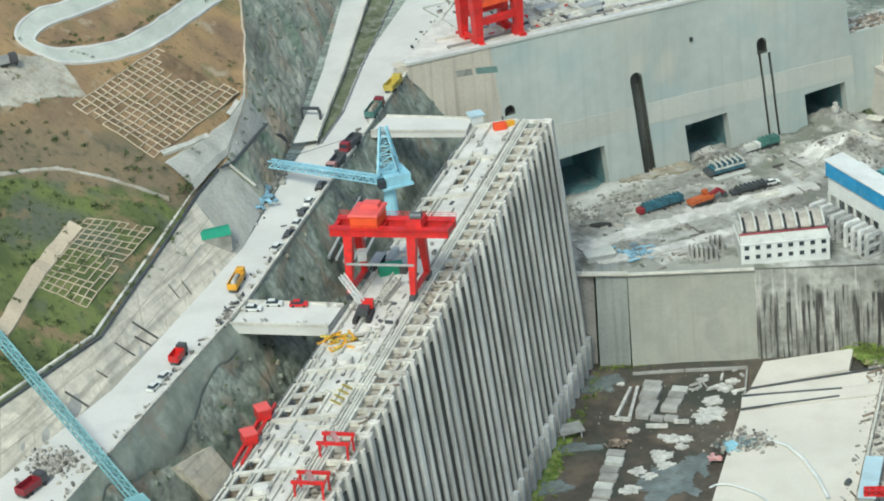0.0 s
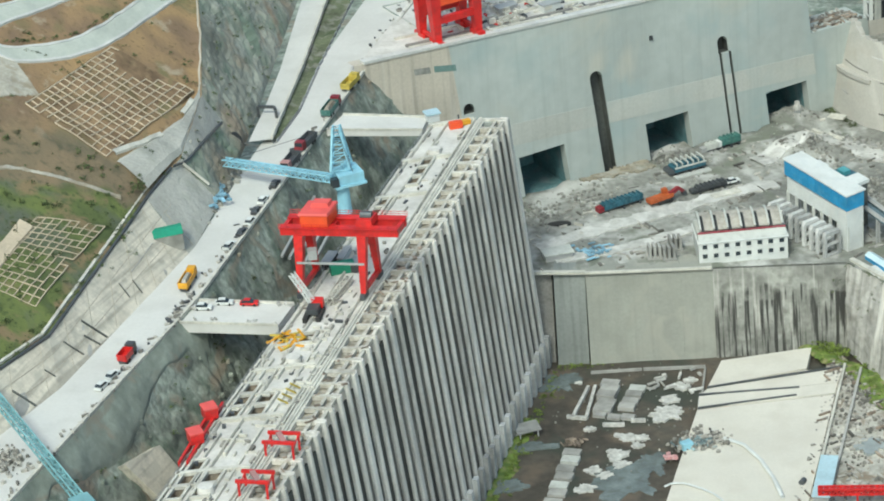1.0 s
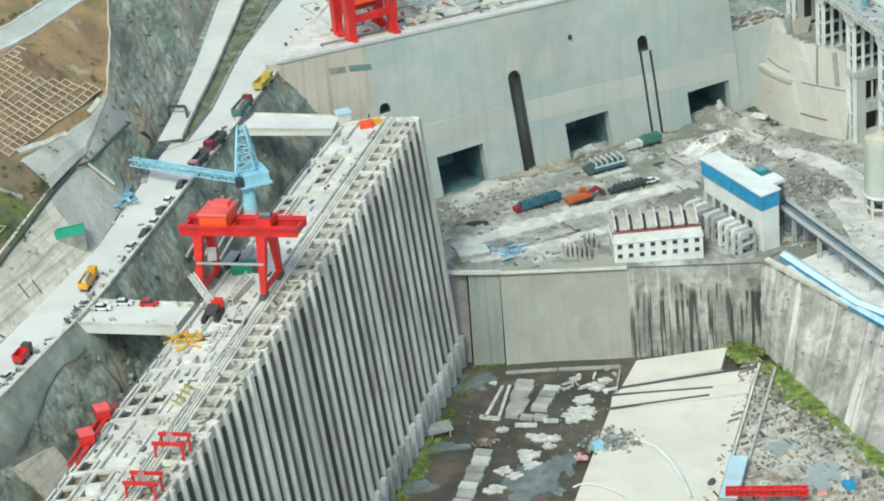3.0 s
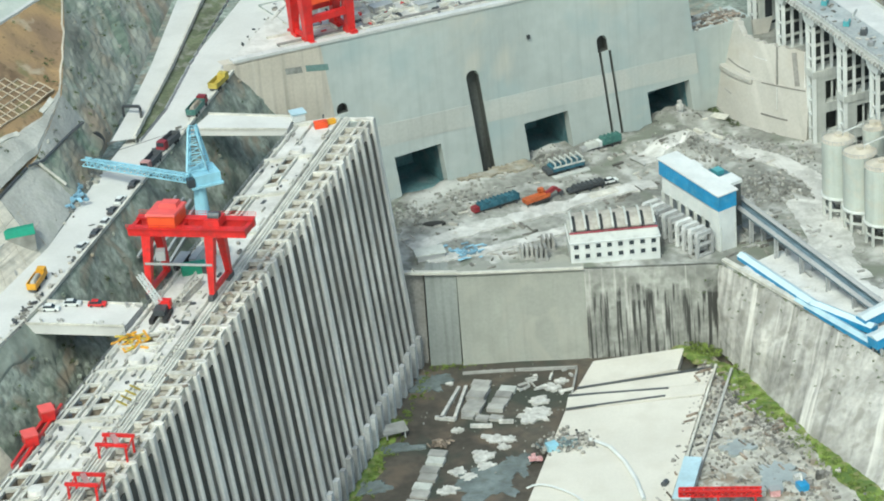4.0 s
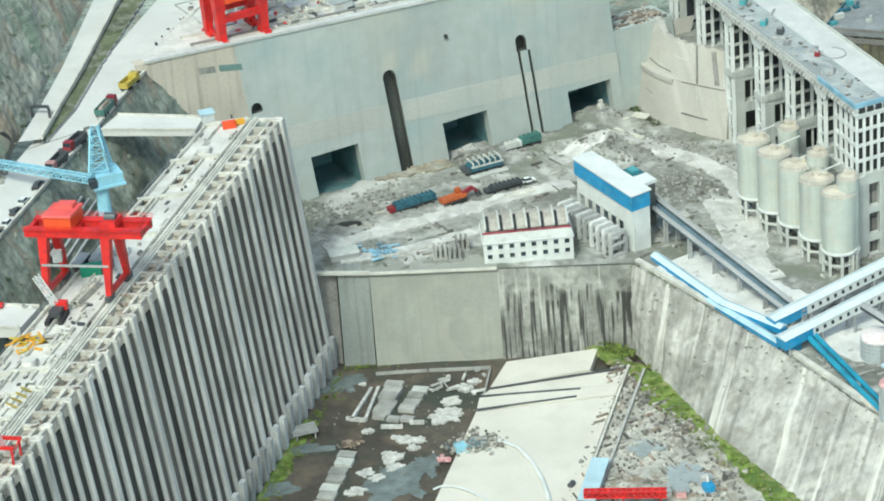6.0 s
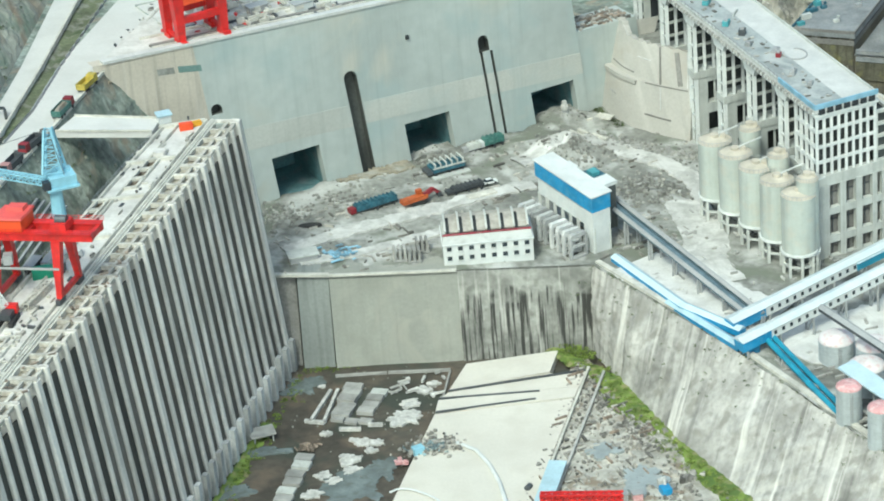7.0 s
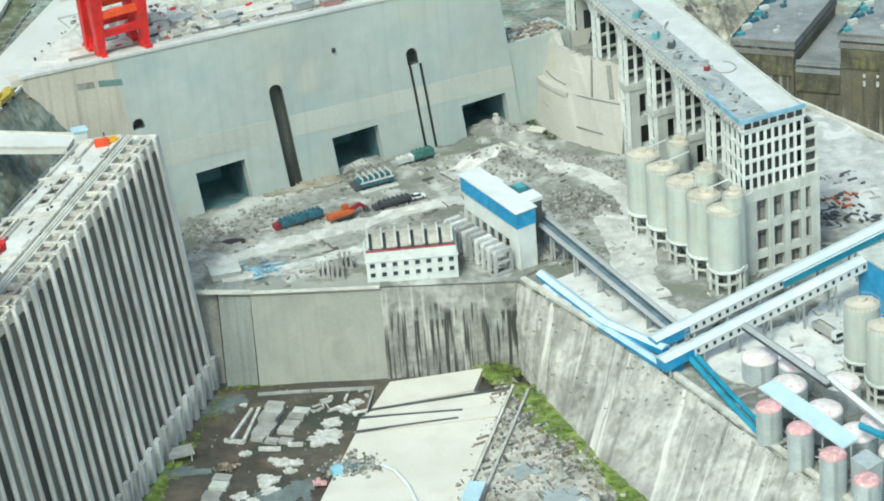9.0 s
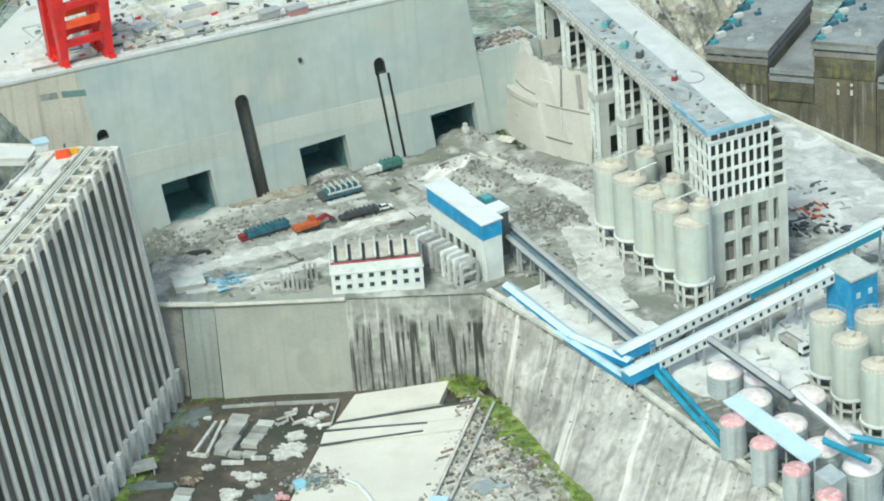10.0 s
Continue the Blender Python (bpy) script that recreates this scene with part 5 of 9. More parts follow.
for x, y in spots[1:]:
    copy_thing(s1, pose(x, y, -3.0 - 0.3 * (731 - y) / 9))
s2 = silo("pale grey silo on a ring of legs", 4.7, 0, 6.0, 21.5, M_SILO, "pale silos by the galleries")
s2.matrix_basis = pose(212.0, 645.0, -7.0)
for x, y in ((215.6, 632.6), (220.4, 618.6), (223.4, 643.6), (228.0, 631.0), (233.0, 617.5)):
    copy_thing(s2, pose(x, y, -7.2))

s3 = silo("narrow grey-green silo beside the trestle", 3.1, 0, 6.0, 28.5, M_SILO, "narrow silos beside the trestle")
s3.matrix_basis = pose(175.4, 731.0, -4.0)
for x, y in ((180.6, 711.6), (186.1, 695.0)):
    copy_thing(s3, pose(x, y, -4.0))
for k, (x, y) in enumerate(spots):
    m = Mesh()
    z = -3.0 - 0.3 * k + 26.4
    m.beam((x + 1.0, y, z), (x + 8.0, y + 3.2, z + 0.9), 0.32, 0.32)
    m.beam((x + 1.0, y, z), (x + 1.0, y, z - 1.2), 0.7, 0.7)
    solid("silo_duct", m, M_WHITE, "white feed duct reaching over a cement silo", "duct", group="ducts over the silos")

# the tall frame building and its trestle
TO, TL, TW = Vector((190.0, 701.7, 0)), Vector((-0.2974, 0.9547, 0)), Vector((0.925, 0.38, 0))
tower = thing("trestle_building", "long concrete trestle hall with open frames and flat roof", "building")


def tw(l, w, z):
    return TO + TL * l + TW * w + Vector((0, 0, z))


ROOF, MID, FOOT, WID, LEN = 42.0, 21.0, -5.5, 18.8, 125.0
m = Mesh()
ring = lambda l0, l1, w0, w1, z: [tuple(tw(l, w, z)) for l, w in ((l0, w0), (l1, w0), (l1, w1), (l0, w1))]
m.hexa(ring(-0.6, LEN, -0.8, WID + 0.8, ROOF - 1.1), ring(-0.6, LEN, -0.8, WID + 0.8, ROOF))
part("roof_slab", m, M_TROOF, tower, "pale dusty roof deck")
m = Mesh()
m.hexa(ring(0, LEN, 0.5, 9.5, ROOF), ring(0, LEN, 0.5, 9.5, ROOF + 0.12))
part("roof_track", m, M_RTRACK, tower, "grey track along the roof")
for w in (-0.6, WID + 0.6):
    m = Mesh()
    m.beam(tw(0, w, ROOF + 0.35), tw(LEN, w, ROOF + 0.35), 0.35, 0.7)
    part("parapet", m, M_FRAME, tower)
m = Mesh()
m.beam(tw(-0.4, -0.8, ROOF + 0.7), tw(-0.4, WID + 0.8, ROOF + 0.7), 0.5, 1.4)
m.beam(tw(-0.4, -0.7, ROOF + 0.7), tw(22, -0.7, ROOF + 0.7), 0.5, 1.4)
part("end_parapet", m, M_BLUE2, tower, "light blue sheet parapet")
# lower block
# Core's darker grey paints the shade seen through the lower openings.
m = Mesh()
m.hexa(ring(1.2, 15, 1.2, WID + 3, FOOT), ring(1.2, 15, 1.2, WID + 3, MID - 1))
part("core", m, M_PITC, tower)
for w0, w1 in ((-0.95, 3.4), (6.9, 8.8), (12.1, 14.1), (17.5, 19.0), (20.7, 23.6)):
    m = Mesh()
    m.hexa(ring(-0.9, 0.9, w0, w1, FOOT), ring(-0.9, 0.9, w0, w1, MID - 2.6))
    part("lower_column", m, M_FRAME, tower)
for z, h in ((FOOT + 0.6, 1.6), (1.2, 2.2), (10.0, 2.2), (MID - 1.2, 3.4)):
    m = Mesh()
    m.beam(tw(0.05, -0.98, z), tw(0.05, 23.7, z), 1.6, h)
    m.beam(tw(0.9, -0.05, z), tw(16, -0.05, z), 1.5, h)
    part("lower_beam", m, M_FRAME, tower)
for w in (5.15, 10.45, 15.8):
    for z in (-2.0, 5.6, 14.0):
        m = Mesh()
        m.beam(tw(0.95, w, z - 3.0), tw(0.95, w, z + 3.0), 0.25, 0.3)
        m.beam(tw(0.95, w - 1.8, z + 1.0), tw(0.95, w + 1.8, z + 1.0), 0.25, 0.25)
        part("window_bar", m, M_STEEL, tower)
for l in (8.0, 16.0):
    m = Mesh()
    m.beam(tw(l, 0, FOOT), tw(l, 0, MID), 1.9, 1.9)
    part("lower_column", m, M_FRAME, tower)
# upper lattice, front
# Added block whose dark colour is the shade behind the lattice.
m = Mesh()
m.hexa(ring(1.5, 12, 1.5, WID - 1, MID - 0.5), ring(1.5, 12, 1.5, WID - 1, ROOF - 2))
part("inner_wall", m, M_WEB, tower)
for k in range(9):
    m = Mesh()
    w = WID * k / 8
    m.beam(tw(0, w, MID), tw(0, w, ROOF - 1.6), 0.8, 0.8)
    part("mullion", m, M_WHITE, tower)
for k in range(1, 5):
    z = MID + (ROOF - 2.4 - MID) * k / 4
    m = Mesh()
    m.beam(tw(-0.05, -0.4, z), tw(-0.05, WID + 0.4, z), 0.7, 0.85 if k < 4 else 1.9)
    part("transom", m, M_WHITE, tower)
m = Mesh()
m.beam(tw(-0.3, -0.8, ROOF - 2.2), tw(-0.3, WID + 0.8, ROOF - 2.2), 0.9, 0.6)
part("eave_beam", m, M_WHITE, tower)
# Near-black blocks paint the shade in the vent holes.
for k in range(7):
    m = Mesh()
    w = WID * (k + 0.5) / 7
    m.box(*tw(-0.62, w, ROOF - 1.55), 1.9, 0.5, 1.5, math.atan2(TW.y, TW.x))
    part("vent", m, M_DARK, tower)
# Core coloured dark for the shade inside the stair annex.
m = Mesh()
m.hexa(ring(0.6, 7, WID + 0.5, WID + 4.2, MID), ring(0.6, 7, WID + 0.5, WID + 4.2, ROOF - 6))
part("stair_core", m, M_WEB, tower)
for w in (WID + 0.55, WID + 4.3):
    for l in (0.0, 6.8):
        part("stair_column", Mesh().beam(tw(l, w, MID), tw(l, w, ROOF - 5.4), 0.7, 0.7), M_FRAME, tower)
for k in range(5):
    z = MID + 0.4 + (ROOF - 6 - MID) * k / 4
    m = Mesh()
    m.beam(tw(-0.1, WID + 0.3, z), tw(-0.1, WID + 4.7, z), 0.9, 0.9)
    m.beam(tw(0, WID + 4.4, z), tw(7, WID + 4.4, z), 0.8, 0.9)
    part("stair_landing", m, M_FRAME, tower)
for k in range(1, 5):
    part("side_post", Mesh().beam(tw(3.2 * k, 0, MID), tw(3.2 * k, 0, ROOF - 1.7), 0.9, 0.9), M_WHITE, tower)
for k in range(1, 5):
    z = MID + (ROOF - 2.4 - MID) * k / 4
    part("side_rail", Mesh().beam(tw(0.5, -0.03, z), tw(12.8, -0.03, z), 0.7, 1.0), M_WHITE, tower)
# trestle bents: open frames across the hall, one behind the other, on piers with deep openings
for i in range(1, 7):
    l = 20.6 * i - 1.7
    zf = FOOT if i < 5 else 22.0
    bent = part("bent", Mesh().beam(tw(l, 0.0, ROOF - 2.9), tw(l, WID, ROOF - 2.9), 1.4, 2.0), M_FRAME, tower)
    for o, w in ((0.0, 0.0), (3.8, 0.0), (0.0, WID), (3.8, WID)):
        part("column", Mesh().beam(tw(l + o, w, zf), tw(l + o, w, ROOF - 1.7), 1.2, 1.2), M_WHITE, bent)
    for w in (0.0, WID):
        c = [tw(l + a, w + b, ROOF - 4.6) for a, b in ((-0.9, -0.7), (4.7, -0.7), (4.7, 0.7), (-0.9, 0.7))]
        d = [tw(l + a, w + b, ROOF - 1.65) for a, b in ((-2.6, -0.85), (6.4, -0.85), (6.4, 0.85), (-2.6, 0.85))]
        part("column_head", Mesh().hexa(c, d), M_WHITE, bent)
    for z in np.arange(zf + 4, ROOF - 6, 4.6):
        part("rung", Mesh().beam(tw(l + 0.5, 0, z), tw(l + 3.3, 0, z), 0.5, 0.6), M_WHITE, bent)
    for k in range(1, 6):
        part("post", Mesh().beam(tw(l, WID * k / 6, 22.4), tw(l, WID * k / 6, ROOF - 3.6), 1.0, 0.9), M_WHITE, bent)
    for z in (26.6, 30.9, 35.2):
        part("rail", Mesh().beam(tw(l + 0.1, 0.5, z), tw(l + 0.1, WID - 0.5, z), 0.6, 0.8), M_FRAME, bent)
    part("ledge", Mesh().hexa(ring(l - 0.8, l + 4.6, -0.75, WID + 0.75, 20.4), ring(l - 0.8, l + 4.6, -0.75, WID + 0.75, 22.6)), M_FRAME, bent)
    # Added wall closes the view; its dark colour stands for interior shade.
    part("back_wall", Mesh().hexa(ring(l + 5.0, l + 5.5, 0.8, WID - 0.8, zf), ring(l + 5.0, l + 5.5, 0.8, WID - 0.8, ROOF - 2.2)), M_WEB, bent, "added dark wall standing for the trestle's inner shade")
    if zf < 0:
        for w0, w1 in ((0.62, 3.8), (9.2, 11.0), (16.0, 18.2)):
            part("pier", Mesh().hexa(ring(l - 0.5, l + 3.2, w0, w1, FOOT), ring(l - 0.5, l + 3.2, w0, w1, 20.4)), M_FRAME, bent)
        for z0, z1 in ((-1.5, 1.2), (8.2, 11.4), (18.6, 20.4)):
            for w0, w1 in ((3.8, 9.2), (11.0, 16.0)):
                part("spandrel", Mesh().hexa(ring(l - 0.45, l + 2.6, w0, w1, z0), ring(l - 0.45, l + 2.6, w0, w1, z1)), M_FRAME, bent)
        for w in (6.5, 13.5):
            part("mullion", Mesh().beam(tw(l + 0.4, w, 11.4), tw(l + 0.4, w, 18.6), 0.6, 0.6), M_FRAME, bent)
# corbels and rail posts along the eave
corbel = Mesh().box(0, 0, 0, 0.7, 0.7, 1.1, math.atan2(TL.y, TL.x)).data("corbel")
for k in range(62):
    part("corbel", corbel, M_BLOCK, tower).location = tw(1.0 + 2.0 * k, -1.25, ROOF - 1.5)
m = Mesh()
for k in range(42):
    m.beam(tw(23 + 2.4 * k, -0.7, ROOF + 0.6), tw(23 + 2.4 * k, -0.7, ROOF + 1.7), 0.16)
m.beam(tw(23, -0.7, ROOF + 1.7), tw(122, -0.7, ROOF + 1.7), 0.14)
part("railing", m, M_GREY, tower)
# solid end wall of the trestle above the abutment; near-black blocks paint its openings' shade
m = Mesh()
m.hexa(ring(120.5, 121.6, 1.0, WID, 15.0), ring(120.5, 121.6, 1.0, WID, 35.0))
part("end_wall", m, M_FRAME, tower, "grey concrete end wall")
for w, z, hw, hh in ((4.4, 28.5, 1.3, 3.0), (9.6, 28.5, 1.3, 3.0), (6.0, 23.5, 2.4, 0.5)):
    m = Mesh()
    m.hexa(ring(120.44, 120.6, w - hw, w + hw, z - hh), ring(120.44, 120.6, w - hw, w + hw, z + hh))
    part("opening", m, M_DARK, tower)
m = Mesh()
m.beam(tw(0, -0.9, ROOF - 1.5), tw(LEN, -0.9, ROOF - 1.5), 0.6, 0.9)
part("side_girder", m, M_WHITE, tower)
# white two-storey workshop
shop = thing("workshop", "white two-storey workshop with arched roof ribs", "building")
shop.matrix_basis = pose(84.9, 708.6, 0.2, 0, 0, 1.0)
L, D, H = 25.5, 13.0, 6.3
m = Mesh()
m.box(L / 2, D / 2, -2.5, L, D, H + 2.5)
part("wall", m, M_WHITE, shop)
for row in range(2):
    for k in range(8):
        m = Mesh()
        m.box(1.7 + k * 3.15, -0.02, 1.7 + 2.9 * row, 1.35, 0.16, 1.25)
        w = part("window", m, M_GLASS, shop)
        m = Mesh()
        m.box(1.7 + k * 3.15, -0.14, 1.45 + 2.9 * row, 1.7, 0.3, 0.2)
        part("sill", m, M_WHITE, w)
for k in range(3):
    m = Mesh()
    m.box(L + 0.02, 2.5 + k * 4, 2.0, 0.16, 1.4, 1.4)
    part("window", m, M_GLASS, shop)
m = Mesh()
m.hexa([(-0.3, -0.35, H), (L + 0.3, -0.35, H), (L + 0.3, D + 0.3, H), (-0.3, D + 0.3, H)], [(-0.3, -0.35, H + 0.3), (L + 0.3, -0.35, H + 0.3), (L + 0.3, D + 0.3, H + 0.3), (-0.3, D + 0.3, H + 0.3)])
part("cornice", m, M_WHITE, shop)
RZ = H + 1.7
m = Mesh()
m.hexa([(0, 0, H + 0.3), (L, 0, H + 0.3), (L, D, H + 0.3), (0, D, H + 0.3)], [(0.2, 3.0, RZ), (L - 0.2, 3.0, RZ), (L - 0.2, D - 0.4, RZ), (0.2, D - 0.4, RZ)])
part("roof_apron", m, M_FRAME, shop)
m = Mesh()
m.box(L / 2, 3.0, RZ, L - 0.2, 0.5, 0.45)
part("eave", m, M_EAVE, shop, "thin dark red strip under the arched roof")
arch = [(y, RZ + 0.2 + 3.1 * math.sin(math.pi * (0.10 + 0.72 * i / 10))) for i, y in enumerate(np.linspace(3.1, D + 0.4, 11))]
for k in range(7):
    m = Mesh()
    x = 1.0 + k * (L - 2.0) / 6
    for (a, b), (c, d) in zip(arch, arch[1:]):
        m.beam((x, a, b), (x, c, d), 0.55, 0.9)
    part("roof_rib", m, M_FRAME, shop)
for k in range(6):
    x0 = 1.0 + k * (L - 2.0) / 6
    m = Mesh()
    m.sheet([[(x, y, z - 0.1) for x in (x0 + 1.2, x0 + (L - 2.0) / 6)] for y, z in arch])
    m.sheet([[(x, y, z - 0.1) for x in (x0 + 0.2, x0 + 1.2)] for y, z in arch[5:]])
    m.sheet([[(x, y, z - 0.35) for x in (x0 + 1.2, x0 + (L - 2.0) / 6)] for y, z in arch])
    part("roof_panel", m, M_ROOFT, shop)
    # Near-black sheet beside each rib paints the shadow there.
    m = Mesh()
    m.sheet([[(x, y, z - 0.5) for x in (x0 + 0.2, x0 + 1.3)] for y, z in arch])
    part("roof_gap", m, M_DARK, shop, "near-black sheet painting the shade in a roof gap")

# blue conveyor hall on white legs
hall = thing("conveyor_hall", "long blue-walled hall with white roof on frames", "building")
ha, hb = Vector((113.4, 733.6, 0)), Vector((127.6, 710.9, 0))
hd = (hb - ha).normalized()
hn = Vector((-hd.y, hd.x, 0))
HP = lambda l, w, z: ha + hd * l + hn * w + Vector((0, 0, z))
hl = (hb - ha).length
slant = lambda l: -2.6 * l / hl
q = lambda l0, l1, w0, w1, z0, z1: ([tuple(HP(l, w, z0 + slant(l))) for l, w in ((l0, w0), (l1, w0), (l1, w1), (l0, w1))], [tuple(HP(l, w, z1 + slant(l))) for l, w in ((l0, w0), (l1, w0), (l1, w1), (l0, w1))])
m = Mesh()
m.hexa(*q(0, hl, 0, 6.6, 14.2, 19.0))
part("wall", m, M_BLUE, hall, "blue sheet walls")
m = Mesh()
m.hexa(*q(-0.4, hl + 0.4, -0.4, 7.0, 19.0, 19.4))
part("roof", m, M_WHITE, hall, "white sheet roof")
for l0, l1, w1 in ((0.66, 0.84, 12.5), (0.20, 0.36, 8.6)):
    m = Mesh()
    m.hexa(*q(hl * l0, hl * l1, 6.9, w1, 17.6, 18.6))
    part("annex_roof", m, M_WHITE, hall, "white sheet roof")
    m = Mesh()
    # Solid dark block in place of the shaded space below the roof.
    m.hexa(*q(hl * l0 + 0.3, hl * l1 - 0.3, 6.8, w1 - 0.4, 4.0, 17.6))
    part("annex", m, M_WEB, hall, "dark block standing for the shade under the annex roof")
m = Mesh()
m.hexa(*q(hl * 0.40, hl * 0.64, 7.1, 13.5, 6.0, 17.3))
part("pump_bay", m, M_TEAL2, hall, "teal plant bay between the annexes")
m = Mesh()
m.hexa(*q(hl * 0.46, hl * 0.56, 9.4, 12.0, 17.3, 18.4))
part("hopper", m, M_TEAL, hall)
for k in range(9):
    l = hl * k / 8
    m = Mesh()
    m.beam(HP(l, 0.06, 14.4 + slant(l)), HP(l, 0.06, 18.9 + slant(l)), 0.25, 0.25)
    part("wall_rib", m, M_BLUE, hall)
m = Mesh()
m.hexa(*q(0.3, hl - 0.3, 0.6, 6.2, 8.6, 14.2))
part("skirt", m, M_WHITE, hall)
for k in range(8):
    l = 0.5 + (hl - 1) * k / 7
    for w in (0.7, 6.0):
        m = Mesh()
        m.beam(HP(l, w, -3), HP(l, w, 9 + slant(l)), 0.9)
        part("leg", m, M_FRAME, hall)
m = Mesh()
m.hexa([tuple(HP(l, w, -3)) for l, w in ((hl - 4.5, 0.2), (hl - 0.1, 0.2), (hl - 0.1, 6.4), (hl - 4.5, 6.4))], [tuple(HP(l, w, 11.6)) for l, w in ((hl - 4.5, 0.2), (hl - 0.1, 0.2), (hl - 0.1, 6.4), (hl - 4.5, 6.4))])
part("end_wall", m, M_WHITE, hall)
# concrete frames stacked in a row along the hall
fr = thing("precast_portal", "grey precast concrete box frame standing on edge", "precast frame", "row of precast frames")
m = Mesh()
for x in (-2.6, 2.6):
    m.box(x, 0, 0, 0.8, 1.15, 6.6)
m.hexa([(-3.05, -0.65, 6.6), (3.05, -0.65, 6.6), (3.05, 0.65, 6.6), (-3.05, 0.65, 6.6)], [(-2.4, -0.65, 7.7), (2.4, -0.65, 7.7), (2.4, 0.65, 7.7), (-2.4, 0.65, 7.7)])
m.box(0, 0, 3.4, 4.4, 1.2, 0.5)
m.box(0, 0, 0, 4.3, 1.3, 0.6)
part("frame", m, M_FOOT, fr)
ang = math.degrees(math.atan2(hn.y, hn.x))
for k in range(9):
    p = HP(1.5 + 3.0 * k, -4.6, 0)
    mm = pose(p.x, p.y, plat(p.x, p.y) + 0.2, 0, 0, ang + (k * 37 % 7) - 3)
    if k == 0:
        fr.matrix_basis = mm
    else:
        copy_thing(fr, mm)


# galleries and belts
def gallery(label, a, b, w, h, roof_mat, side_mat, legs=True, windows=False, z0=None):
    th = thing("conveyor_gallery", label, "conveyor")
    a, b = Vector(a), Vector(b)
    d = (b - a).normalized()
    s = d.cross(Vector((0, 0, 1))).normalized()
    u = s.cross(d)
    m = Mesh()
    m.hexa([a - s * w / 2, b - s * w / 2, b + s * w / 2, a + s * w / 2], [a - s * w / 2 + u * h, b - s * w / 2 + u * h, b + s * w / 2 + u * h, a + s * w / 2 + u * h])
    part("side", m, side_mat, th)
    m = Mesh()
    e = w / 2 + 0.3
    m.hexa([a - s * e + u * h, b - s * e + u * h, b + s * e + u * h, a + s * e + u * h], [a - s * 0.2 + u * (h + 0.7), b - s * 0.2 + u * (h + 0.7), b + s * 0.2 + u * (h + 0.7), a + s * 0.2 + u * (h + 0.7)])
    part("roof", m, roof_mat, th)
    n = (b - a).length
    if windows:
        k = int(n / 2.6)
        for i in range(k):
            p = a.lerp(b, (i + 0.5) / k)
            for sg in (1,):
                c = p + s * sg * (w / 2 + 0.02) + u * h * 0.5
                m = Mesh()
                m.beam(c - d * 0.45, c + d * 0.45, 0.12, 1.1)
                part("window", m, M_GLASS, th)
    if legs:
        k = max(2, int(n / 11))
        for i in range(k + 1):
            p = a.lerp(b, i / k)
            zf = plat(p.x, p.y) - 1
            if p.z - zf > 1.5:
                m = Mesh()
                for sg in (-1, 1):
                    m.beam(p + s * sg * w * 0.4, (p.x + s.x * sg * w * 0.5, p.y + s.y * sg * w * 0.5, zf), 0.5)
                m.beam(p + s * w * 0.4, (p.x - s.x * w * 0.5, p.y - s.y * w * 0.5, zf), 0.25)
                part("trestle", m, M_GREY, th)
    return th


gallery("white-roofed conveyor gallery with a row of small windows", (161.6, 650.2, -1.8), (219.4, 682.0, 5.5), 3.6, 2.9, M_GALL, M_WHITE, windows=True)
gallery("white-roofed conveyor gallery with teal shaded side", (160.6, 663.0, -2.6), (238.0, 706.8, 6.4), 3.6, 2.9, M_GALL, M_WHITE, windows=True)
gallery("blue foot piece of the conveyor gallery", (160.2, 649.4, -1.95), (168.5, 654.0, -0.9), 3.9, 2.95, M_GALL, M_BLUE, False)
gallery("blue foot piece of the conveyor gallery", (159.4, 662.3, -2.7), (169.0, 667.8, -1.7), 3.9, 2.95, M_GALL, M_BLUE, False)
gallery("blue side lining of the conveyor gallery", (196.5, 683.2, 1.6), (236.0, 705.6, 6.0), 3.9, 2.2, M_SKYROOF, M_CONV, False)
gallery("long blue conveyor gallery along the slope edge", (133.0, 706.5, -2.0), (148.5, 676.0, -3.0), 2.6, 2.0, M_CANOPY, M_BLUE)
gallery("long blue conveyor gallery along the slope edge", (148.5, 676.0, -3.0), (162.5, 659.5, -3.2), 2.6, 2.0, M_CANOPY, M_BLUE)
gallery("second blue gallery running beside the kerb", (145.0, 680.5, -3.6), (161.0, 653.0, -4.0), 2.2, 1.6, M_SKYROOF, M_BLUE)
gallery("thin bright blue conveyor tube", (166.2, 657.0, -1.0), (181.0, 618.0, -6.0), 1.1, 0.9, M_CONV, M_CONV)
gallery("thin bright blue conveyor tube", (168.2, 657.6, -1.0), (182.9, 619.6, -6.0), 0.9, 0.8, M_CONV, M_CONV)
for o in (0.3, 3.9):
    gallery("open dark belt conveyor running down the yard", (131.5 + o, 726.0 + o * 0.4, 7.5), (165.0 + o, 664.0 + o * 0.4, -1.0), 1.1, 0.8, M_GREY, M_BELT)
gallery("grey walkway deck between the two belts", (133.6, 726.8, 7.3), (167.1, 664.8, -1.2), 2.3, 0.2, M_BELT, M_STEEL, False)
gallery("grey covered belt above the tanks", (182.5, 652.0, 6.5), (199.0, 618.0, 6.5), 1.8, 1.2, M_GREY, M_STEEL, False)
gallery("pale tube conveyor above the tanks", (199.5, 620.0, 7.0), (209.5, 597.0, 6.0), 1.3, 1.1, M_WHITE, M_GREY, False)
gallery("blue tube conveyor above the tanks", (203.0, 598.0, 6.0), (212.0, 586.0, 6.5), 1.1, 1.0, M_CONV, M_CONV, False)
gallery("blue tube conveyor above the tanks", (208.5, 599.0, 6.0), (222.0, 591.0, 6.5), 1.1, 1.0, M_CONV, M_CONV, False)
box = thing("transfer_tower", "bright blue transfer tower with grey flat roof", "building")
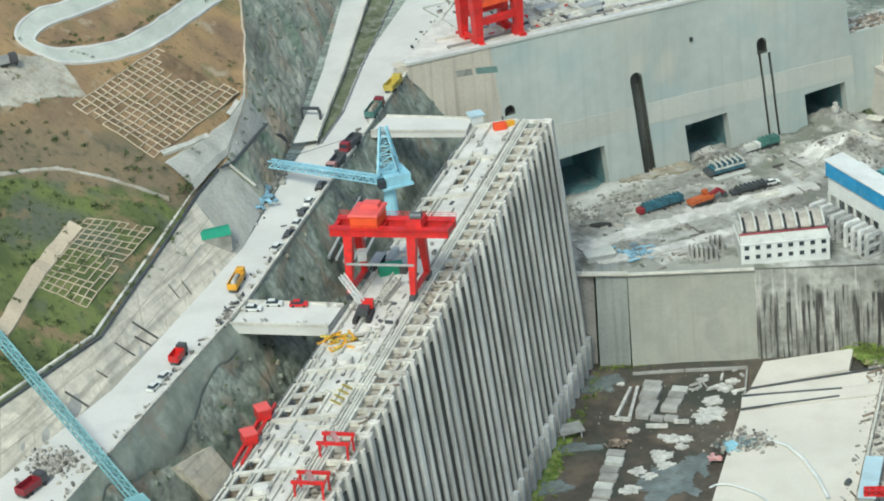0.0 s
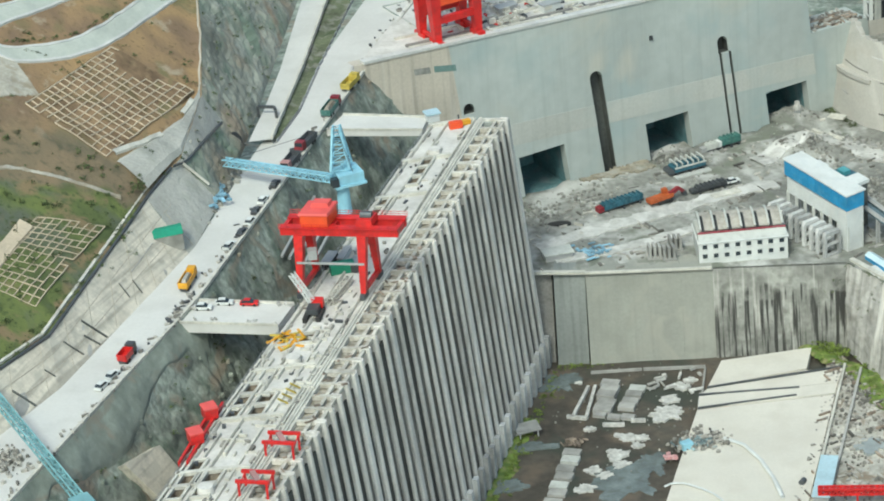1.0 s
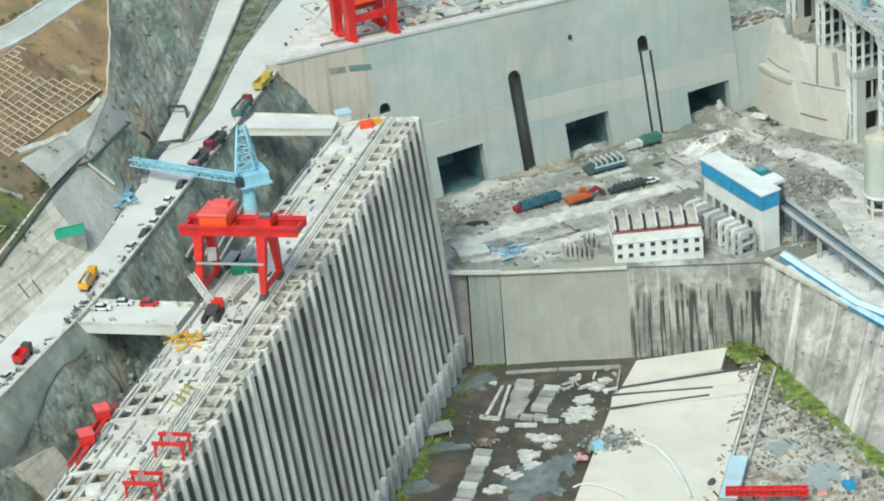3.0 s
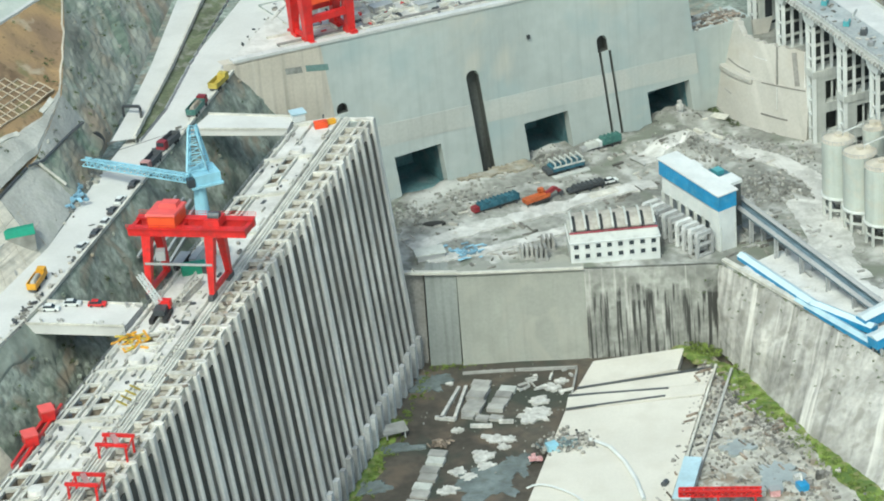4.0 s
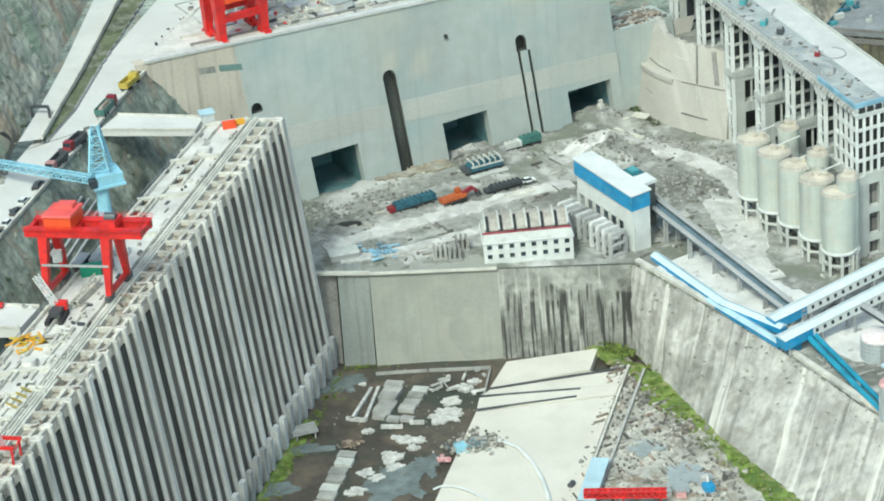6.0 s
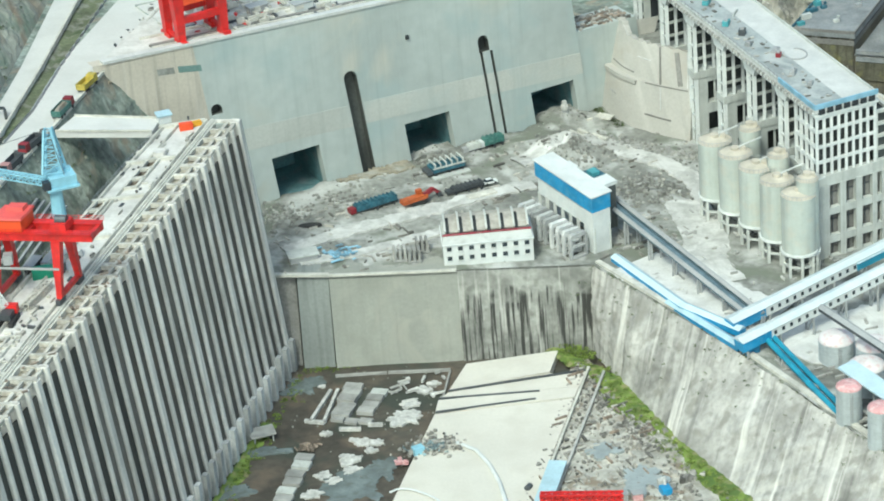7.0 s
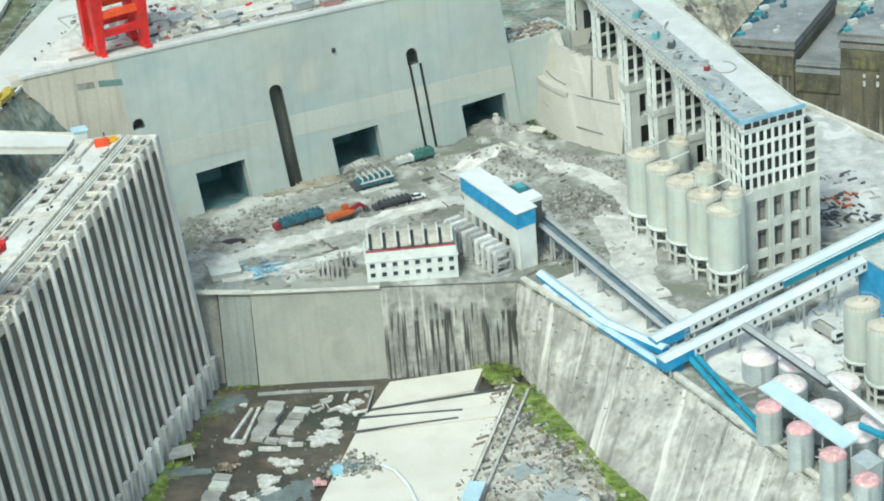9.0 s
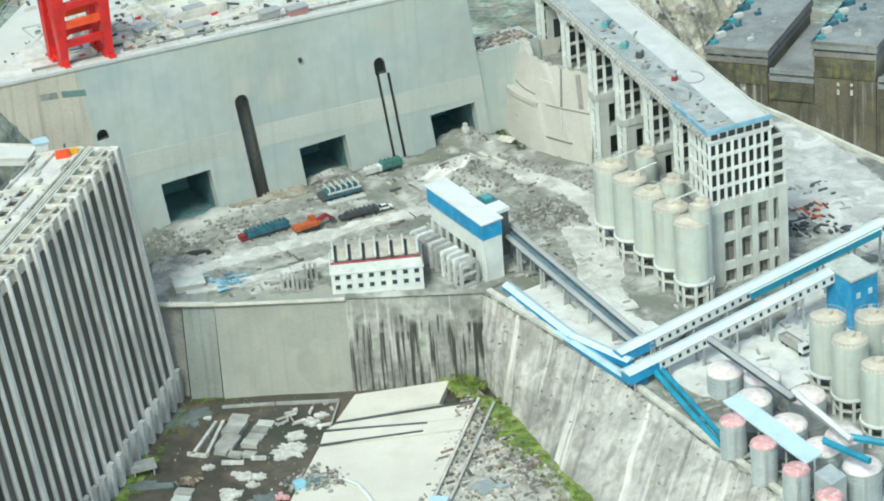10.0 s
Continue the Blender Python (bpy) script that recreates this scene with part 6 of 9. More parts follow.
BX = [(218.1, 683.7), (223.1, 673.5), (231.0, 678.4), (226.0, 688.6)]
m = Mesh()
m.prism(BX, -9.0, 8.6)
tw_wall = part("wall", m, M_BLUE, box)
m = Mesh()
cx, cy = sum(p[0] for p in BX) / 4, sum(p[1] for p in BX) / 4
m.prism([(cx + (x - cx) * 1.07, cy + (y - cy) * 1.07) for x, y in BX], 8.6, 9.2)
part("roof", m, M_FRAME, box)
for k, (u, z) in enumerate(((0.25, -2), (0.7, -2), (0.25, 3), (0.7, 3))):
    m = Mesh()
    p = lerp(BX[1], BX[2], u)
    m.box(p[0] + 0.1, p[1] - 0.12, z, 1.4, 0.2, 1.6, math.atan2(4.9, 7.9))
    part("window", m, M_SKYROOF, tw_wall)
box = thing("transfer_tower", "blue transfer house where the galleries meet", "building")
m = Mesh()
m.box(162.5, 654.0, -7.0, 4.5, 6.5, 5.0, 0.5)
part("wall", m, M_BLUE, box)
m = Mesh()
m.box(162.5, 654.0, -2.0, 5.0, 7.0, 0.4, 0.5)
part("roof", m, M_SKYROOF, box)


# low tanks with red domes
def storage_tank(label, r, h, mat_dome):
    tank = thing("storage_tank", label, "tank", "tanks with red domes")
    n = 9
    for i in range(n):
        m = Mesh()
        m.tube((0, 0, h * i / n), (0, 0, h * (i + 0.94) / n), r, n=28)
        m.tube((0, 0, h * (i + 0.94) / n), (0, 0, h * (i + 1) / n), r * 1.025, n=28)
        part("shell_ring", m, M_TANK, tank)
    m = Mesh()
    for i in range(5):
        a, b = i / 5 * math.pi / 2, (i + 1) / 5 * math.pi / 2
        m.tube((0, 0, h + 0.42 * r * math.sin(a)), (0, 0, h + 0.42 * r * math.sin(b)), r * 1.02 * math.cos(a), max(0.05, r * 1.02 * math.cos(b)), n=28, cap=False)
    part("dome", m, mat_dome, tank, "faded red dome", smooth=True)
    m = Mesh()
    m.beam((0.3, -r - 0.3, 0), (0.3, -r - 0.3, h), 0.12)
    m.beam((-0.3, -r - 0.3, 0), (-0.3, -r - 0.3, h), 0.12)
    for i in range(int(h / 0.8)):
        m.beam((-0.3, -r - 0.3, i * 0.8), (0.3, -r - 0.3, i * 0.8), 0.08)
    part("ladder", m, M_GREY, tank)
    return tank


ta = storage_tank("slim corrugated steel tank with faded red dome", 3.3, 14.2, M_PINK)
ta.matrix_basis = pose(183.4, 616.0, -10.5)
for x, y in ((189.3, 604.2), (195.1, 590.8), (201.0, 578.0)):
    copy_thing(ta, pose(x, y, -10.5))
tb = storage_tank("wide corrugated steel tank with dusty pink dome", 4.7, 10.5, M_DUSTY)
tb.matrix_basis = pose(190.6, 630.5, -9.5)
for x, y in ((197.2, 616.5), (203.4, 604.0), (209.6, 608.5), (185.4, 645.8), (194.4, 641.0), (204.0, 629.5), (211.5, 594.0)):
    copy_thing(tb, pose(x, y, -9.5))
th = thing("tank_canopy", "pale blue flat canopy over the tanks", "canopy")
CA = [(182.0, 624.1), (186.6, 627.4), (202.2, 595.4), (197.6, 591.5)]
m = Mesh()
m.prism(CA, 4.4, 4.9)
part("roof", m, M_CANOPY, th)
for i in range(7):
    p = lerp(lerp(CA[0], CA[1], 0.5), lerp(CA[3], CA[2], 0.5), i / 6)
    m = Mesh()
    m.beam((*p, -10), (*p, 4.4), 0.5)
    part("post", m, M_GREY, th)
m = Mesh()
m.prism([(199.2, 589.5), (203.6, 593.0), (206.5, 587.0), (202.2, 583.4)], -10, 3.2)
part("end_house", m, M_TANK, th, "grey corrugated end house")

# the older dam far beyond the yard
DF, DB = Vector((0.915, -0.403, 0)), Vector((0.46, 0.888, 0))
for k in range(4):
    o = Vector((211.0, 877.5, 0)) + DF * 36.5 * k
    up = 4.5 * min(k, 1)
    th = thing("dam_pier", "dark stained old dam pier with flat top", "dam pier", "old dam piers")
    quad = lambda f0, f1, b0, b1: [(o + DF * f + DB * b) for f, b in ((f0, b0), (f1, b0), (f1, b1), (f0, b1))]
    m = Mesh()
    m.prism([(p.x, p.y) for p in quad(0, 20.5, 0, 46)], -64, -9.6 + up)
    part("body", m, M_DAM, th)
    m = Mesh()
    m.prism([(p.x, p.y) for p in quad(-0.8, 21.3, -0.8, 47)], -9.6 + up, -8.0 + up)
    part("top_slab", m, M_DTOP, th)
    m = Mesh()
    m.prism([(p.x, p.y) for p in quad(-0.4, 20.9, -0.4, 46.5)], -12.4 + up, -10.6 + up)
    part("ledge", m, M_PITC, th)
    m = Mesh()
    p, q = o + DF * 0.3 - DB * 0.1, o + DF * 20.2 - DB * 0.1
    m.beam((p.x, p.y, -16.2 + up), (q.x, q.y, -16.2 + up), 0.5, 7.0)
    part("stained_face", m, M_MOSS, th)
    for f, z, h in ((8.0, -22.4, 1.1), (12.5, -22.2, 0.9), (8.0, -25.6, 1.8), (12.5, -25.4, 1.8)):
        p = o + DF * f - DB * 0.15
        part("painted_bar", Mesh().box(p.x, p.y, z + up, 0.8, 0.4, h, -0.467), M_FOAM, th, "worn white painted bar")
    for j in range(7):
        p = o + DF * 1.2 + DB * (4 + 6 * j)
        part("hoist_box", Mesh().box(p.x, p.y, -8.0 + up, 1.6, 2.4 + (j % 3), 1.2 + 0.5 * (j % 2), 0.46 + 1.57), (M_TEAL, M_FRAME, M_TEAL2)[j % 3], th)
    for (f0, b0), (f1, b1) in (((-0.6, -0.6), (21.1, -0.6)), ((-0.6, -0.6), (-0.6, 46)), ((21.1, -0.6), (21.1, 46))):
        m = Mesh()
        p, q = o + DF * f0 + DB * b0, o + DF * f1 + DB * b1
        m.beam((p.x, p.y, -7.5 + up), (q.x, q.y, -7.5 + up), 0.4, 1.0)
        part("parapet", m, M_TEAL2 if f0 == f1 == -0.6 else M_PITC, th)
    for i, (f, b) in enumerate(((4, 20), (12, 9), (15, 24), (7, 31))):
        m = Mesh()
        p = o + DF * f + DB * b
        m.box(p.x, p.y, -8.0 + up, 2.0, 1.5, 1.0, 0.46)
        m.box(p.x + 0.6, p.y, -6.4 + up, 0.8, 0.8, 0.7, 0.46)
        part("hoist_box", m, (M_TEAL2, M_FRAME, M_GREY, M_TEAL2)[i], th)
    if k:
        g = thing("dam_bay", "lower dark bay between old dam piers", "dam bay", "old dam bays")
        m = Mesh()
        quad2 = [(o + DF * f + DB * b) for f, b in ((-15.9, 0.6), (-0.1, 0.6), (-0.1, 46), (-15.9, 46))]
        m.prism([(p.x, p.y) for p in quad2], -64, -16.3)
        part("sill", m, M_DAM, g)
        m = Mesh()
        m.prism([(p.x, p.y) for p in quad2], -16.3, -16)
        part("top_slab", m, M_DTOP, g)
        m = Mesh()
        p, q = o + DF * -15.2 + DB * 0.4, o + DF * -0.2 + DB * 0.4
        for z in (-14.6, -17.2):
            m.beam((p.x, p.y, z), (q.x, q.y, z), 1.4, 1.5)
        part("walkway", m, M_DTOP, g)
        m = Mesh()
        p, q = o + DF * -15.2 + DB * 0.2, o + DF * -0.4 + DB * 0.2
        m.beam((p.x, p.y, -21.5), (q.x, q.y, -21.5), 0.5, 6.5)
        part("stained_face", m, M_MOSS, g)
m = Mesh()
rows = []
for i in range(61):
    rows.append([])
    for j in range(61):
        f, b = -60 + 60 * i / 60, -4 + 70 * j / 60
        p = Vector((211.0, 874.0, 0)) + DF * f + DB * b
        rows[-1].append((p.x, p.y, -30 + 0.75 * -f + 0.35 * b + 7 * rough(p.x, p.y, 0.09) + 6 * abs(rough(p.x + 0.4 * p.y, 0.3 * p.y, 0.22, 4)) + 1.5 * rough(p.x, p.y, 0.6, 2)))
m.sheet(rows)
solid("rock_bank", m, M_BANKR, "rocky bank between the trestle and the old dam", "rock bank", "structure")

# pale slab in the basin with open joints
slab = thing("apron_slab", "pale smooth concrete apron slab with open joints", "slab", kind="structure")
panels = [
    [(88.6, 694.7), (114.9, 697.9), (111.6, 686.2), (82.9, 680.4)],
    [(82.6, 679.7), (111.5, 685.4), (121.6, 685.0), (119.0, 677.0), (80.0, 676.2)],
    [(79.8, 675.6), (118.8, 676.4), (117.2, 671.0), (78.6, 669.0)],
    [(78.4, 668.4), (117.0, 670.4), (101.0, 616.0), (64.5, 622.0)],
    [(64.3, 621.4), (100.8, 615.4), (84.0, 556.0), (46.0, 562.0)],
]
for k, poly in enumerate(panels):
    m = Mesh()
    m.prism(poly[::-1], -28, -24.0 - 0.25 * (k % 2))
    part("panel", m, M_PSLAB, slab)
for (a, b) in (((78.7, 668.9), (106.5, 671.5)), ((80.0, 676.2), (107.9, 675.6)), ((82.7, 680.0), (121.8, 685.2))):
    m = Mesh()
    m.beam((*a, -23.9), (*b, -23.9), 0.5, 0.5)
    part("joint_timber", m, M_STEEL, slab, "dark timber strip along a joint")
for (a, b) in (((122.5, 686.0), (102.5, 618.0)), ((126.5, 683.0), (107.0, 618.0))):
    m = Mesh()
    m.beam((*a, -23.7), (*b, -23.7), 0.7, 0.7)
    part("kerb", m, M_BEAM if a[0] < 125 else M_BLOCK, slab)


# ---- scatter ----
def rocks(name, spots, label, material, category="rubble"):
    """Loose stones, one object: spots of x, y, z, size."""
    m = Mesh()
    for x, y, z, s in spots:
        n = 6
        r0 = [(x + s * random.uniform(0.35, 0.6) * math.cos(2 * math.pi * i / n + s), y + s * random.uniform(0.35, 0.6) * math.sin(2 * math.pi * i / n + s), z - 0.2 * s) for i in range(n)]
        r1 = [(x + s * random.uniform(0.2, 0.5) * math.cos(2 * math.pi * i / n + s), y + s * random.uniform(0.2, 0.5) * math.sin(2 * math.pi * i / n + s), z + s * random.uniform(0.25, 0.5)) for i in range(n)]
        m.add(r0 + r1, [tuple(range(n, 2 * n))] + [(i, (i + 1) % n, n + (i + 1) % n, n + i) for i in range(n)])
    return solid(name, m, material, label, category, "stuff")


def planks(name, spots, label, material, category="debris", low=1.0, high=5.0, turns=(0.3, 0.45, 1.9, 2.0), free=0.2, tall=0.8):
    """Loose boards, bars and blocks lying about, one object: spots of x, y, z."""
    m = Mesh()
    for x, y, z in spots:
        l, w, h = random.uniform(low, high), random.uniform(0.25, 0.9), random.uniform(0.15, tall)
        m.box(x, y, z, l, w, h, random.uniform(0, 3.1) if random.random() < free else random.choice(turns) + random.gauss(0, 0.04))
    return solid(name, m, material, label, category, "stuff")


def scrub(name, spots, label, material):
    """Low bushes of many small leaves, one object: spots of x, y, z, size."""
    m = Mesh()
    for x, y, z, s in spots:
        for _ in range(int(10 + 14 * s)):
            a, b, r = random.uniform(0, 6.28), random.uniform(0.0, 1.4), s * random.uniform(0.3, 1.0)
            c = Vector((x + r * math.cos(a) * math.cos(b), y + r * math.sin(a) * math.cos(b), z + 0.8 * r * math.sin(b)))
            u = Vector((random.uniform(-1, 1), random.uniform(-1, 1), random.uniform(-0.6, 0.6))).normalized() * 0.2 * s
            v = Vector((random.uniform(-1, 1), random.uniform(-1, 1), random.uniform(0, 1))).normalized() * 0.2 * s
            m.add([c - u, c + v, c + u, c - v], [(0, 1, 2, 3)])
    return solid(name, m, material, label, "scrub", "stuff")


def ribbon(pts, w, lift, height, steps=6, ragged=0.0):
    """A strip of even width along points x, y, draped on height(x, y)."""
    m = Mesh()
    dense = []
    for i in range(len(pts) - 1):
        p0, p1, p2, p3 = pts[max(i - 1, 0)], pts[i], pts[i + 1], pts[min(i + 2, len(pts) - 1)]
        for k in range(steps):
            t = k / steps
            dense.append(tuple(0.5 * (2 * b + (c - a) * t + (2 * a - 5 * b + 4 * c - d) * t * t + (3 * b - a - 3 * c + d) * t ** 3) for a, b, c, d in zip(p0, p1, p2, p3)))
    dense.append(pts[-1])
    ragged *= min(1.0, 5.0 / w)
    rows = []
    for i, p in enumerate(dense):
        a, b = dense[max(i - 1, 0)], dense[min(i + 1, len(dense) - 1)]
        d = Vector((b[0] - a[0], b[1] - a[1])).normalized()
        n = Vector((-d.y, d.x))
        rows.append([(p[0] + n.x * o * w / 2, p[1] + n.y * o * w / 2, height(p[0] + n.x * o * w / 2, p[1] + n.y * o * w / 2) + lift) for o in (-1 + ragged * (rough(i, 0, 0.21, 3) + 0.7 * rough(i, 0, 0.6, 5)), -0.4, 0.4, 1 + ragged * (rough(i, 0, 0.23, 8) + 0.7 * rough(i, 0, 0.6, 9)))])
    m.sheet(rows)
    m.sheet([[(*r[0][:2], r[0][2] - 0.7) for r in rows], [r[0] for r in rows]])
    m.sheet([[(*r[-1][:2], r[-1][2] - 0.7) for r in rows], [r[-1] for r in rows]])
    return m


# ---- hillside details ----
def hz_top(x, y):
    return hill(x, y) + 1.6 * rough(x, y, 0.035) + 0.5 * rough(x, y, 0.2)


solid("hill_road", ribbon([(-48, 738), (-56.8, 718.2), (-67.4, 696.2), (-75.6, 682.3), (-84.9, 672.3), (-94.8, 665.8), (-101.5, 667.5), (-99.2, 676.8), (-90.9, 688.2), (-82.9, 699.2), (-74, 712)], 4.2, 0.4, hz_top), M_HROAD, "pale hairpin road on the hillside", "road", "structure")
HR = [(-48, 738), (-56.8, 718.2), (-67.4, 696.2), (-75.6, 682.3), (-84.9, 672.3), (-94.8, 665.8), (-101.5, 667.5), (-99.2, 676.8), (-90.9, 688.2), (-82.9, 699.2), (-74, 712)]
for o in (-2.3, 2.3):
    pts = []
    for i, p in enumerate(HR):
        a, b = HR[max(i - 1, 0)], HR[min(i + 1, len(HR) - 1)]
        d = Vector((b[0] - a[0], b[1] - a[1])).normalized()
        pts.append((p[0] - d.y * o, p[1] + d.x * o))
    solid("hill_road_kerb", ribbon(pts, 0.6, 0.6, hz_top), M_TROOF, "white kerb edging the hillside road", "kerb", "structure")
solid("hill_yard", ribbon([(-90, 660.5), (-98, 655), (-106, 647), (-116, 640)], 13, 0.3, hz_top, 20, 0.35), M_HYARD, "pale gravel yard beside the hairpin", "yard", "structure")
solid("hill_path", ribbon([(-104, 556), (-100.7, 565.9), (-94.6, 587.8), (-87.3, 608.1)], 3.2, 0.5, hz_top), M_LATT, "pale concrete footpath between terraces", "path", "structure")
solid("hill_track", ribbon([(-112, 610), (-104.7, 615.8), (-97.4, 622.1), (-89.9, 626.4), (-80.9, 628.2), (-66.6, 630.4)], 0.9, 0.2, hz_top, 20, 0.8), M_HYARD, "narrow pale track across the hillside", "path", "structure")


def slope_net(name, a, b, c, d, nu, nv, w, label, skip=0.0, notch=None, lift=0.35):
    """Crossing concrete ribs over four corners of the hillside."""
    th = thing(name, label, "slope lattice")
    rng = random.Random(4)
    at = lambda u, v: lerp(lerp(a, b, u), lerp(d, c, u), v)
    lines = [("rib", [(i / nu, k / nv) for k in range(nv + 1)], lift) for i in range(nu + 1)]
    lines += [("cross_rib", [(i / nu, k / nv) for i in range(nu + 1)], lift - 0.05) for k in range(nv + 1)]
    for kind, knots, up in lines:
        m = Mesh()
        for (u0, v0), (u1, v1) in zip(knots, knots[1:]):
            if rng.random() < skip or (notch and notch((u0 + u1) / 2, (v0 + v1) / 2)):
                if m.v:
                    part(kind, m, M_LATT, th)
                    m = Mesh()
                continue
            p, q = at(u0, v0), at(u1, v1)
            m.beam((*p, hz_top(*p) + up), (*q, hz_top(*q) + up), w, w)
        if m.v:
            part(kind, m, M_LATT, th)
    return th


slope_net("slope_lattice", (-89.5, 650.0), (-70.2, 642.7), (-50.0, 682.0), (-70.1, 684.1), 11, 16, 0.26, "sand-coloured concrete rib lattice on brown earth", 0.04, lambda u, v: v > 0.78 + 0.5 * abs(u - 0.36) and u > 0.06)
m = Mesh()
ua, ub = along([(-68.4, 642.8), (-61.3, 654.9), (-52.6, 670.6), (-48.4, 684.9)], 24), along([(-60.4, 637.6), (-56.6, 647.0), (-52.8, 656.5), (-48.3, 680.0)], 24)
m.sheet([[(*lerp(p, q, k / 6), hz_top(*lerp(p, q, k / 6)) + 0.4 - (0.8 if k in (0, 6) else 0)) for p, q in zip(ua, ub)] for k in range(7)])
ms = Mesh()
la, lb = along([(-90.0, 650.2), (-70.3, 684.6)], 30), along([(-70.0, 642.2), (-49.6, 682.4)], 30)
ms.sheet([[(*lerp(p, q, k / 20), hz_top(*lerp(p, q, k / 20)) + 0.12) for p, q in zip(la, lb)] for k in range(21)])
solid("lattice_soil", ms, M_SOIL, "dark soil in the cells of the rib lattice", "soil", "structure", smooth=True)
solid("hill_shotcrete", m, M_SHOT, "smooth grey shotcrete band above the drain", "slope", "structure")
slope_net("slope_lattice", (-85.0, 612.0), (-70.0, 618.5), (-84.0, 582.0), (-97.0, 583.0), 8, 13, 0.24, "overgrown concrete rib lattice on the green slope", 0.05, None, 0.1)
placed(truck("dark truck parked on the hillside yard", M_DKCAR, M_GREY, 5.0, 2.0), -104.6, 654.0, hz_top(-104.6, 654.0) + 0.4, 20)
# pale edging between the lattice and the shotcrete
for k, pts in enumerate(([(-68.5, 644.8), (-63.0, 652.0), (-57.4, 659.9)], [(-52.6, 671.2), (-50.1, 678.1)])):
    solid("slope_edging", ribbon(pts, 1.1, 0.7, hz_top), M_BEAM, "pale concrete edging below the rib lattice", "kerb", "structure")
# drain along the top of the paving, and its pale edging
m = Mesh()
for a, b in zip(tp, tp[1:]):
    if a[1] < tp[57][1]:
        m.beam((a[0], a[1], a[2] + 0.3), (b[0], b[1], b[2] + 0.3), 0.6, 0.6)
for i in range(57, 69):
    a, b = lerp(bs[i], tp[i], drain_f(i)), lerp(bs[i + 1], tp[i + 1], drain_f(i + 1))
    m.beam((a[0] + 0.6, a[1], a[2] + 0.7), (b[0] + 0.6, b[1], b[2] + 0.7), 0.5, 0.6)
solid("drain_pipe", m, M_STEEL, "black pipe along the top of the paving", "pipe", "structure")
m = Mesh()
for a, b in zip(tp, tp[1:]):
    if a[1] < 640:
        m.beam((a[0] - 1.5, a[1] + 0.7, a[2] + 0.6), (b[0] - 1.5, b[1] + 0.7, b[2] + 0.5), 0.8, 0.6)
solid("slope_coping", m, M_BEAM, "broken pale coping above the paving", "coping", "structure")
# pale gutter down the end of the shotcrete
m = Mesh()
a, b = lerp(bs[59], tp[59], 0.95), lerp(bs[60], tp[60], 0.35)
m.beam((a[0] + 0.5, a[1], a[2] + 0.5), (b[0] + 0.5, b[1], b[2] + 0.5), 1.0, 0.6)
solid("slope_gutter", m, M_BEAM, "pale concrete gutter down the cut", "gutter", "structure")
# joints and troughs on the paving
for k in range(13):
    i = 14 + 3 * k
    m = Mesh()
    a, b = lerp(bs[i], tp[i], 0.03), lerp(bs[i], tp[i], 0.97)
    m.beam((a[0], a[1], a[2] + 0.05), (b[0], b[1], b[2] + 0.03), 0.14, 0.1)
    part("joint", m, M_JOINT, slope)
for f in (0.33, 0.66):
    m = Mesh()
    for i in range(12, 52):
        a, b = lerp(bs[i], tp[i], f), lerp(bs[i + 1], tp[i + 1], f)
        m.beam((a[0], a[1], a[2] + 0.04), (b[0], b[1], b[2] + 0.03), 0.14, 0.1)
    part("joint", m, M_JOINT, slope)
def paving(i, f, lift):
    k = int(i)
    a, b = lerp(bs[k], bs[k + 1], i - k), lerp(tp[k], tp[k + 1], i - k)
    p = lerp(a, b, f)
    return (p[0], p[1], p[2] + lift)


# dark drain troughs down the paving, and wet patches beside them
for i0, f0, i1, f1, w in ((33.8, 0.62, 36.6, 0.02, 0.45), (26.0, 0.54, 27.8, 0.02, 0.45), (33.8, 0.38, 35.6, 0.02, 0.35), (31.4, 0.64, 33.4, 0.12, 0.25), (39.0, 0.5, 40.2, 0.2, 0.16), (41.0, 0.36, 42.0, 0.1, 0.16), (29.0, 0.5, 29.8, 0.25, 0.16)):
    m = Mesh()
    m.beam(paving(i0, f0, 0.1), paving(i1, f1, 0.1), w, 0.4)
    part("drain_trough", m, M_LINING, slope, "dark drain trough")
m = Mesh()
m.beam(paving(45.8, 0.5, 0.05), paving(41.0, 0.46, 0.05), 0.22, 0.12)
part("joint", m, M_BLOCK, slope, "open grey joint")
for i, f, r in ((34.2, 0.08, 1.0), (33.9, 0.5, 0.5), (24.0, 0.1, 1.2), (26.7, 0.2, 1.9), (45.6, 0.05, 0.5), (22.0, 0.2, 0.6)):
    n = 14
    rim = [(i + r * (0.30 + 0.12 * noise.noise(Vector((2 * math.cos(t), 2 * math.sin(t), i)))) * math.cos(t), min(0.96, max(0.015, f + r * (0.10 + 0.05 * noise.noise(Vector((2 * math.cos(t), 2 * math.sin(t), 7 + i)))) * math.sin(t)))) for t in (6.283 * k / n for k in range(n))]
    m = Mesh()
    m.add([paving(i, f, 0.08)] + [paving(a, b, 0.06) for a, b in rim], [(0, 1 + k, 1 + (k + 1) % n) for k in range(n)])
    part("wet_patch", m, M_BLOCK, slope, "grey damp patch")
# ramp beside the main road, with its retaining wedge
m = Mesh()
ra = [(-37.4, 686.8), (-33.5, 708.0), (-29.3, 736.0), (-23.4, 789.6), (-15, 850)]
rb = [(-31.0, 687.3), (-27.5, 708.0), (-22.8, 736.0), (-15.6, 787.8), (-7, 848)]
m.sheet([[(*p, 60.2 + 0.01 * i) for i, p in enumerate(along(ra, 20))], [(*p, 60.2 + 0.01 * i) for i, p in enumerate(along(rb, 20))]])
m.sheet([[(*p, 60.2) for p in along(rb, 20)], [(*p, 57) for p in along(rb, 20)]])
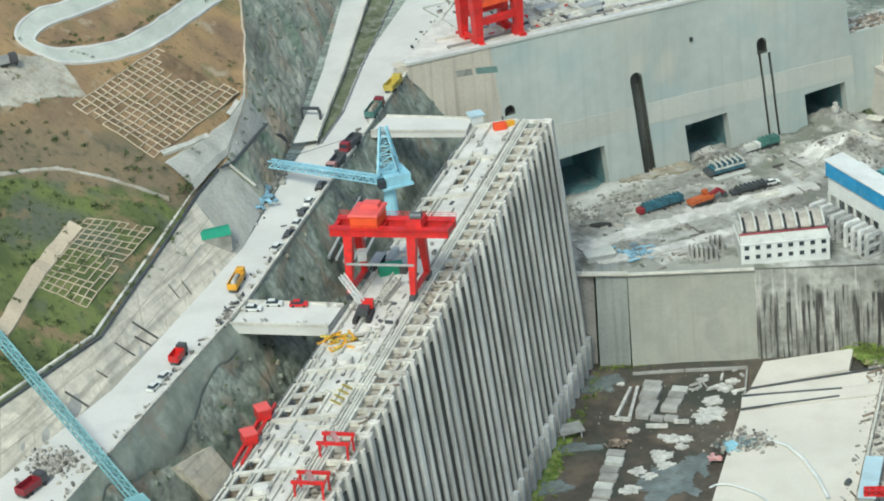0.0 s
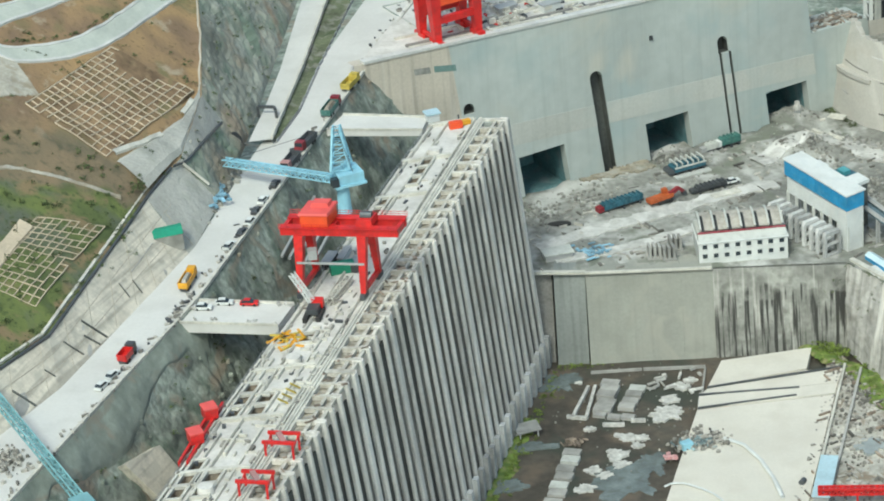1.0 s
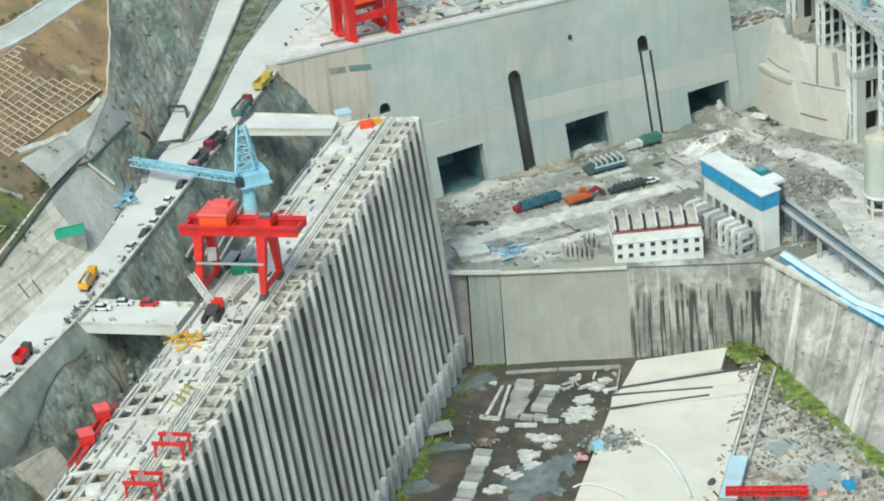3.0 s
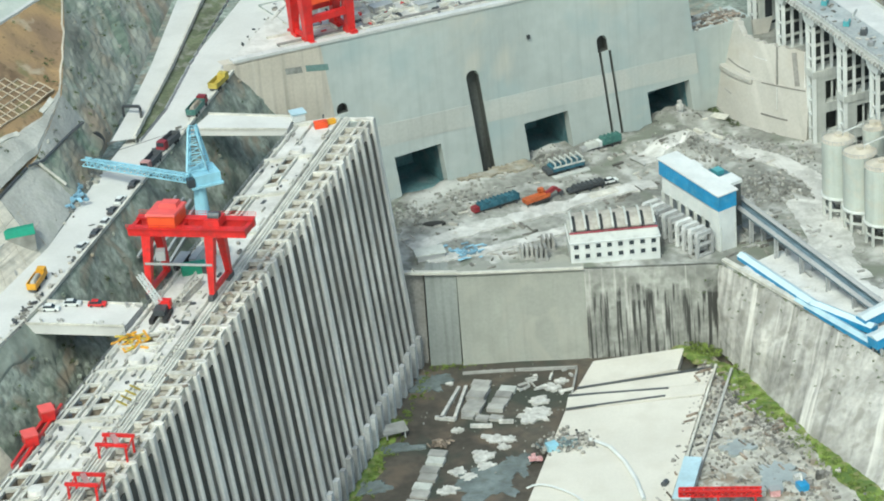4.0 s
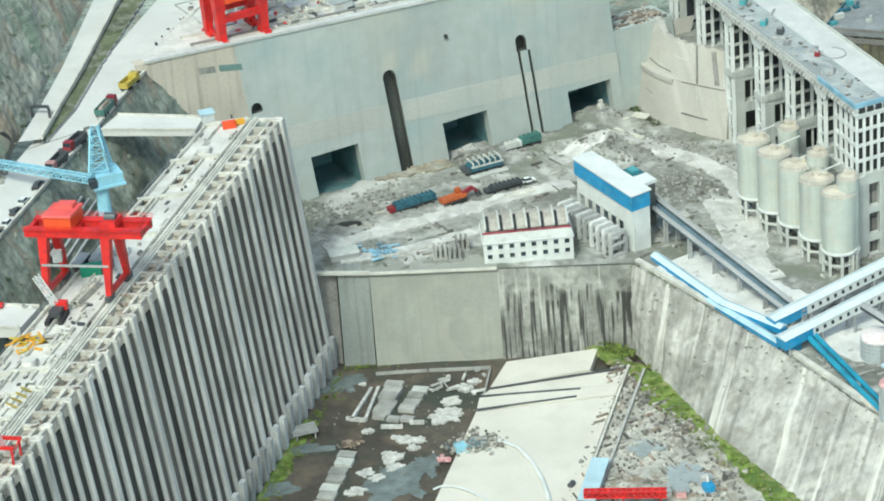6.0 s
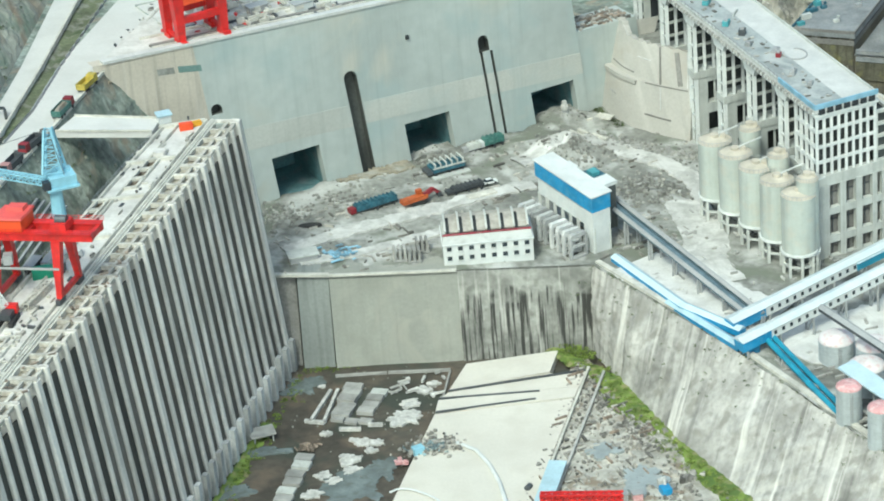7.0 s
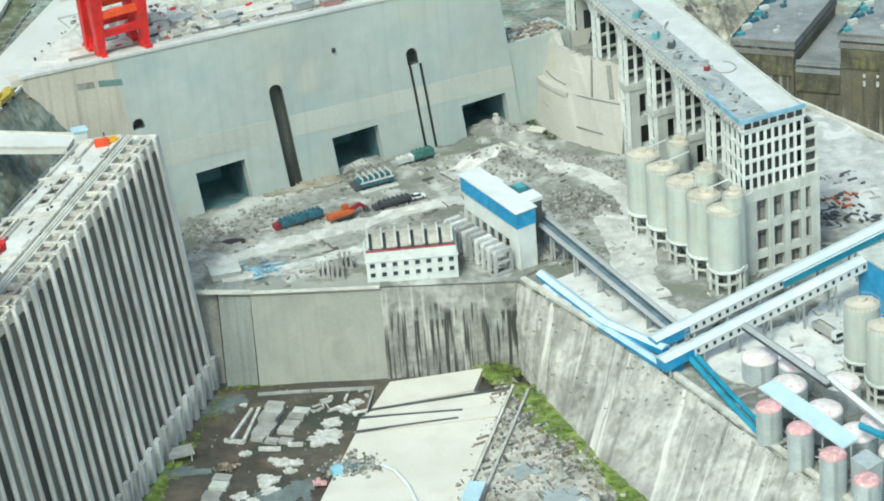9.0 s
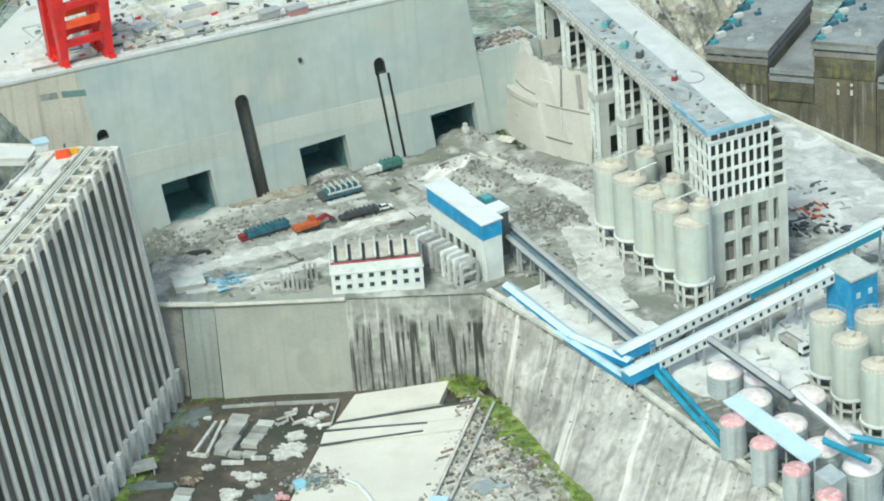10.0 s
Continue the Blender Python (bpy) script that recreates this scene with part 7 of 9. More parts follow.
solid("ramp", m, M_ROAD, "pale concrete ramp climbing beside the haul road", "road", "structure")
m = Mesh()
for a, b in zip(along(rb, 20), along(rb, 20)[1:]):
    m.beam((*a, 60.8), (*b, 60.8), 0.5, 1.2)
solid("ramp_wall", m, M_BEAM, "low concrete wall beside the ramp", "wall", "structure")
m = Mesh()
rows = []
for i, (a, b) in enumerate(zip(along(rb, 30), along([(-29.5, 690), (-24, 708), (-19.0, 736), (-8.5, 787), (2, 846)], 30))):
    rows.append([(*lerp(a, b, k / 5), 59.6 + 0.8 * rough(i, k, 0.7) - 0.1 * k) for k in range(6)])
m.sheet(rows)
solid("verge", m, M_VERGE, "dark overgrown verge between ramp and haul road", "verge", "structure", smooth=True)
m = Mesh()
for p in along([(-29.5, 690), (-24, 708), (-19.0, 736), (-8.5, 787), (2, 846)], 40):
    m.box(p[0], p[1], 58.4, 0.3, 3.4, 0.9, -0.28)
solid("verge_fence", m, M_GREY, "grey barrier along the haul road verge", "barrier", "structure")
th = thing("height_gate", "black steel height-limit frame over the ramp", "height gate")
for n_, a, b in (("post", (-35.0, 704.4, 59.5), (-35.0, 704.4, 62.6)), ("post", (-30.0, 701.2, 59.5), (-30.0, 701.2, 62.6)), ("crossbar", (-35.0, 704.4, 62.6), (-30.6, 703.4, 62.6)), ("crossbar", (-30.6, 703.4, 62.6), (-30.0, 701.2, 62.6))):
    part(n_, Mesh().beam(a, b, 0.7), M_STEEL, th)
# tunnel mouth at the foot of the cliff; a near-black plug paints its shade
th = thing("tunnel_mouth", "dark tunnel portal at the foot of the cliff", "tunnel")
m = Mesh()
m.tube((-41.5, 684, 61.5), (-44.5, 690, 61.5), 3.0, n=16)
part("bore", m, M_DARK, th)
# green-roofed shed and heaps near it
th = thing("shed", "small shed with bright green sheet roof", "shed")
m = Mesh()
m.box(-56.4, 626.8, 60.0, 7.5, 5.5, 4.4, 0.3)
part("wall", m, M_STONE, th)
m = Mesh()
m.hexa([(-60.0, 622.9, 64.4), (-51.8, 625.1, 64.4), (-52.8, 630.9, 64.4), (-61.0, 628.5, 64.4)], [(-60.3, 625.1, 65.6), (-52.3, 627.3, 65.6), (-52.5, 628.9, 65.6), (-60.5, 626.5, 65.6)])
part("roof", m, M_GREEN, th)
m = Mesh()
m.tube((-57.4, 632.3, 61.0), (-57.4, 632.3, 65.0), 1.4, n=16)
solid("water_tank", m, M_WHITE, "white round water tank by the shed", "tank")
heap = []
for _ in range(160):
    u = random.random()
    x, y = lerp((-52.0, 640.0), (-41.0, 676.0), u)
    x += random.gauss(0, 2.0)
    heap.append((x, y + random.gauss(0, 1), 58.6 + max(0, (-46 - x)) * 0.35, random.uniform(0.5, 2.2)))
rocks("rubble", heap, "grey spoil and stones beside the road", M_STONE)
planks("blue_tarpaulins", [(-45 + random.gauss(0, 1.2), 655 + random.gauss(0, 3), 59.4 + random.random()) for _ in range(40)], "crumpled blue tarpaulins and pipes", M_BLUE2, "tarpaulin", 0.6, 2.2)
rocks("rubble", [(-89 + random.gauss(0, 3.0), 530 + random.gauss(0, 3.2), ROAD_Z + 0.1 + 0.5 * random.random(), random.uniform(0.3, 1.3)) for _ in range(240)], "pale spoil heap at the edge of the haul road", M_DEBRIS)
# scrub
spots = []
for _ in range(480):
    x, y = random.uniform(-125, -62), random.uniform(545, 640)
    if hill(x, y) > 66 and (x + 62) * 0.44 + (y - 640) * 0.9 < 14:
        spots.append((x, y, hz_top(x, y), random.uniform(0.5, 1.5)))
scrub("scrub_green", spots, "low green bushes on the hillside", M_LEAF)
spots = []
for _ in range(30):
    cx, cy = random.uniform(-110, -50), random.uniform(640, 735)
    for _ in range(random.randint(2, 8)):
        x, y = cx + random.gauss(0, 1.6), cy + random.gauss(0, 0.8)
        spots.append((x, y, hz_top(x, y) + 0.1, random.uniform(0.4, 1.1)))
# a hedge of bushes along the inner kerb of the hairpin
for u in np.linspace(0, 1, 46):
    p = along([(-60.5, 717.5), (-70.6, 697.6), (-78.4, 685.0), (-87.0, 675.6), (-95.2, 670.4)], 50)[int(u * 50)]
    if rough(u * 40, 1, 0.5) > -0.25:
        spots.append((p[0] + random.gauss(0, 0.5), p[1] + random.gauss(0, 0.5), hz_top(*p) + 0.2, random.uniform(0.5, 1.1)))
for _ in range(130):
    i = random.randint(60, 98)
    f = random.random()
    p = lerp(bs[i], tp[i], f)
    spots.append((p[0], p[1], p[2], random.uniform(0.4, 1.2)))
scrub("scrub_dry", spots, "sparse dark bushes on the dry slope and cliff", M_LEAF)
spots = [(a[0] - random.uniform(0, 4), a[1] + random.uniform(0, 2), a[2] + 0.4, random.uniform(0.5, 1.3)) for a in tp[20:56] for _ in range(2)]
scrub("scrub_edge", spots, "bushes along the drain", M_LEAF)
spots = []
for _ in range(420):
    i, k = random.randint(60, 230), random.randint(6, 40)
    p = face[k][i]
    if rough(p[0], p[1], 0.07, 13 + 0.02 * p[2]) > 0.02:
        spots.append((p[0], p[1], p[2] + 0.1, random.uniform(0.4, 1.2)))
scrub("scrub_pit", spots, "dark green scrub clinging to the pit face", M_LEAF)
# rock blocks on the face below the road
spots = []
for _ in range(170):
    i, k = random.randint(6, 60), random.random()
    a = rr[i]
    d = Vector((rr[min(i + 1, 64)][0] - rr[i - 1][0], rr[min(i + 1, 64)][1] - rr[i - 1][1])).normalized()
    o = 24 * k
    spots.append((a[0] + d.y * o, a[1] - d.x * o, ROAD_Z - 48 * k + 0.1, random.uniform(0.4, 1.5)))
rocks("loose_rock", spots, "loose grey blocks on the rock face", M_ROCK)
m = Mesh()
fn = Vector((0.84, -0.36, 0.46))
AP = [Vector(p) for p in ((-64.9, 544.3, 46.6), (-58.0, 556.8, 43.7), (-53.1, 556.9, 34.8), (-58.5, 546.0, 36.1))]
m.hexa([tuple(p - fn * 1.5) for p in AP], [tuple(p + fn * 1.6) for p in AP])
m.hexa([tuple(p - fn * 1.5 + Vector((4.5, -10.5, -9))) for p in AP], [tuple(p + fn * 0.9 + Vector((4.5, -10.5, -9))) for p in AP])
solid("pit_apron", m, M_SLAB, "pale concrete apron low on the rock face", "apron", "structure")
# long pipes running down into the pit under the blue crane
for k in range(6):
    m = Mesh()
    m.beam((-22.5 + 2.0 * k, 672 - 1.5 * k, 50), (-31.0 + 2.0 * k, 640 - 1.5 * k, 49), 0.7)
    solid("pipe", m, M_GREY, "long grey steel pipe stacked in the pit", "pipe", group="pipes in the pit")

# teal lattice crane standing low in the corner
tc = thing("lattice_crane", "teal lattice boom crane rising from the pit", "crane")
m = Mesh()
m.lattice((-62.0, 503.0, 52.0), (-104.5, 563.0, 78.0), 1.8, 2.4, 0.2)
part("boom", m, M_MIST, tc)
m = Mesh()
m.box(-69.5, 512.5, 54.0, 4.5, 4.5, 4.0, 0.5)
part("cab", m, M_MIST, tc)
m = Mesh()
m.box(-66.0, 506.0, 10.0, 3.0, 3.0, 44.0, 0.5)
part("tower", m, M_TEAL, tc)

# ---- things on the intake deck ----
# twin-box red hoist at the near edge
th = thing("hoist_carriage", "red twin-house hoist carriage on white rails", "hoist")
for x, y in ((-46.0, 534.5), (-43.2, 545.0)):
    m = Mesh()
    m.box(x, y, DECK_Z + 1.2, 3.0, 3.4, 2.4, radians(20))
    h = part("house", m, M_RED, th)
    m = Mesh()
    m.box(x, y, DECK_Z + 3.6, 3.3, 3.7, 0.35, radians(20))
    part("roof", m, M_ROOFRED, h)
for o in (-0.9, 0.9):
    m = Mesh()
    m.beam((-48.4 + o, 525.5, DECK_Z + 0.9), (-41.4 + o, 550.5, DECK_Z + 0.9), 0.6, 1.3)
    part("girder", m, M_RED, th)
for k in range(6):
    m = Mesh()
    p = lerp((-47.6, 526.5), (-38.4, 552.0), k / 5)
    m.box(p[0] + 2.0, p[1] - 0.6, DECK_Z, 0.8, 0.8, 0.9)
    part("wheel_box", m, M_STEEL, th)


def red_portal(o, label):
    th = thing("portal_hoist", label, "portal hoist", "red portals over the pier grid")
    X, Y = Vector((0.972, -0.235, 0)), Vector((0.30, 0.954, 0))
    O = Vector((*o, DECK_Z)) + X * 1.5
    for a in (0, 6.2):
        for b in (0, 4.2):
            m = Mesh()
            p = O + X * a + Y * b
            m.beam(p, p + Vector((0, 0, 4.0)), 0.5)
            part("leg", m, M_RED, th)
        m = Mesh()
        m.beam(O + X * a + Vector((0, 0, 2.0)), O + X * a + Y * 4.2 + Vector((0, 0, 3.9)), 0.22)
        part("brace", m, M_RED, th)
    for b in (0, 4.2):
        m = Mesh()
        m.beam(O + X * -0.6 + Y * b + Vector((0, 0, 4.2)), O + X * 6.8 + Y * b + Vector((0, 0, 4.2)), 0.65, 0.7)
        part("beam", m, M_RED, th)
    m = Mesh()
    p = O + X * 3.1 + Y * 2.1
    m.box(p.x, p.y, DECK_Z + 4.0, 1.2, 4.4, 0.6, 0.3)
    part("winch", m, M_MAROON, th)
    return th


red_portal((-31.8, 526.5), "red portal hoist over the pier grid")
red_portal((-37.2, 511.0), "red portal hoist nearer the deck end")
# yellow formwork stack, yellow hoist, orange machine, hut
th = thing("formwork_stack", "stack of yellow steel formwork beams", "formwork")
for k in range(20):
    m = Mesh()
    m.box(-29.8 + 0.36 * k, 576.6 + (k * 5 % 4) * 1.3, DECK_Z + 0.1 + 0.35 * (k % 4), 0.5, 2.6 + (k * 7 % 5) * 0.6, 0.35, radians((-70, 62, -48, 80, 20)[k % 5]))
    part("beam", m, M_YEL if k % 3 else M_YEL2, th)
th = thing("formwork_stack", "yellow access frame on the rail plinth", "formwork")
for k in range(4):
    m = Mesh()
    m.beam((-23.2 - 0.9 * k, 556.0 - 2.2 * k, DECK_Z + 0.3), (-25.2 - 0.9 * k, 555.0 - 2.2 * k, DECK_Z + 2.2), 0.5, 0.4)
    part("frame", m, M_YEL2, th)
th = thing("hut", "small hut with light blue sheet roof", "hut")
m = Mesh()
m.box(12.4, 700.0, DECK_Z, 3.4, 3.0, 2.2, 0.3)
part("wall", m, M_WHITE, th)
m = Mesh()
m.box(12.4, 700.0, DECK_Z + 2.2, 4.2, 3.8, 0.4, 0.3)
part("roof", m, M_SKYROOF, th)
th = thing("compressor", "orange-red compressor unit on the deck", "machine")
m = Mesh()
m.box(18.6, 693.5, DECK_Z + 0.1, 3.6, 1.9, 1.8, 0.2)
part("body", m, M_ORANGE, th)
m = Mesh()
m.box(21.4, 695.4, DECK_Z + 0.1, 2.4, 1.4, 1.3, 0.4)
part("tank", m, M_YEL, th)
m = Mesh()
m.tube((19.5, 693.5, DECK_Z + 2.8), (19.5, 693.5, DECK_Z + 3.8), 0.25)
part("exhaust", m, M_STEEL, th)
# crawler crane under the gantry
th = thing("crawler_crane", "crawler crane with white lattice boom and red cab", "crane")
for o in (-1.6, 1.6):
    m = Mesh()
    m.box(-20.0 + o, 590.5, DECK_Z, 1.1, 6.0, 1.2, radians(-12))
    part("track", m, M_TYRE, th)
m = Mesh()
m.box(-20.0, 591.0, DECK_Z + 1.2, 2.8, 3.6, 1.4, radians(-12))
part("house", m, M_STEEL, th)
m = Mesh()
m.box(-19.0, 593.4, DECK_Z + 1.4, 3.0, 1.8, 2.0, radians(-12))
part("cab", m, M_RED, th)
m = Mesh()
m.lattice((-20.2, 593.0, DECK_Z + 2.8), (-24.6, 597.4, DECK_Z + 8.6), 1.2, 1.5, 0.13)
part("boom", m, M_WHITE, th)
m = Mesh()
m.lattice((-16.0, 596.0, DECK_Z + 1.0), (-11.0, 607.0, DECK_Z + 1.4), 1.5, 1.8, 0.2)
solid("boom_section", m, M_BEAM, "pale lattice boom section lying on the deck", "boom section")
th = thing("container", "green site container open at one end", "container")
m = Mesh()
m.box(-13.0, 613.0, DECK_Z, 6.0, 2.5, 2.6, radians(10))
part("body", m, M_GREEN, th)
for x, y, sx, sy, sz, mt, lb in ((-16.0, 617.5, 2.4, 6.0, 2.2, M_TYRE, "black covered machine crate on the deck"), (-12.4, 620.5, 1.6, 7.0, 1.6, M_WHITE, "white steel cabinet on the deck"), (-9.6, 614.0, 2.2, 4.4, 2.4, M_DKCAR, "dark grey generator on the deck"), (-8.8, 622.5, 1.4, 3.2, 1.4, M_WHITE, "small white cabinet on the deck")):
    th = thing("deck_crate", lb, "crate")
    part("body", Mesh().box(x, y, DECK_Z, sx, sy, sz, radians(-18)), mt, th)
    part("lid", Mesh().box(x, y, DECK_Z + sz, sx + 0.2, sy + 0.2, 0.15, radians(-18)), M_GREY, th)
# loose steel and timber all over the deck
spots = []
for _ in range(560):
    s, u = random.uniform(2, 250) if random.random() < 0.4 else random.uniform(100, 250), random.choice((random.uniform(0.02, 0.12), random.uniform(0.3, 0.42), random.uniform(0.55, 0.97), random.uniform(0.0, 1.0)))
    k, i = int(s / STEP), next(j for j in range(6) if US[j + 1] >= u)
    if not is_shaft(i, k):
        p = deck_at(u, s)
        spots.append((p[0], p[1], DECK_Z + 0.05))
planks("deck_timber", spots[:230], "pale timber, steel and rubble strewn on the deck", M_DEBRIS, "debris", 0.4, 2.4, (1.21, 1.21, 1.21, -0.3), 0.15)
planks("deck_steel", spots[230:270], "dark steel bars and boards strewn on the deck", M_STEEL, "debris", 0.4, 2.4, (1.21, 1.21, -0.3), 0.15)
planks("deck_blocks", spots[270:400], "pale concrete blocks and kerbs on the deck", M_BEAM, "debris", 0.8, 5.5, (1.21, 1.21, 1.21, -0.3), 0.0)
# upstand walls along the deck, in lengths with gaps
for u, w, h in ((0.035, 0.5, 0.9), (0.2, 0.55, 0.8), (0.445, 0.6, 1.0), (0.70, 0.5, 0.7), (0.93, 0.4, 0.6)):
    for k in range(21, NV, 2):
        i = next(j for j in range(6) if US[j + 1] >= u)
        if is_shaft(i, k) or is_shaft(i, k + 1):
            continue
        m = Mesh()
        m.beam(deck_at(u, k * STEP + 0.4, DECK_Z + h / 2), deck_at(u, (k + 2) * STEP - 0.9, DECK_Z + h / 2), w, h)
        part("upstand", m, M_BEAM, intake)
# low walls across the deck, between shafts
for k in range(0, NV, 4):
    if 84 < k * STEP < 118:
        continue
    m = Mesh()
    m.beam(deck_at(0.0, k * STEP, DECK_Z + 0.45), deck_at(0.86, k * STEP, DECK_Z + 0.45), 1.1, 0.9)
    part("low_wall", m, M_BEAM, intake)
for k in range(3, NV, 10):
    if 84 < k * STEP < 118:
        continue
    p = deck_at(0.52, k * STEP + 3)
    m = Mesh()
    m.tube((p[0], p[1], DECK_Z), (p[0], p[1], DECK_Z + 1.8), 2.0, 1.7, n=14)
    part("hatch_cover", m, M_DECK, intake)
# handrail along the left edge
m = Mesh()
for z in (0.6, 1.1):
    m.beam(deck_at(0.0, 0, DECK_Z + z), deck_at(0.0, 258, DECK_Z + z), 0.08)
for k in range(86):
    p = deck_at(0.0, 3 * k)
    m.beam(p, (p[0], p[1], DECK_Z + 1.1), 0.1)
part("handrail", m, M_GREY, intake)
# rebar starter bars and formwork heaped over the pier grid
spots, cell = [], []
for _ in range(320):
    s, f = random.uniform(75, 250), random.uniform(0.05, 0.95)
    p = outer(s).lerp(rail_line(s), f)
    if (s % PITCH) < 1.2 or (s % PITCH) > PITCH - 1.2:
        spots.append((p.x, p.y, DECK_Z + 0.1))
    elif f > 0.3:
        cell.append((p.x, p.y, DECK_Z - 1.2))
planks("grid_formwork", spots[::2], "rusty formwork and boards on the pier grid beams", M_RUST, "debris", 0.5, 2.2, tall=0.35)
planks("cell_formwork", cell[::2], "grey boards and frames stacked in the pier cells", M_DEBRIS, "debris", 0.6, 2.4, tall=0.4)
# bridge clutter
planks("bridge_clutter", [(lambda u, v: (-50.5 + 22.5 * u + 3.8 * v, 590.2 - 2.6 * u + 10.0 * v, 58.1 - 1.75 * u))(random.random(), random.choice((0.08, 0.12, 0.9))) for _ in range(16)], "boards, bags and barriers on the access bridge", M_FOAM, "debris", 0.4, 1.5)
placed(car("red car parked on the access bridge", M_RED), -35.5, 597.6, 57.1, -8)
copy_thing(white_car, pose(-46.5, 596.0, 57.85, 0, 0, -8))
copy_thing(white_car, pose(-41.5, 598.3, 57.5, 0, 0, -8))
planks("kerb_clutter", [(a[0] - 1.6 + random.gauss(0, 0.6), a[1] + random.gauss(0, 1.5), ROAD_Z + 0.1) for a in rr[8:60] for _ in range(3)], "stacked goods and plant along the road kerb", M_DEBRIS, "debris", 0.4, 1.8)
planks("road_steel", [(a[0] - 2.6 + random.gauss(0, 0.9), a[1] + random.gauss(0, 1.5), ROAD_Z + 0.1) for a in rr[20:60]], "dark plant and pipes along the road kerb", M_STEEL, "debris", 0.4, 1.6)


# ---- the platform yard ----
solid("site_track", ribbon([(40, 722), (58, 732), (78, 741), (100, 751), (114, 756)], 5.5, 0.5, site_z, 24, 0.5), M_STRACK, "pale trampled haul track across the platform", "track", "structure")
solid("site_track_2", ribbon([(44, 714.5), (62, 719), (84, 728.5), (106, 736)], 4.0, 0.5, site_z, 24, 0.5), M_STRACK, "second pale track beside the workshop", "track", "structure")
solid("site_track_3", ribbon([(110, 770), (122.1, 779.5), (134.2, 780.6), (147.1, 772), (156.3, 762.6), (162.5, 750.6), (163, 739.0)], 7.0, 0.55, site_z, 24, 0.4), M_STRACK, "pale track round the silos", "track", "structure")
solid("yard_paving", ribbon([(140, 706), (150, 692), (160, 678), (172, 668)], 22.0, 0.5, site_z, 24, 0.5), M_TRACK, "pale dusty concrete yard between conveyors", "paving", "structure")
solid("yard_paving_4", ribbon([(157, 741), (159, 728), (160, 714), (158, 704), (162, 690)], 13.0, 0.3, site_z, 24, 0.3), M_STRACK, "pale dusty ground beside the silos", "paving", "structure")
solid("yard_paving_2", ribbon([(176, 668), (188, 655), (200, 660), (212, 668), (228, 690)], 26.0, 0.35, site_z, 24, 0.5), M_TRACK, "white dusty yard below the galleries", "paving", "structure")
solid("yard_paving_3", ribbon([(213, 797), (223, 778), (232, 755), (245, 731), (266, 704)], 33.0, 0.4, site_z, 24, 0.5), M_STRACK, "white dusty yard beside the frame building", "paving", "structure")


def long_plant(label, body, ends, length, w, h, group="plant on the platform", ribs=None):
    """A steel formwork wagon: ribbed body on a frame."""
    th = thing("formwork_wagon", label, "formwork wagon", group)
    m = Mesh()
    m.box(0, 0, 0.3, length, w * 0.8, 0.5)
    for o in (-0.4, 0, 0.4):
        m.box(length * o, 0, -0.6, 0.5, w * 1.1, 0.9)
    part("chassis", m, M_STEEL, th)
    m = Mesh()
    m.box(0, 0, 0.8, length * 0.96, w, h)
    part("body", m, body, th)
    n = int(length / 1.4)
    for k in range(n):
        m = Mesh()
        m.box(-length * 0.48 + length * 0.96 * (k + 0.5) / n, 0, 0.8, 0.35, w + 0.3, h + 0.35)
        part("rib", m, ribs or body, th)
    m = Mesh()
    m.box(-length / 2 - 0.8, 0, 0.4, 1.8, w * 0.9, h * 0.9)
    part("end", m, ends, th)
    return th


placed(long_plant("teal ribbed formwork wagon with dark red end", M_TEAL2, M_CRIMSON, 14.0, 2.6, 1.7), 66.5, 746.2, plat(66, 746) + 0.5, 27)
placed(long_plant("long black pile of steel sections", M_STEEL, M_STEEL, 10.5, 2.4, 1.0), 94.0, 754.6, plat(94, 754) + 0.5, 22)
rig = long_plant("blue form rig with white frames on a steel sledge", M_TEAL2, M_STEEL, 11.0, 4.6, 1.2, ribs=M_TEAL2)
for k in range(6):
    x = -4.6 + 1.84 * k
    m = Mesh()
    m.beam((x, -2.3, 2.2), (x, -2.3, 3.4), 0.35).beam((x, 2.3, 2.2), (x, 2.3, 3.4), 0.35).beam((x, -2.4, 3.4), (x, 2.4, 3.4), 0.45)
    part("frame", m, M_FRAME, rig, "white steel frame")
part("side_rail", Mesh().beam((-5.3, -2.4, 2.2), (5.3, -2.4, 2.2), 0.5, 0.4), M_FRAME, rig)
part("skid", Mesh().box(0, -3.4, -0.6, 12.0, 2.2, 0.5), M_FRAME, rig, "pale timber skid")
placed(rig, 88.5, 768.0, plat(88, 768) + 0.8, 22)
placed(long_plant("dark green container form beside the wall", M_GREEN2, M_WHITE, 7.0, 2.6, 2.0), 103.5, 783.5, plat(103, 783) + 0.8, 24)
placed(long_plant("pale steel site container beside the wall", M_FRAME, M_GREY, 4.5, 2.0, 1.6), 97.5, 779.8, plat(97, 779) + 0.8, 24)
# ochre spoil at the wall's foot and a black sheet on the track
solid("ochre_spoil", ribbon([(54, 765.5), (62, 766.2), (70, 768.8), (78, 772.5)], 6.0, 0.45, site_z, 16, 0.8), M_OCHRE, "ochre spoil at the foot of the wall", "ground", "structure")
m = Mesh()
rim = [(46.9 + 3.6 * (1 + 0.2 * noise.noise(Vector((math.cos(a), math.sin(a), 3)))) * math.cos(a), 736.6 + 1.3 * math.sin(a)) for a in [6.283 * i / 18 for i in range(18)]]
m.prism(rim, plat(47, 736) - 0.6, plat(47, 736) + 0.7)
solid("tarpaulin", m, M_TYRE, "black tarpaulin spread over a low heap", "tarpaulin")
# orange drilling machine
th = thing("excavator", "orange tracked excavator with folded dark red arm", "excavator")
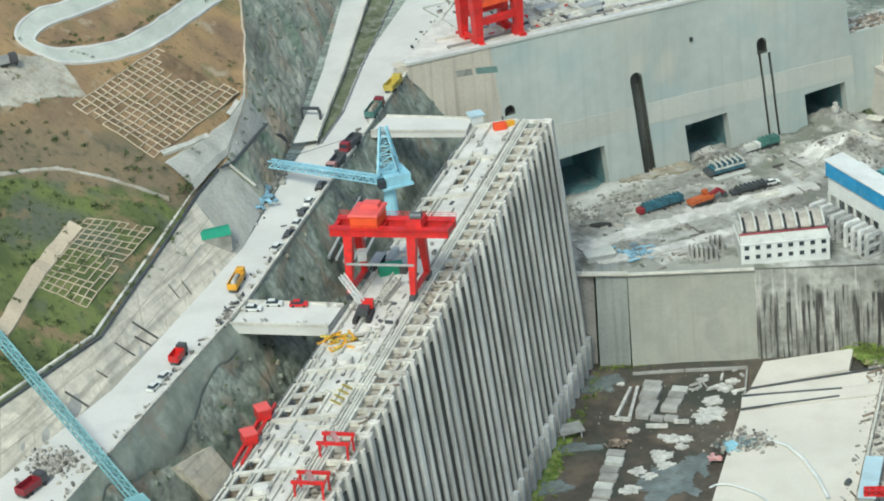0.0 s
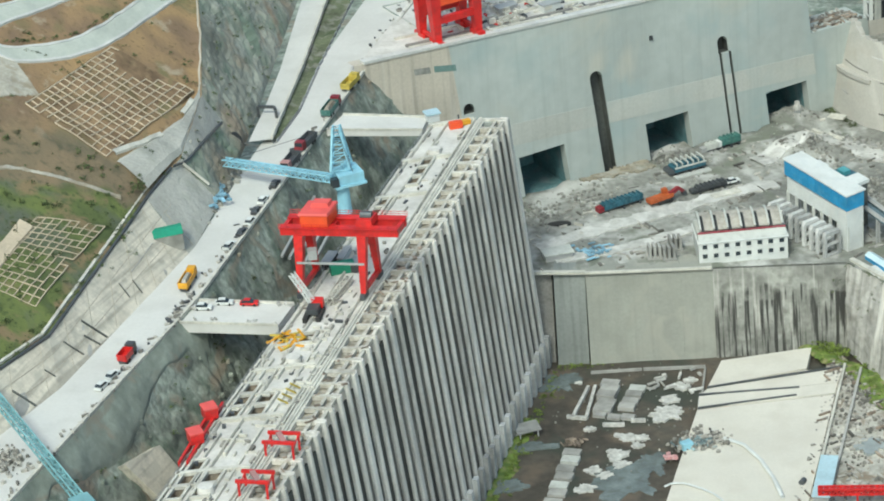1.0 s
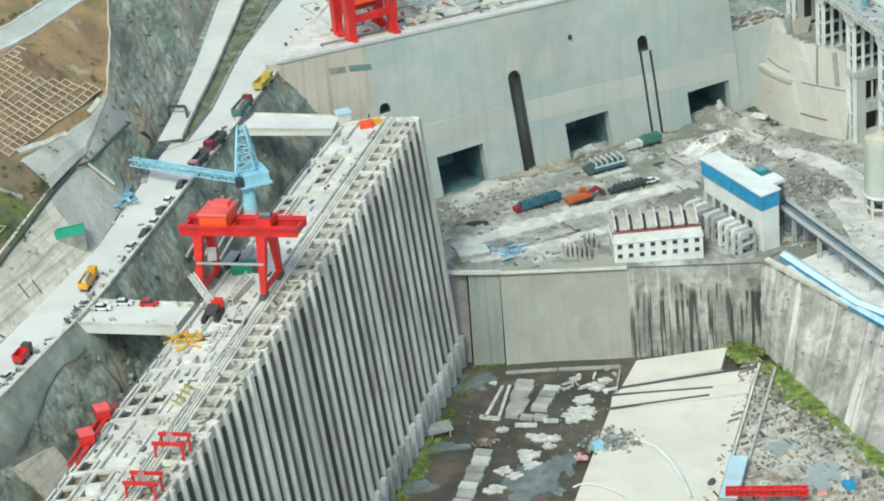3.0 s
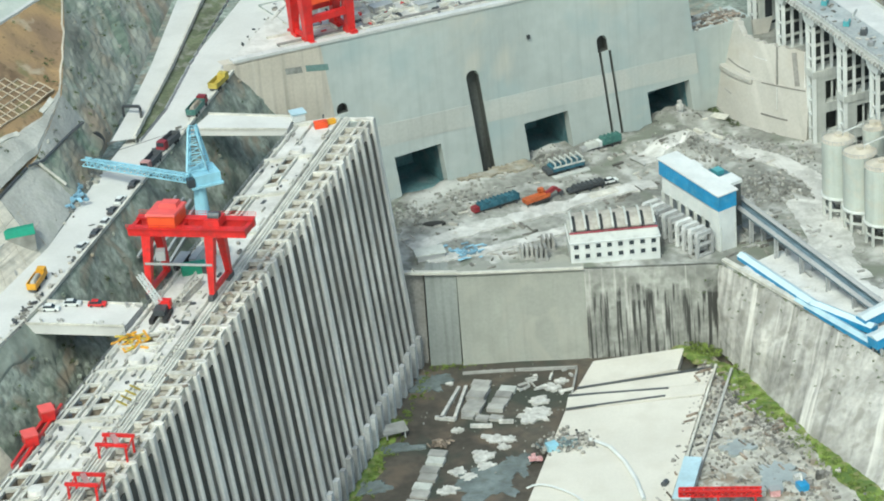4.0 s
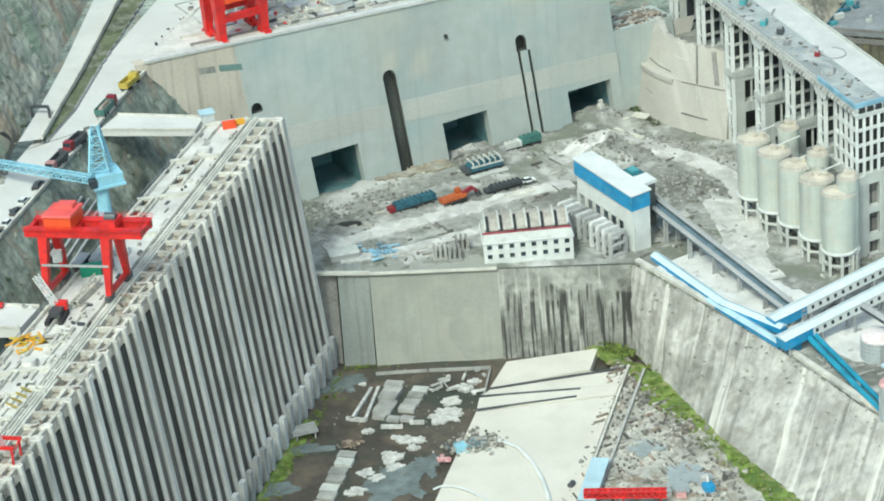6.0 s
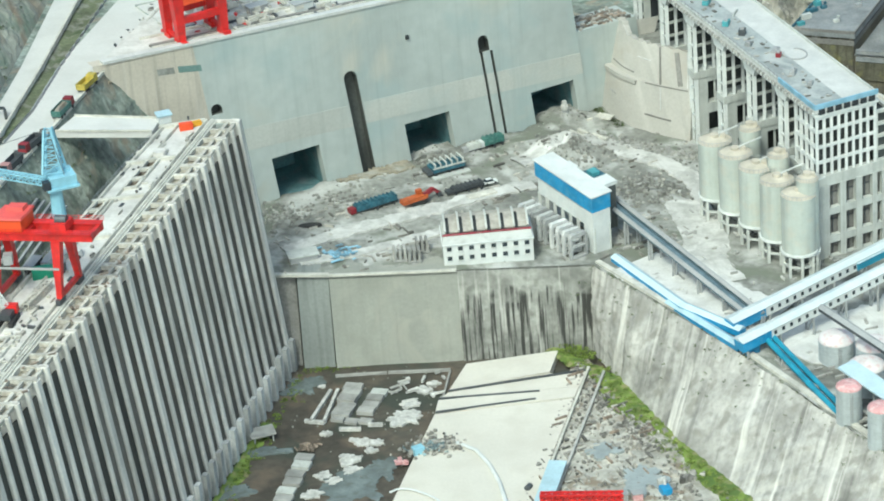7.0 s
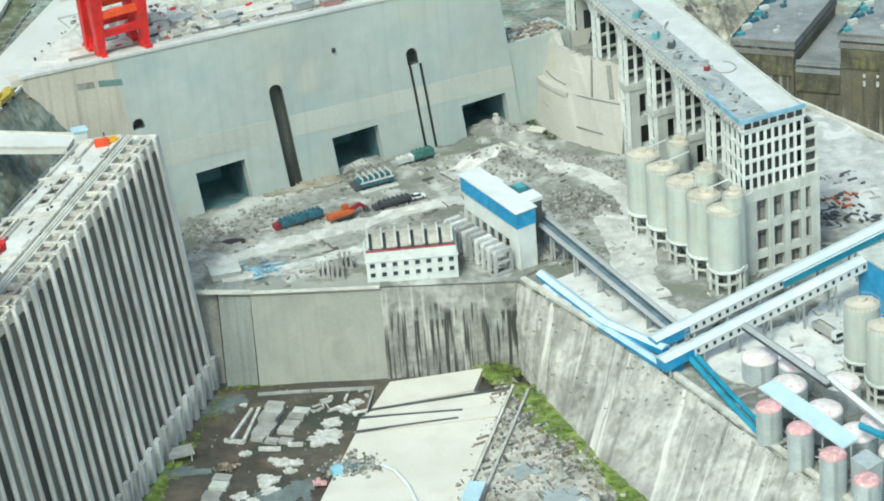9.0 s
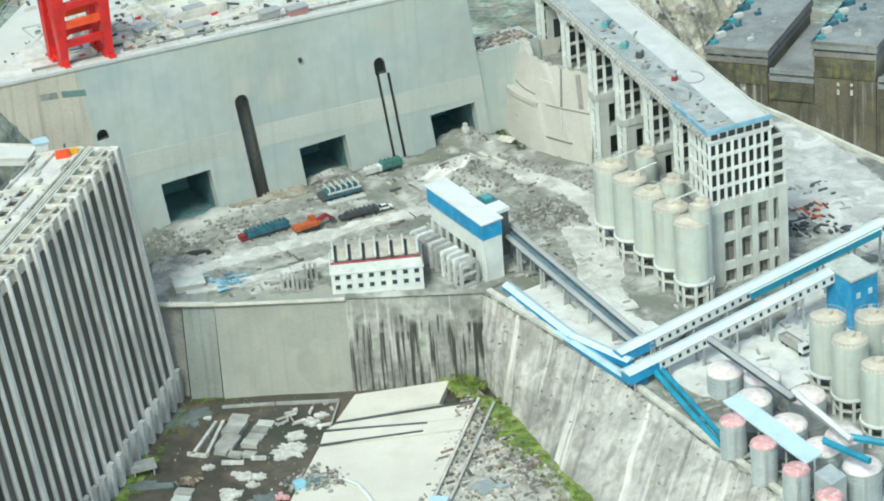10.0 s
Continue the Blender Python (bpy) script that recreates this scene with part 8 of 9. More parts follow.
for o in (-1.2, 1.2):
    m = Mesh()
    m.box(0, o, 0, 5.0, 0.8, 1.0)
    part("track", m, M_TYRE, th)
m = Mesh()
m.box(-1.0, 0, 1.0, 8.4, 2.6, 1.2)
part("house", m, M_ORNG, th)
m = Mesh()
m.box(1.2, 0.8, 2.4, 1.6, 1.2, 1.3)
part("cab", m, M_ORNG, th)
m = Mesh()
m.beam((2.2, -0.4, 1.8), (5.4, -0.4, 3.0), 1.0, 1.2)
m.beam((5.4, -0.4, 3.0), (7.4, -0.4, 1.2), 0.9, 1.0)
part("arm", m, M_CRIMSON, th)
m = Mesh()
m.box(7.4, -0.4, 0.3, 1.2, 1.4, 1.2)
part("bucket", m, M_STEEL, th)
placed(th, 78.8, 747.6, plat(79, 747) + 0.5, 30)
# small things: cars, blocks, blue sheets
placed(car("small white car in the yard", M_WHITE), 101.0, 757.5, plat(101, 757) + 0.7, 20)
m = Mesh().box(98.0, 750.2, plat(98, 750) + 0.4, 9.0, 3.0, 0.7, 0.4)
solid("pale_plate", m, M_BEAM, "pale concrete plate beside the steel sections", "slab")
th = thing("site_hut", "low grey site hut with flat roof", "hut")
m = Mesh()
m.box(45.0, 717.0, 1.0, 8.0, 4.5, 3.0, 0.2)
part("wall", m, M_GREY, th)
m = Mesh()
m.box(45.0, 717.0, 4.0, 8.8, 5.2, 0.4, 0.2)
part("roof", m, M_FRAME, th)
for k, (x, y) in enumerate(((76.5, 712.5), (72.5, 713.5), (79.0, 718.0))):
    th = thing("concrete_form", "weathered grey concrete test form", "concrete block", "forms by the workshop")
    m = Mesh()
    for o in (-1.4, 0, 1.4):
        m.box(x + o, y, plat(x, y), 0.7, 3.4, 4.2, 0.1)
    m.box(x, y, plat(x, y) + 0.2, 4.2, 3.6, 0.6, 0.1)
    part("form", m, M_BLOCK, th)
planks("blue_sheets", [(55 + random.gauss(0, 3.5), 717.5 + random.gauss(0, 2.0), plat(55, 717) + 0.5 + 0.5 * random.random()) for _ in range(45)], "heap of light blue sheeting and pipes", M_BLUE2, "sheeting", 0.8, 3.0, (0.3, 0.45, 1.9), 0.5, 0.3)
# rubble and litter over the platform
spots, spots2, spots3 = [], [], []
for _ in range(1500):
    x, y = random.uniform(36, 165), random.uniform(708, 800)
    if (x - 64.3) * 0.457 - (y - 768.2) * 0.888 < 1.5:
        continue
    near = rough(x, y, 0.05, 11) + 0.35 * rough(x, y, 0.17, 2)
    if near > -0.05:
        spots.append((x, y, site_z(x, y) - 0.05, random.uniform(0.3, 1.15) * (0.6 + near)))
    elif near < -0.2:
        spots2.append((x, y, site_z(x, y)))
    elif random.random() < 0.5:
        spots3.append((x, y, site_z(x, y)))
for cx, cy, r, n in ((128, 778, 13, 330), (147, 748, 10, 360), (40, 742, 9, 200), (56, 752, 8, 120), (84, 777, 7, 150), (141, 781, 5, 60), (150, 777, 5, 60), (160, 771, 5, 60)):
    for _ in range(n):
        x, y = cx + random.gauss(0, r * 0.5), cy + random.gauss(0, r * 0.5)
        if (x - 64.3) * 0.457 - (y - 768.2) * 0.888 > 1.0:
            spots.append((x, y, site_z(x, y), random.uniform(0.4, 1.5)))
rocks("rubble", spots, "grey broken rock and rubble on the platform", M_STONE)
spots = []
for k in range(70):
    p = lerp((136.2, 783.6), (163.9, 770.0), random.random())
    spots.append((p[0] + random.gauss(0, 1.2), p[1] + random.gauss(0, 1.2), site_z(*p) + 0.1, random.uniform(0.7, 2.0)))
rocks("rubble", spots, "pale broken blocks along the abutment's foot", M_BLOCK)
planks("site_timber", spots2[::2], "pale boards, sheets and bars lying on the platform", M_DEBRIS, "debris", 0.5, 3.6)
planks("site_steel", spots3[::2], "grey steel and timber lying on the platform", M_DEBRIS, "debris", 0.4, 2.2)
spots, spots2 = [], []
for _ in range(700):
    x, y = random.uniform(135, 250), random.uniform(595, 760)
    if x < edge_x(min(y, 704)) + 4:
        continue
    (spots if rough(x, y, 0.08, 5) > 0.05 else spots2).append((x, y, site_z(x, y) + 0.1))
planks("yard_litter", spots, "grey pipes, boards and parts lying in the yard", M_BLOCK, "debris", 0.5, 4.0)
planks("yard_white", spots2[::3], "white dusty bags and sheets in the yard", M_FOAM, "debris", 0.5, 2.6)
planks("scrap", [(random.uniform(214, 232), random.uniform(728, 762), -5.0 + random.random()) for _ in range(110)], "dark scrap and pipes beside the frame building", M_STEEL, "debris", 0.8, 3.6, (0.4, 0.5, 1.95), 0.2)
planks("orange_scrap", [(random.uniform(219, 228), random.uniform(739, 748), -4.4) for _ in range(14)], "orange machine parts beside the frame building", M_ORNG, "debris", 1.5, 4.0)
placed(truck("white truck with grey bed parked in the dusty yard", M_WHITE, M_GREY, 10.5, load=True), 206.5, 665.5, site_z(206, 665) + 0.5, -62)
# river bank wall at the yard's far side
m = Mesh()
for i in range(16):
    x0, x1 = 206 + 5 * i, 211 + 5 * i
    m.beam((x0, far_y(x0) - 2, site_z(x0, far_y(x0)) + 0.6), (x1, far_y(x1) - 2, site_z(x1, far_y(x1)) + 0.6), 1.2, 1.4)
solid("bank_kerb", m, M_BEAM, "pale kerb wall on the river side of the yard", "kerb", "structure")
planks("dark_pipes", [(lerp((150.0, 672.0), (205.0, 570.0), u)[0] + 5 + random.gauss(0, 1), lerp((150.0, 672.0), (205.0, 570.0), u)[1] + 3, -5.0) for u in np.linspace(0, 1, 60)], "pipes and boards behind the kerb", M_BLOCK, "debris", 1.0, 4.0)
# trestle roof clutter
for k, (l, w, sx, sy, sz, mt) in enumerate(((24, 5, 5, 2.5, 2.2, M_GREY), (37, 7, 3, 2.4, 2.0, M_CRIMSON), (41, 8, 6, 3, 1.2, M_GREY), (57, 5, 4, 3, 3.0, M_STEEL), (66, 4, 5, 3, 2.4, M_TEAL), (15, 6, 4, 2, 1.4, M_GREY), (72, 10, 9, 0.6, 1.0, M_FRAME), (84, 6, 6, 3, 2.0, M_TEAL), (49, 3, 3, 3, 1.6, M_DTOP))):
    p = tw(l, w, ROOF + 0.25)
    th = thing("roof_unit", "small machine unit standing on the trestle roof", "machine", "units on the trestle roof")
    m = Mesh()
    m.box(p.x, p.y, p.z, sx * 0.6, sy * 0.6, sz * 0.6, 1.2)
    part("body", m, mt, th)
    m = Mesh()
    m.box(p.x, p.y, p.z + sz * 0.6, sx * 0.35, sy * 0.35, sz * 0.25, 1.2)
    part("top", m, M_GREY, th)
planks("roof_litter", [(lambda q: (q.x, q.y, q.z))(tw(random.uniform(4, 90), random.uniform(1, 9), ROOF + 0.3)) for _ in range(55)], "dark boards, hoses and parts on the trestle roof", M_DEBRIS, "debris", 0.4, 1.8, (0.35, 1.9), 0.3, 0.3)
th = thing("roof_hose", "pale hose coiled on the trestle roof", "hose")
m = Mesh()
pts = [tw(36 + 4 * math.cos(a), 12 + 3.4 * math.sin(a), ROOF + 0.2) for a in np.linspace(0.4, 5.6, 22)]
for a, b in zip(pts, pts[1:]):
    m.beam(a, b, 0.35)
part("coil", m, M_GREY, th)
# lock wall deck: track beams and an open chamber
for o, w, mt, lb in ((-4.2, 0.7, M_BEAM, "pale crane beam along the lock wall deck"), (-6.0, 1.2, M_PITC, "dark cable trench along the lock wall deck"), (-13.0, 0.8, M_BEAM, "pale crane beam along the lock wall deck")):
    m = Mesh()
    for k in range(12):
        a, b = -58 + 11.0 * k, -58 + 11.0 * k + 10.7
        p, q = wall_at(a, wall_top(a), o), wall_at(b, wall_top(b), o)
        m.beam((*p[:2], p[2] + 0.05), (*q[:2], q[2] + 0.05), w, 0.8)
    solid("deck_beam", m, mt, lb, "beam", group="beams on the lock wall deck")
chamber = thing("gate_chamber", "open pale concrete chamber sunk in the lock wall deck", "chamber")
CH = [(42.5, 779.5), (59.5, 788.5), (52.0, 803.0), (35.0, 794.0)]
for i in range(4):
    m = Mesh()
    a, b = CH[i], CH[(i + 1) % 4]
    m.beam((*a, 57.2), (*lerp(b, a, 0.03), 57.2), 1.0, 3.2)
    part("wall", m, M_BEAM, chamber)
m = Mesh()
m.prism([lerp(p, (47.2, 791.2), 0.06) for p in CH], 55.4, 56.4)
part("floor", m, M_PSLAB, chamber)
# lock wall deck clutter
spots = []
for _ in range(420):
    s, o = random.uniform(-42, 70), -random.uniform(3, 60)
    p = wall_at(s, wall_top(s), o)
    spots.append((p[0], p[1], p[2] - 0.1))
planks("wall_deck_white", spots[:200] + [(*wall_at(random.gauss(-24, 9), 56, -random.uniform(4, 26))[:2], wall_top(-24) + random.choice((0.1, 0.9))) for _ in range(90)], "pale forms and boards on the lock wall deck", M_BEAM, "debris", 0.8, 4.0, (0.475, 0.475, 2.05), 0.2, 1.6)
planks("wall_deck_steel", spots[200:360], "dark steel and rebar on the lock wall deck", M_STEEL, "debris", 0.6, 3.5)
planks("wall_deck_red", [p for p in spots[360:] if p[0] < 60][:24], "red machine parts on the lock wall deck", M_RED, "debris", 0.8, 3.0)
for k, (s, o, mt) in enumerate(((-8, -9, M_WHITE), (16, -7, M_GREY), (-1, -22, M_FRAME), (24, -5, M_MAROON), (-20, -14, M_GREY))):
    p = wall_at(s, wall_top(s), o)
    th = thing("deck_shed", "small flat-roofed site shed on the lock wall", "shed", "sheds on the lock wall")
    m = Mesh()
    m.box(p[0], p[1], p[2] - 0.2, 6, 3, 2.6, 0.5)
    part("wall", m, mt, th)
    m = Mesh()
    m.box(p[0], p[1], p[2] + 2.4, 6.6, 3.6, 0.3, 0.5)
    part("roof", m, M_GREY, th)
# sign panel low on the wall's end: unreadable bars
for a, b, za, zb, mt, lb in ((-53.4, -46.4, 53.1, 51.7, M_SIGN, "faded teal painted bar"), (-59.8, -54.6, 53.9, 53.2, M_STAIN, "worn grey painted bar")):
    m = Mesh()
    m.hexa([wall_at(a, za - 1.0, -0.02), wall_at(b, zb - 1.0, -0.02), wall_at(b, zb - 1.0, 0.06), wall_at(a, za - 1.0, 0.06)], [wall_at(a, za + 1.0, -0.02), wall_at(b, zb + 1.0, -0.02), wall_at(b, zb + 1.0, 0.06), wall_at(a, za + 1.0, 0.06)])
    part("painted_bar", m, mt, wall, lb)

# ---- the basin floor ----
def slab_block(x, y, sx, sy, sz, turn, label, mt):
    m = Mesh()
    m.box(x, y, POOL_Z, sx, sy, sz, radians(turn))
    return solid("concrete_slab", m, mt, label, "concrete slab", group="slabs on the basin floor")


for j in range(5):
    x, y = lerp((56.3, 690.6), (52.9, 676.2), j / 4)
    slab_block(x + 0.4 * (j % 2), y, 5.2, 3.5, 1.0 + 0.35 * (j % 3), -20, "grey precast concrete slab lying in a row", M_BLOCK)
    slab_block(x - 1.6, y - 0.6, 1.3, 3.4, 0.7, -20, "narrow grey concrete block beside the slabs", M_BLOCK)
for j in range(4):
    x, y = lerp((63.6, 686.4), (59.6, 676.4), j / 3)
    slab_block(x, y, 4.6, 3.0, 0.9 + 0.3 * (j % 2), -18, "grey precast concrete slab in the shorter row", M_FRAME if j == 0 else M_BLOCK)
for x, y in ((51.8, 673.6), (55.6, 671.6), (59.4, 671.0)):
    slab_block(x, y, 3.6, 2.4, 0.9, -22, "dark grey concrete slab before the rows", M_BLOCK)
for a, b in (((50.0, 689.4), (44.0, 672.6)), ((52.0, 689.6), (47.9, 672.2)), ((42.6, 673.8), (48.0, 671.8)), ((52.0, 667.6), (58.0, 666.6)), ((60.0, 668.6), (64.0, 668.0))):
    m = Mesh()
    m.beam((*a, POOL_Z + 0.7), (*b, POOL_Z + 0.7), 0.9, 1.0)
    solid("concrete_beam", m, M_FOAM, "pale concrete beam edging the slab rows", "concrete beam", group="beams on the basin floor")
for a, b in (((51.4, 697.8), (66.0, 697.1)), ((66.4, 697.1), (84.0, 695.6)), ((83.9, 694.8), (81.0, 679.0)), ((80.8, 678.0), (78.0, 666.0))):
    m = Mesh()
    m.beam((*a, POOL_Z + 0.5), (*b, POOL_Z + 0.5), 0.6, 0.9)
    solid("low_kerb", m, M_BLOCK, "low grey kerb round the slab store", "kerb", group="kerbs on the basin floor")
for k in range(9):
    slab_block(42.4 - 1.2 * k + (k % 2) * 0.5, 654.6 - 4.1 * k, 4.9, 3.3, 0.8 + 0.25 * (k % 2), -19, "grey concrete slab in the lower row", M_FRAME if k % 3 == 1 else M_BLOCK)
planks("rusty_forms", [(43.5 + random.gauss(0, 1.6), 659.6 + random.gauss(0, 1.0), POOL_Z + 0.4) for _ in range(22)], "rusty form panels on the basin floor", M_RUST, "formwork", 0.8, 3.0)
# laitance patches: irregular thin crusts
for k, (x, y, r) in enumerate(((70.9, 671.1, 5.0), (57.9, 660.2, 3.4), (62.2, 659.5, 2.6), (54.6, 651.6, 3.8), (55.3, 646.4, 3.0), (47.0, 644.5, 2.6), (44.5, 635.5, 3.2), (71.8, 678.6, 2.8), (76.0, 685.7, 2.6), (79.0, 689.0, 2.0), (60.3, 655.7, 1.7), (48.5, 666.8, 1.6), (50.1, 641.4, 2.2), (47.5, 692.8, 1.2))):
    m = Mesh()
    n = 60
    rim = []
    for i in range(n):
        a = 2 * math.pi * i / n
        q = r * (0.75 + 0.5 * noise.noise(Vector((math.cos(a) * 1.6 + k * 3, math.sin(a) * 1.6, 0.4))) + 0.22 * noise.noise(Vector((math.cos(a) * 5 + k * 3, math.sin(a) * 5, 0.9))) + 0.2 * noise.noise(Vector((math.cos(a) * 11 + k * 3, math.sin(a) * 11, 0.2))))
        rim.append((x + q * 1.15 * math.cos(a), y + q * 0.95 * math.sin(a)))
    m.prism(rim, POOL_Z - 0.3, POOL_Z + 0.5)
    solid("mortar_crust", m, M_FOAM, "white crust of dried mortar on the mud", "mortar crust", group="mortar crusts")
for k, (x, y, rx, ry) in enumerate(((57.0, 637.0, 11.0, 9.5), (63.5, 646.0, 5.0, 6.5), (42.5, 694.0, 5.5, 8.0), (31.0, 660.0, 8.0, 2.8), (22.0, 640.0, 7.0, 3.5), (130.6, 626.0, 6.5, 9.0), (122.0, 642.0, 4.5, 4.0))):
    m = Mesh()
    rim = []
    for a in np.linspace(0, 2 * math.pi, 65)[:-1]:
        c, d = math.cos(a), math.sin(a)
        q = 0.8 + 0.7 * noise.noise(Vector((1.3 * c + 5 * k, 1.3 * d, 0.2))) + 0.35 * noise.noise(Vector((4 * c + 5 * k, 4 * d, 0.6))) + 0.15 * noise.noise(Vector((10 * c + 5 * k, 10 * d, 0.9)))
        q = max(q, 0.4)
        rim.append((x + rx * q * c, y + ry * q * d))
    m.prism(rim, -27.4, POOL_Z + 0.3 + 0.04 * k if x < 100 else -24.3 + 0.04 * k)
    solid("puddle", m, M_PUDDLE if x < 100 else M_SILT, "shallow grey-green puddle", "puddle", "structure")
# green at the pier feet
spots = []
for k in range(260):
    s = random.uniform(0, 150)
    p = outer(s) + LEAN + IN * (2.5 + abs(random.gauss(0, 2.0)))
    spots.append((p.x, p.y, POOL_Z + 0.2, random.uniform(0.4, 1.1)))
for k in range(60):
    spots.append((random.uniform(44, 58), 703 + random.gauss(0, 1.0), POOL_Z + 0.2, random.uniform(0.4, 0.9)))
scrub("grass_tufts", spots, "green tufts along the pier feet", M_TUFT)
spots = [(x - random.uniform(-2, 5), y - random.uniform(-1, 2), -24.2, random.uniform(0.4, 1.1)) for x, y in foot for _ in range(9)]
spots += [(random.uniform(116, 124), random.uniform(688, 699), -24.6, random.uniform(0.4, 1.0)) for _ in range(60)]
scrub("grass_tufts", spots, "bright grass tufts at the foot of the slope", M_TUFT)
m = Mesh()
rows = []
for k, w in enumerate((0.8, 2.2, 3.6, 5.0)):
    rows.append([])
    for i in range(90):
        v = 30 + 1.5 * i
        p = outer(v) + LEAN + IN * (w + (1.6 * rough(v, k, 0.15, 2) + 0.8 * rough(v, k, 0.6, 4)) * k / 3)
        rows[-1].append((p.x, p.y, POOL_Z + 0.75 - 0.28 * k + 0.25 * rough(v, k, 0.5)))
m.sheet(rows)
solid("foot_grass", m, M_GRASS, "patchy green strip along the pier feet", "grass", "structure", smooth=True)
# platform box at the pier foot
th = thing("pump_platform", "grey steel pump platform on posts", "platform")
for x, y in ((29.0, 664.0), (34.0, 665.6), (28.0, 668.0), (33.0, 669.6)):
    part("post", Mesh().beam((x, y, POOL_Z - 0.5), (x, y, POOL_Z + 2.2), 0.4), M_GREY, th)
m = Mesh()
m.prism([(28.2, 663.2), (35.0, 665.2), (33.8, 670.4), (27.0, 668.4)], POOL_Z + 2.2, POOL_Z + 2.7)
part("deck", m, M_BLOCK, th)
# heap with a blue box at the slab's edge
spots = [(77.5 + random.gauss(0, 3.4), 651.0 + random.gauss(0, 2.6), -24.4 + random.random(), random.uniform(0.4, 1.6)) for _ in range(240)]
rocks("rubble", spots, "heap of grey-green rubble at the slab edge", M_DEBRIS)
planks("teal_scrap", [(76 + random.gauss(0, 2.6), 650.5 + random.gauss(0, 1.4), -24.0 + 0.5 * random.random()) for _ in range(46)], "teal and grey scrap panels in the heap", M_TEALS, "debris", 0.6, 2.4)
m = Mesh()
m.box(73.2, 648.8, -24.6, 3.0, 2.4, 2.2, 0.4)
solid("tool_box", m, M_CYAN, "light blue steel box on the heap", "box")
planks("red_scrap", [(68.8 + random.gauss(0, 0.8), 646.0 + random.gauss(0, 0.8), -25.4) for _ in range(20)], "faded red scrap beside the heap", M_PINK, "debris", 0.6, 1.8)
# water hose across the slab
th = thing("water_hose", "white hose curving over the pale slab", "hose")
m = Mesh()
th2 = thing("water_hose", "white hose lying at the slab edge", "hose")


def hose_mesh(pts, r):
    """One connected round hose through the points."""
    rows = []
    for i, p in enumerate(pts):
        d = (pts[min(i + 1, len(pts) - 1)] - pts[max(i - 1, 0)]).normalized()
        side = d.cross(Vector((0, 0, 1))).normalized()
        rows.append([tuple(p + side * r * math.cos(a) + Vector((0, 0, 0.6 * r * math.sin(a)))) for a in [2 * math.pi * j / 8 for j in range(9)]])
    return Mesh().sheet(rows)


part("hose", hose_mesh([Vector((*p, -23.6)) for p in ((65.0, 629.0), (66.6, 630.1), (68.0, 630.4), (69.8, 630.0), (71.5, 629.0), (74.6, 626.4), (77.2, 623.5), (78.9, 620.5), (80.0, 617.0))], 0.35), M_WHITE, th2)
cv = [Vector((83.7, 651.8, -23.9)), Vector((88.6, 646.8, -23.7)), Vector((91.8, 638.6, -23.7)), Vector((93.8, 629.0, -23.7)), Vector((95.0, 617.0, -23.7))]
pts = []
for i in range(4):
    for k in range(6):
        pts.append(cv[i].lerp(cv[i + 1], k / 6))
part("hose", hose_mesh(pts, 0.6), M_WHITE, th, smooth=True)
# container with pale blue roof, red beam
th = thing("site_container", "long container with pale blue roof at the slab edge", "container")
m = Mesh()
CQ = [(107.6, 634.0), (111.4, 633.0), (106.0, 614.0), (102.2, 615.0)]
m.prism(CQ, -24.5, -21.8)
part("body", m, M_GREY, th)
m = Mesh()
m.prism([(107.3, 634.6), (111.9, 633.4), (106.3, 613.4), (101.7, 614.6)], -21.8, -21.4)
part("roof", m, M_SKYROOF, th)
m = Mesh()
m.tube((100.6, 625.0, -23.7), (101.6, 626.6, -23.7), 0.8, n=12)
solid("roller", m, M_STEEL, "small dark roller on the pale slab", "roller")
th = thing("gantry_beam", "red lattice gantry beam with yellow-red pattern", "gantry")
m = Mesh()
m.lattice((103.6, 615.4, -20.5), (124.6, 612.4, -20.5), 1.6, 1.6, 0.3)
part("beam", m, M_RED, th)
for x in (104.0, 113.5, 123.0):
    part("leg", Mesh().beam((x, 629.9 - 0.14 * x, -25), (x, 629.9 - 0.14 * x, -21), 0.5), M_RED, th)
th = thing("blue_pump", "bright blue pump set in the gravel yard", "pump")
m = Mesh()
m.box(136.1, 618.8, -25, 2.6, 3.0, 2.0, 0.3)
part("body", m, M_BLUE, th)
m = Mesh()
m.tube((136.1, 619.8, -23.0), (136.1, 621.2, -21.6), 0.4)
part("pipe", m, M_FOAM, th)
m = Mesh()
m.box(135.6, 622.2, -25, 2.2, 1.6, 2.4, 0.3)
part("cabinet", m, M_FOAM, th, "white switch cabinet")
for x, y, mt, lb in ((124.8, 617.4, M_FOAM, "white site box beside the red beam"), (128.6, 617.2, M_PINK, "faded red site box beside the red beam")):
    th = thing("site_box", lb, "box")
    part("body", Mesh().box(x, y, -25.2, 2.6, 2.2, 2.2, 0.1), mt, th)
    part("lid", Mesh().box(x, y, -23.0, 2.8, 2.4, 0.25, 0.1), M_GREY, th)
spots, spots2 = [], []
for _ in range(1300):
    y = random.uniform(600, 690)
    xl, xr = 119.5 - (695 - y) * 0.29, 120.0 + (695 - y) * 0.34
    x = random.uniform(xl + 1, xr)
    if rough(x, y, 0.1, 21) > -0.1:
        spots.append((x, y, -24.6, random.uniform(0.3, 1.3)))
    elif random.random() < 0.5:
        spots2.append((x, y, -24.6))
spots += [(143.0 + random.gauss(0, 2.2), 624.0 + random.gauss(0, 3.0), -24.7, random.uniform(1.2, 3.2)) for _ in range(16)]
spots += [(133.0 + random.gauss(0, 4.0), 650.0 + random.gauss(0, 5.0), -24.7, random.uniform(0.6, 2.0)) for _ in range(130)]
rocks("rubble", spots, "broken stone and rubble in the gravel yard", M_DEBRIS)
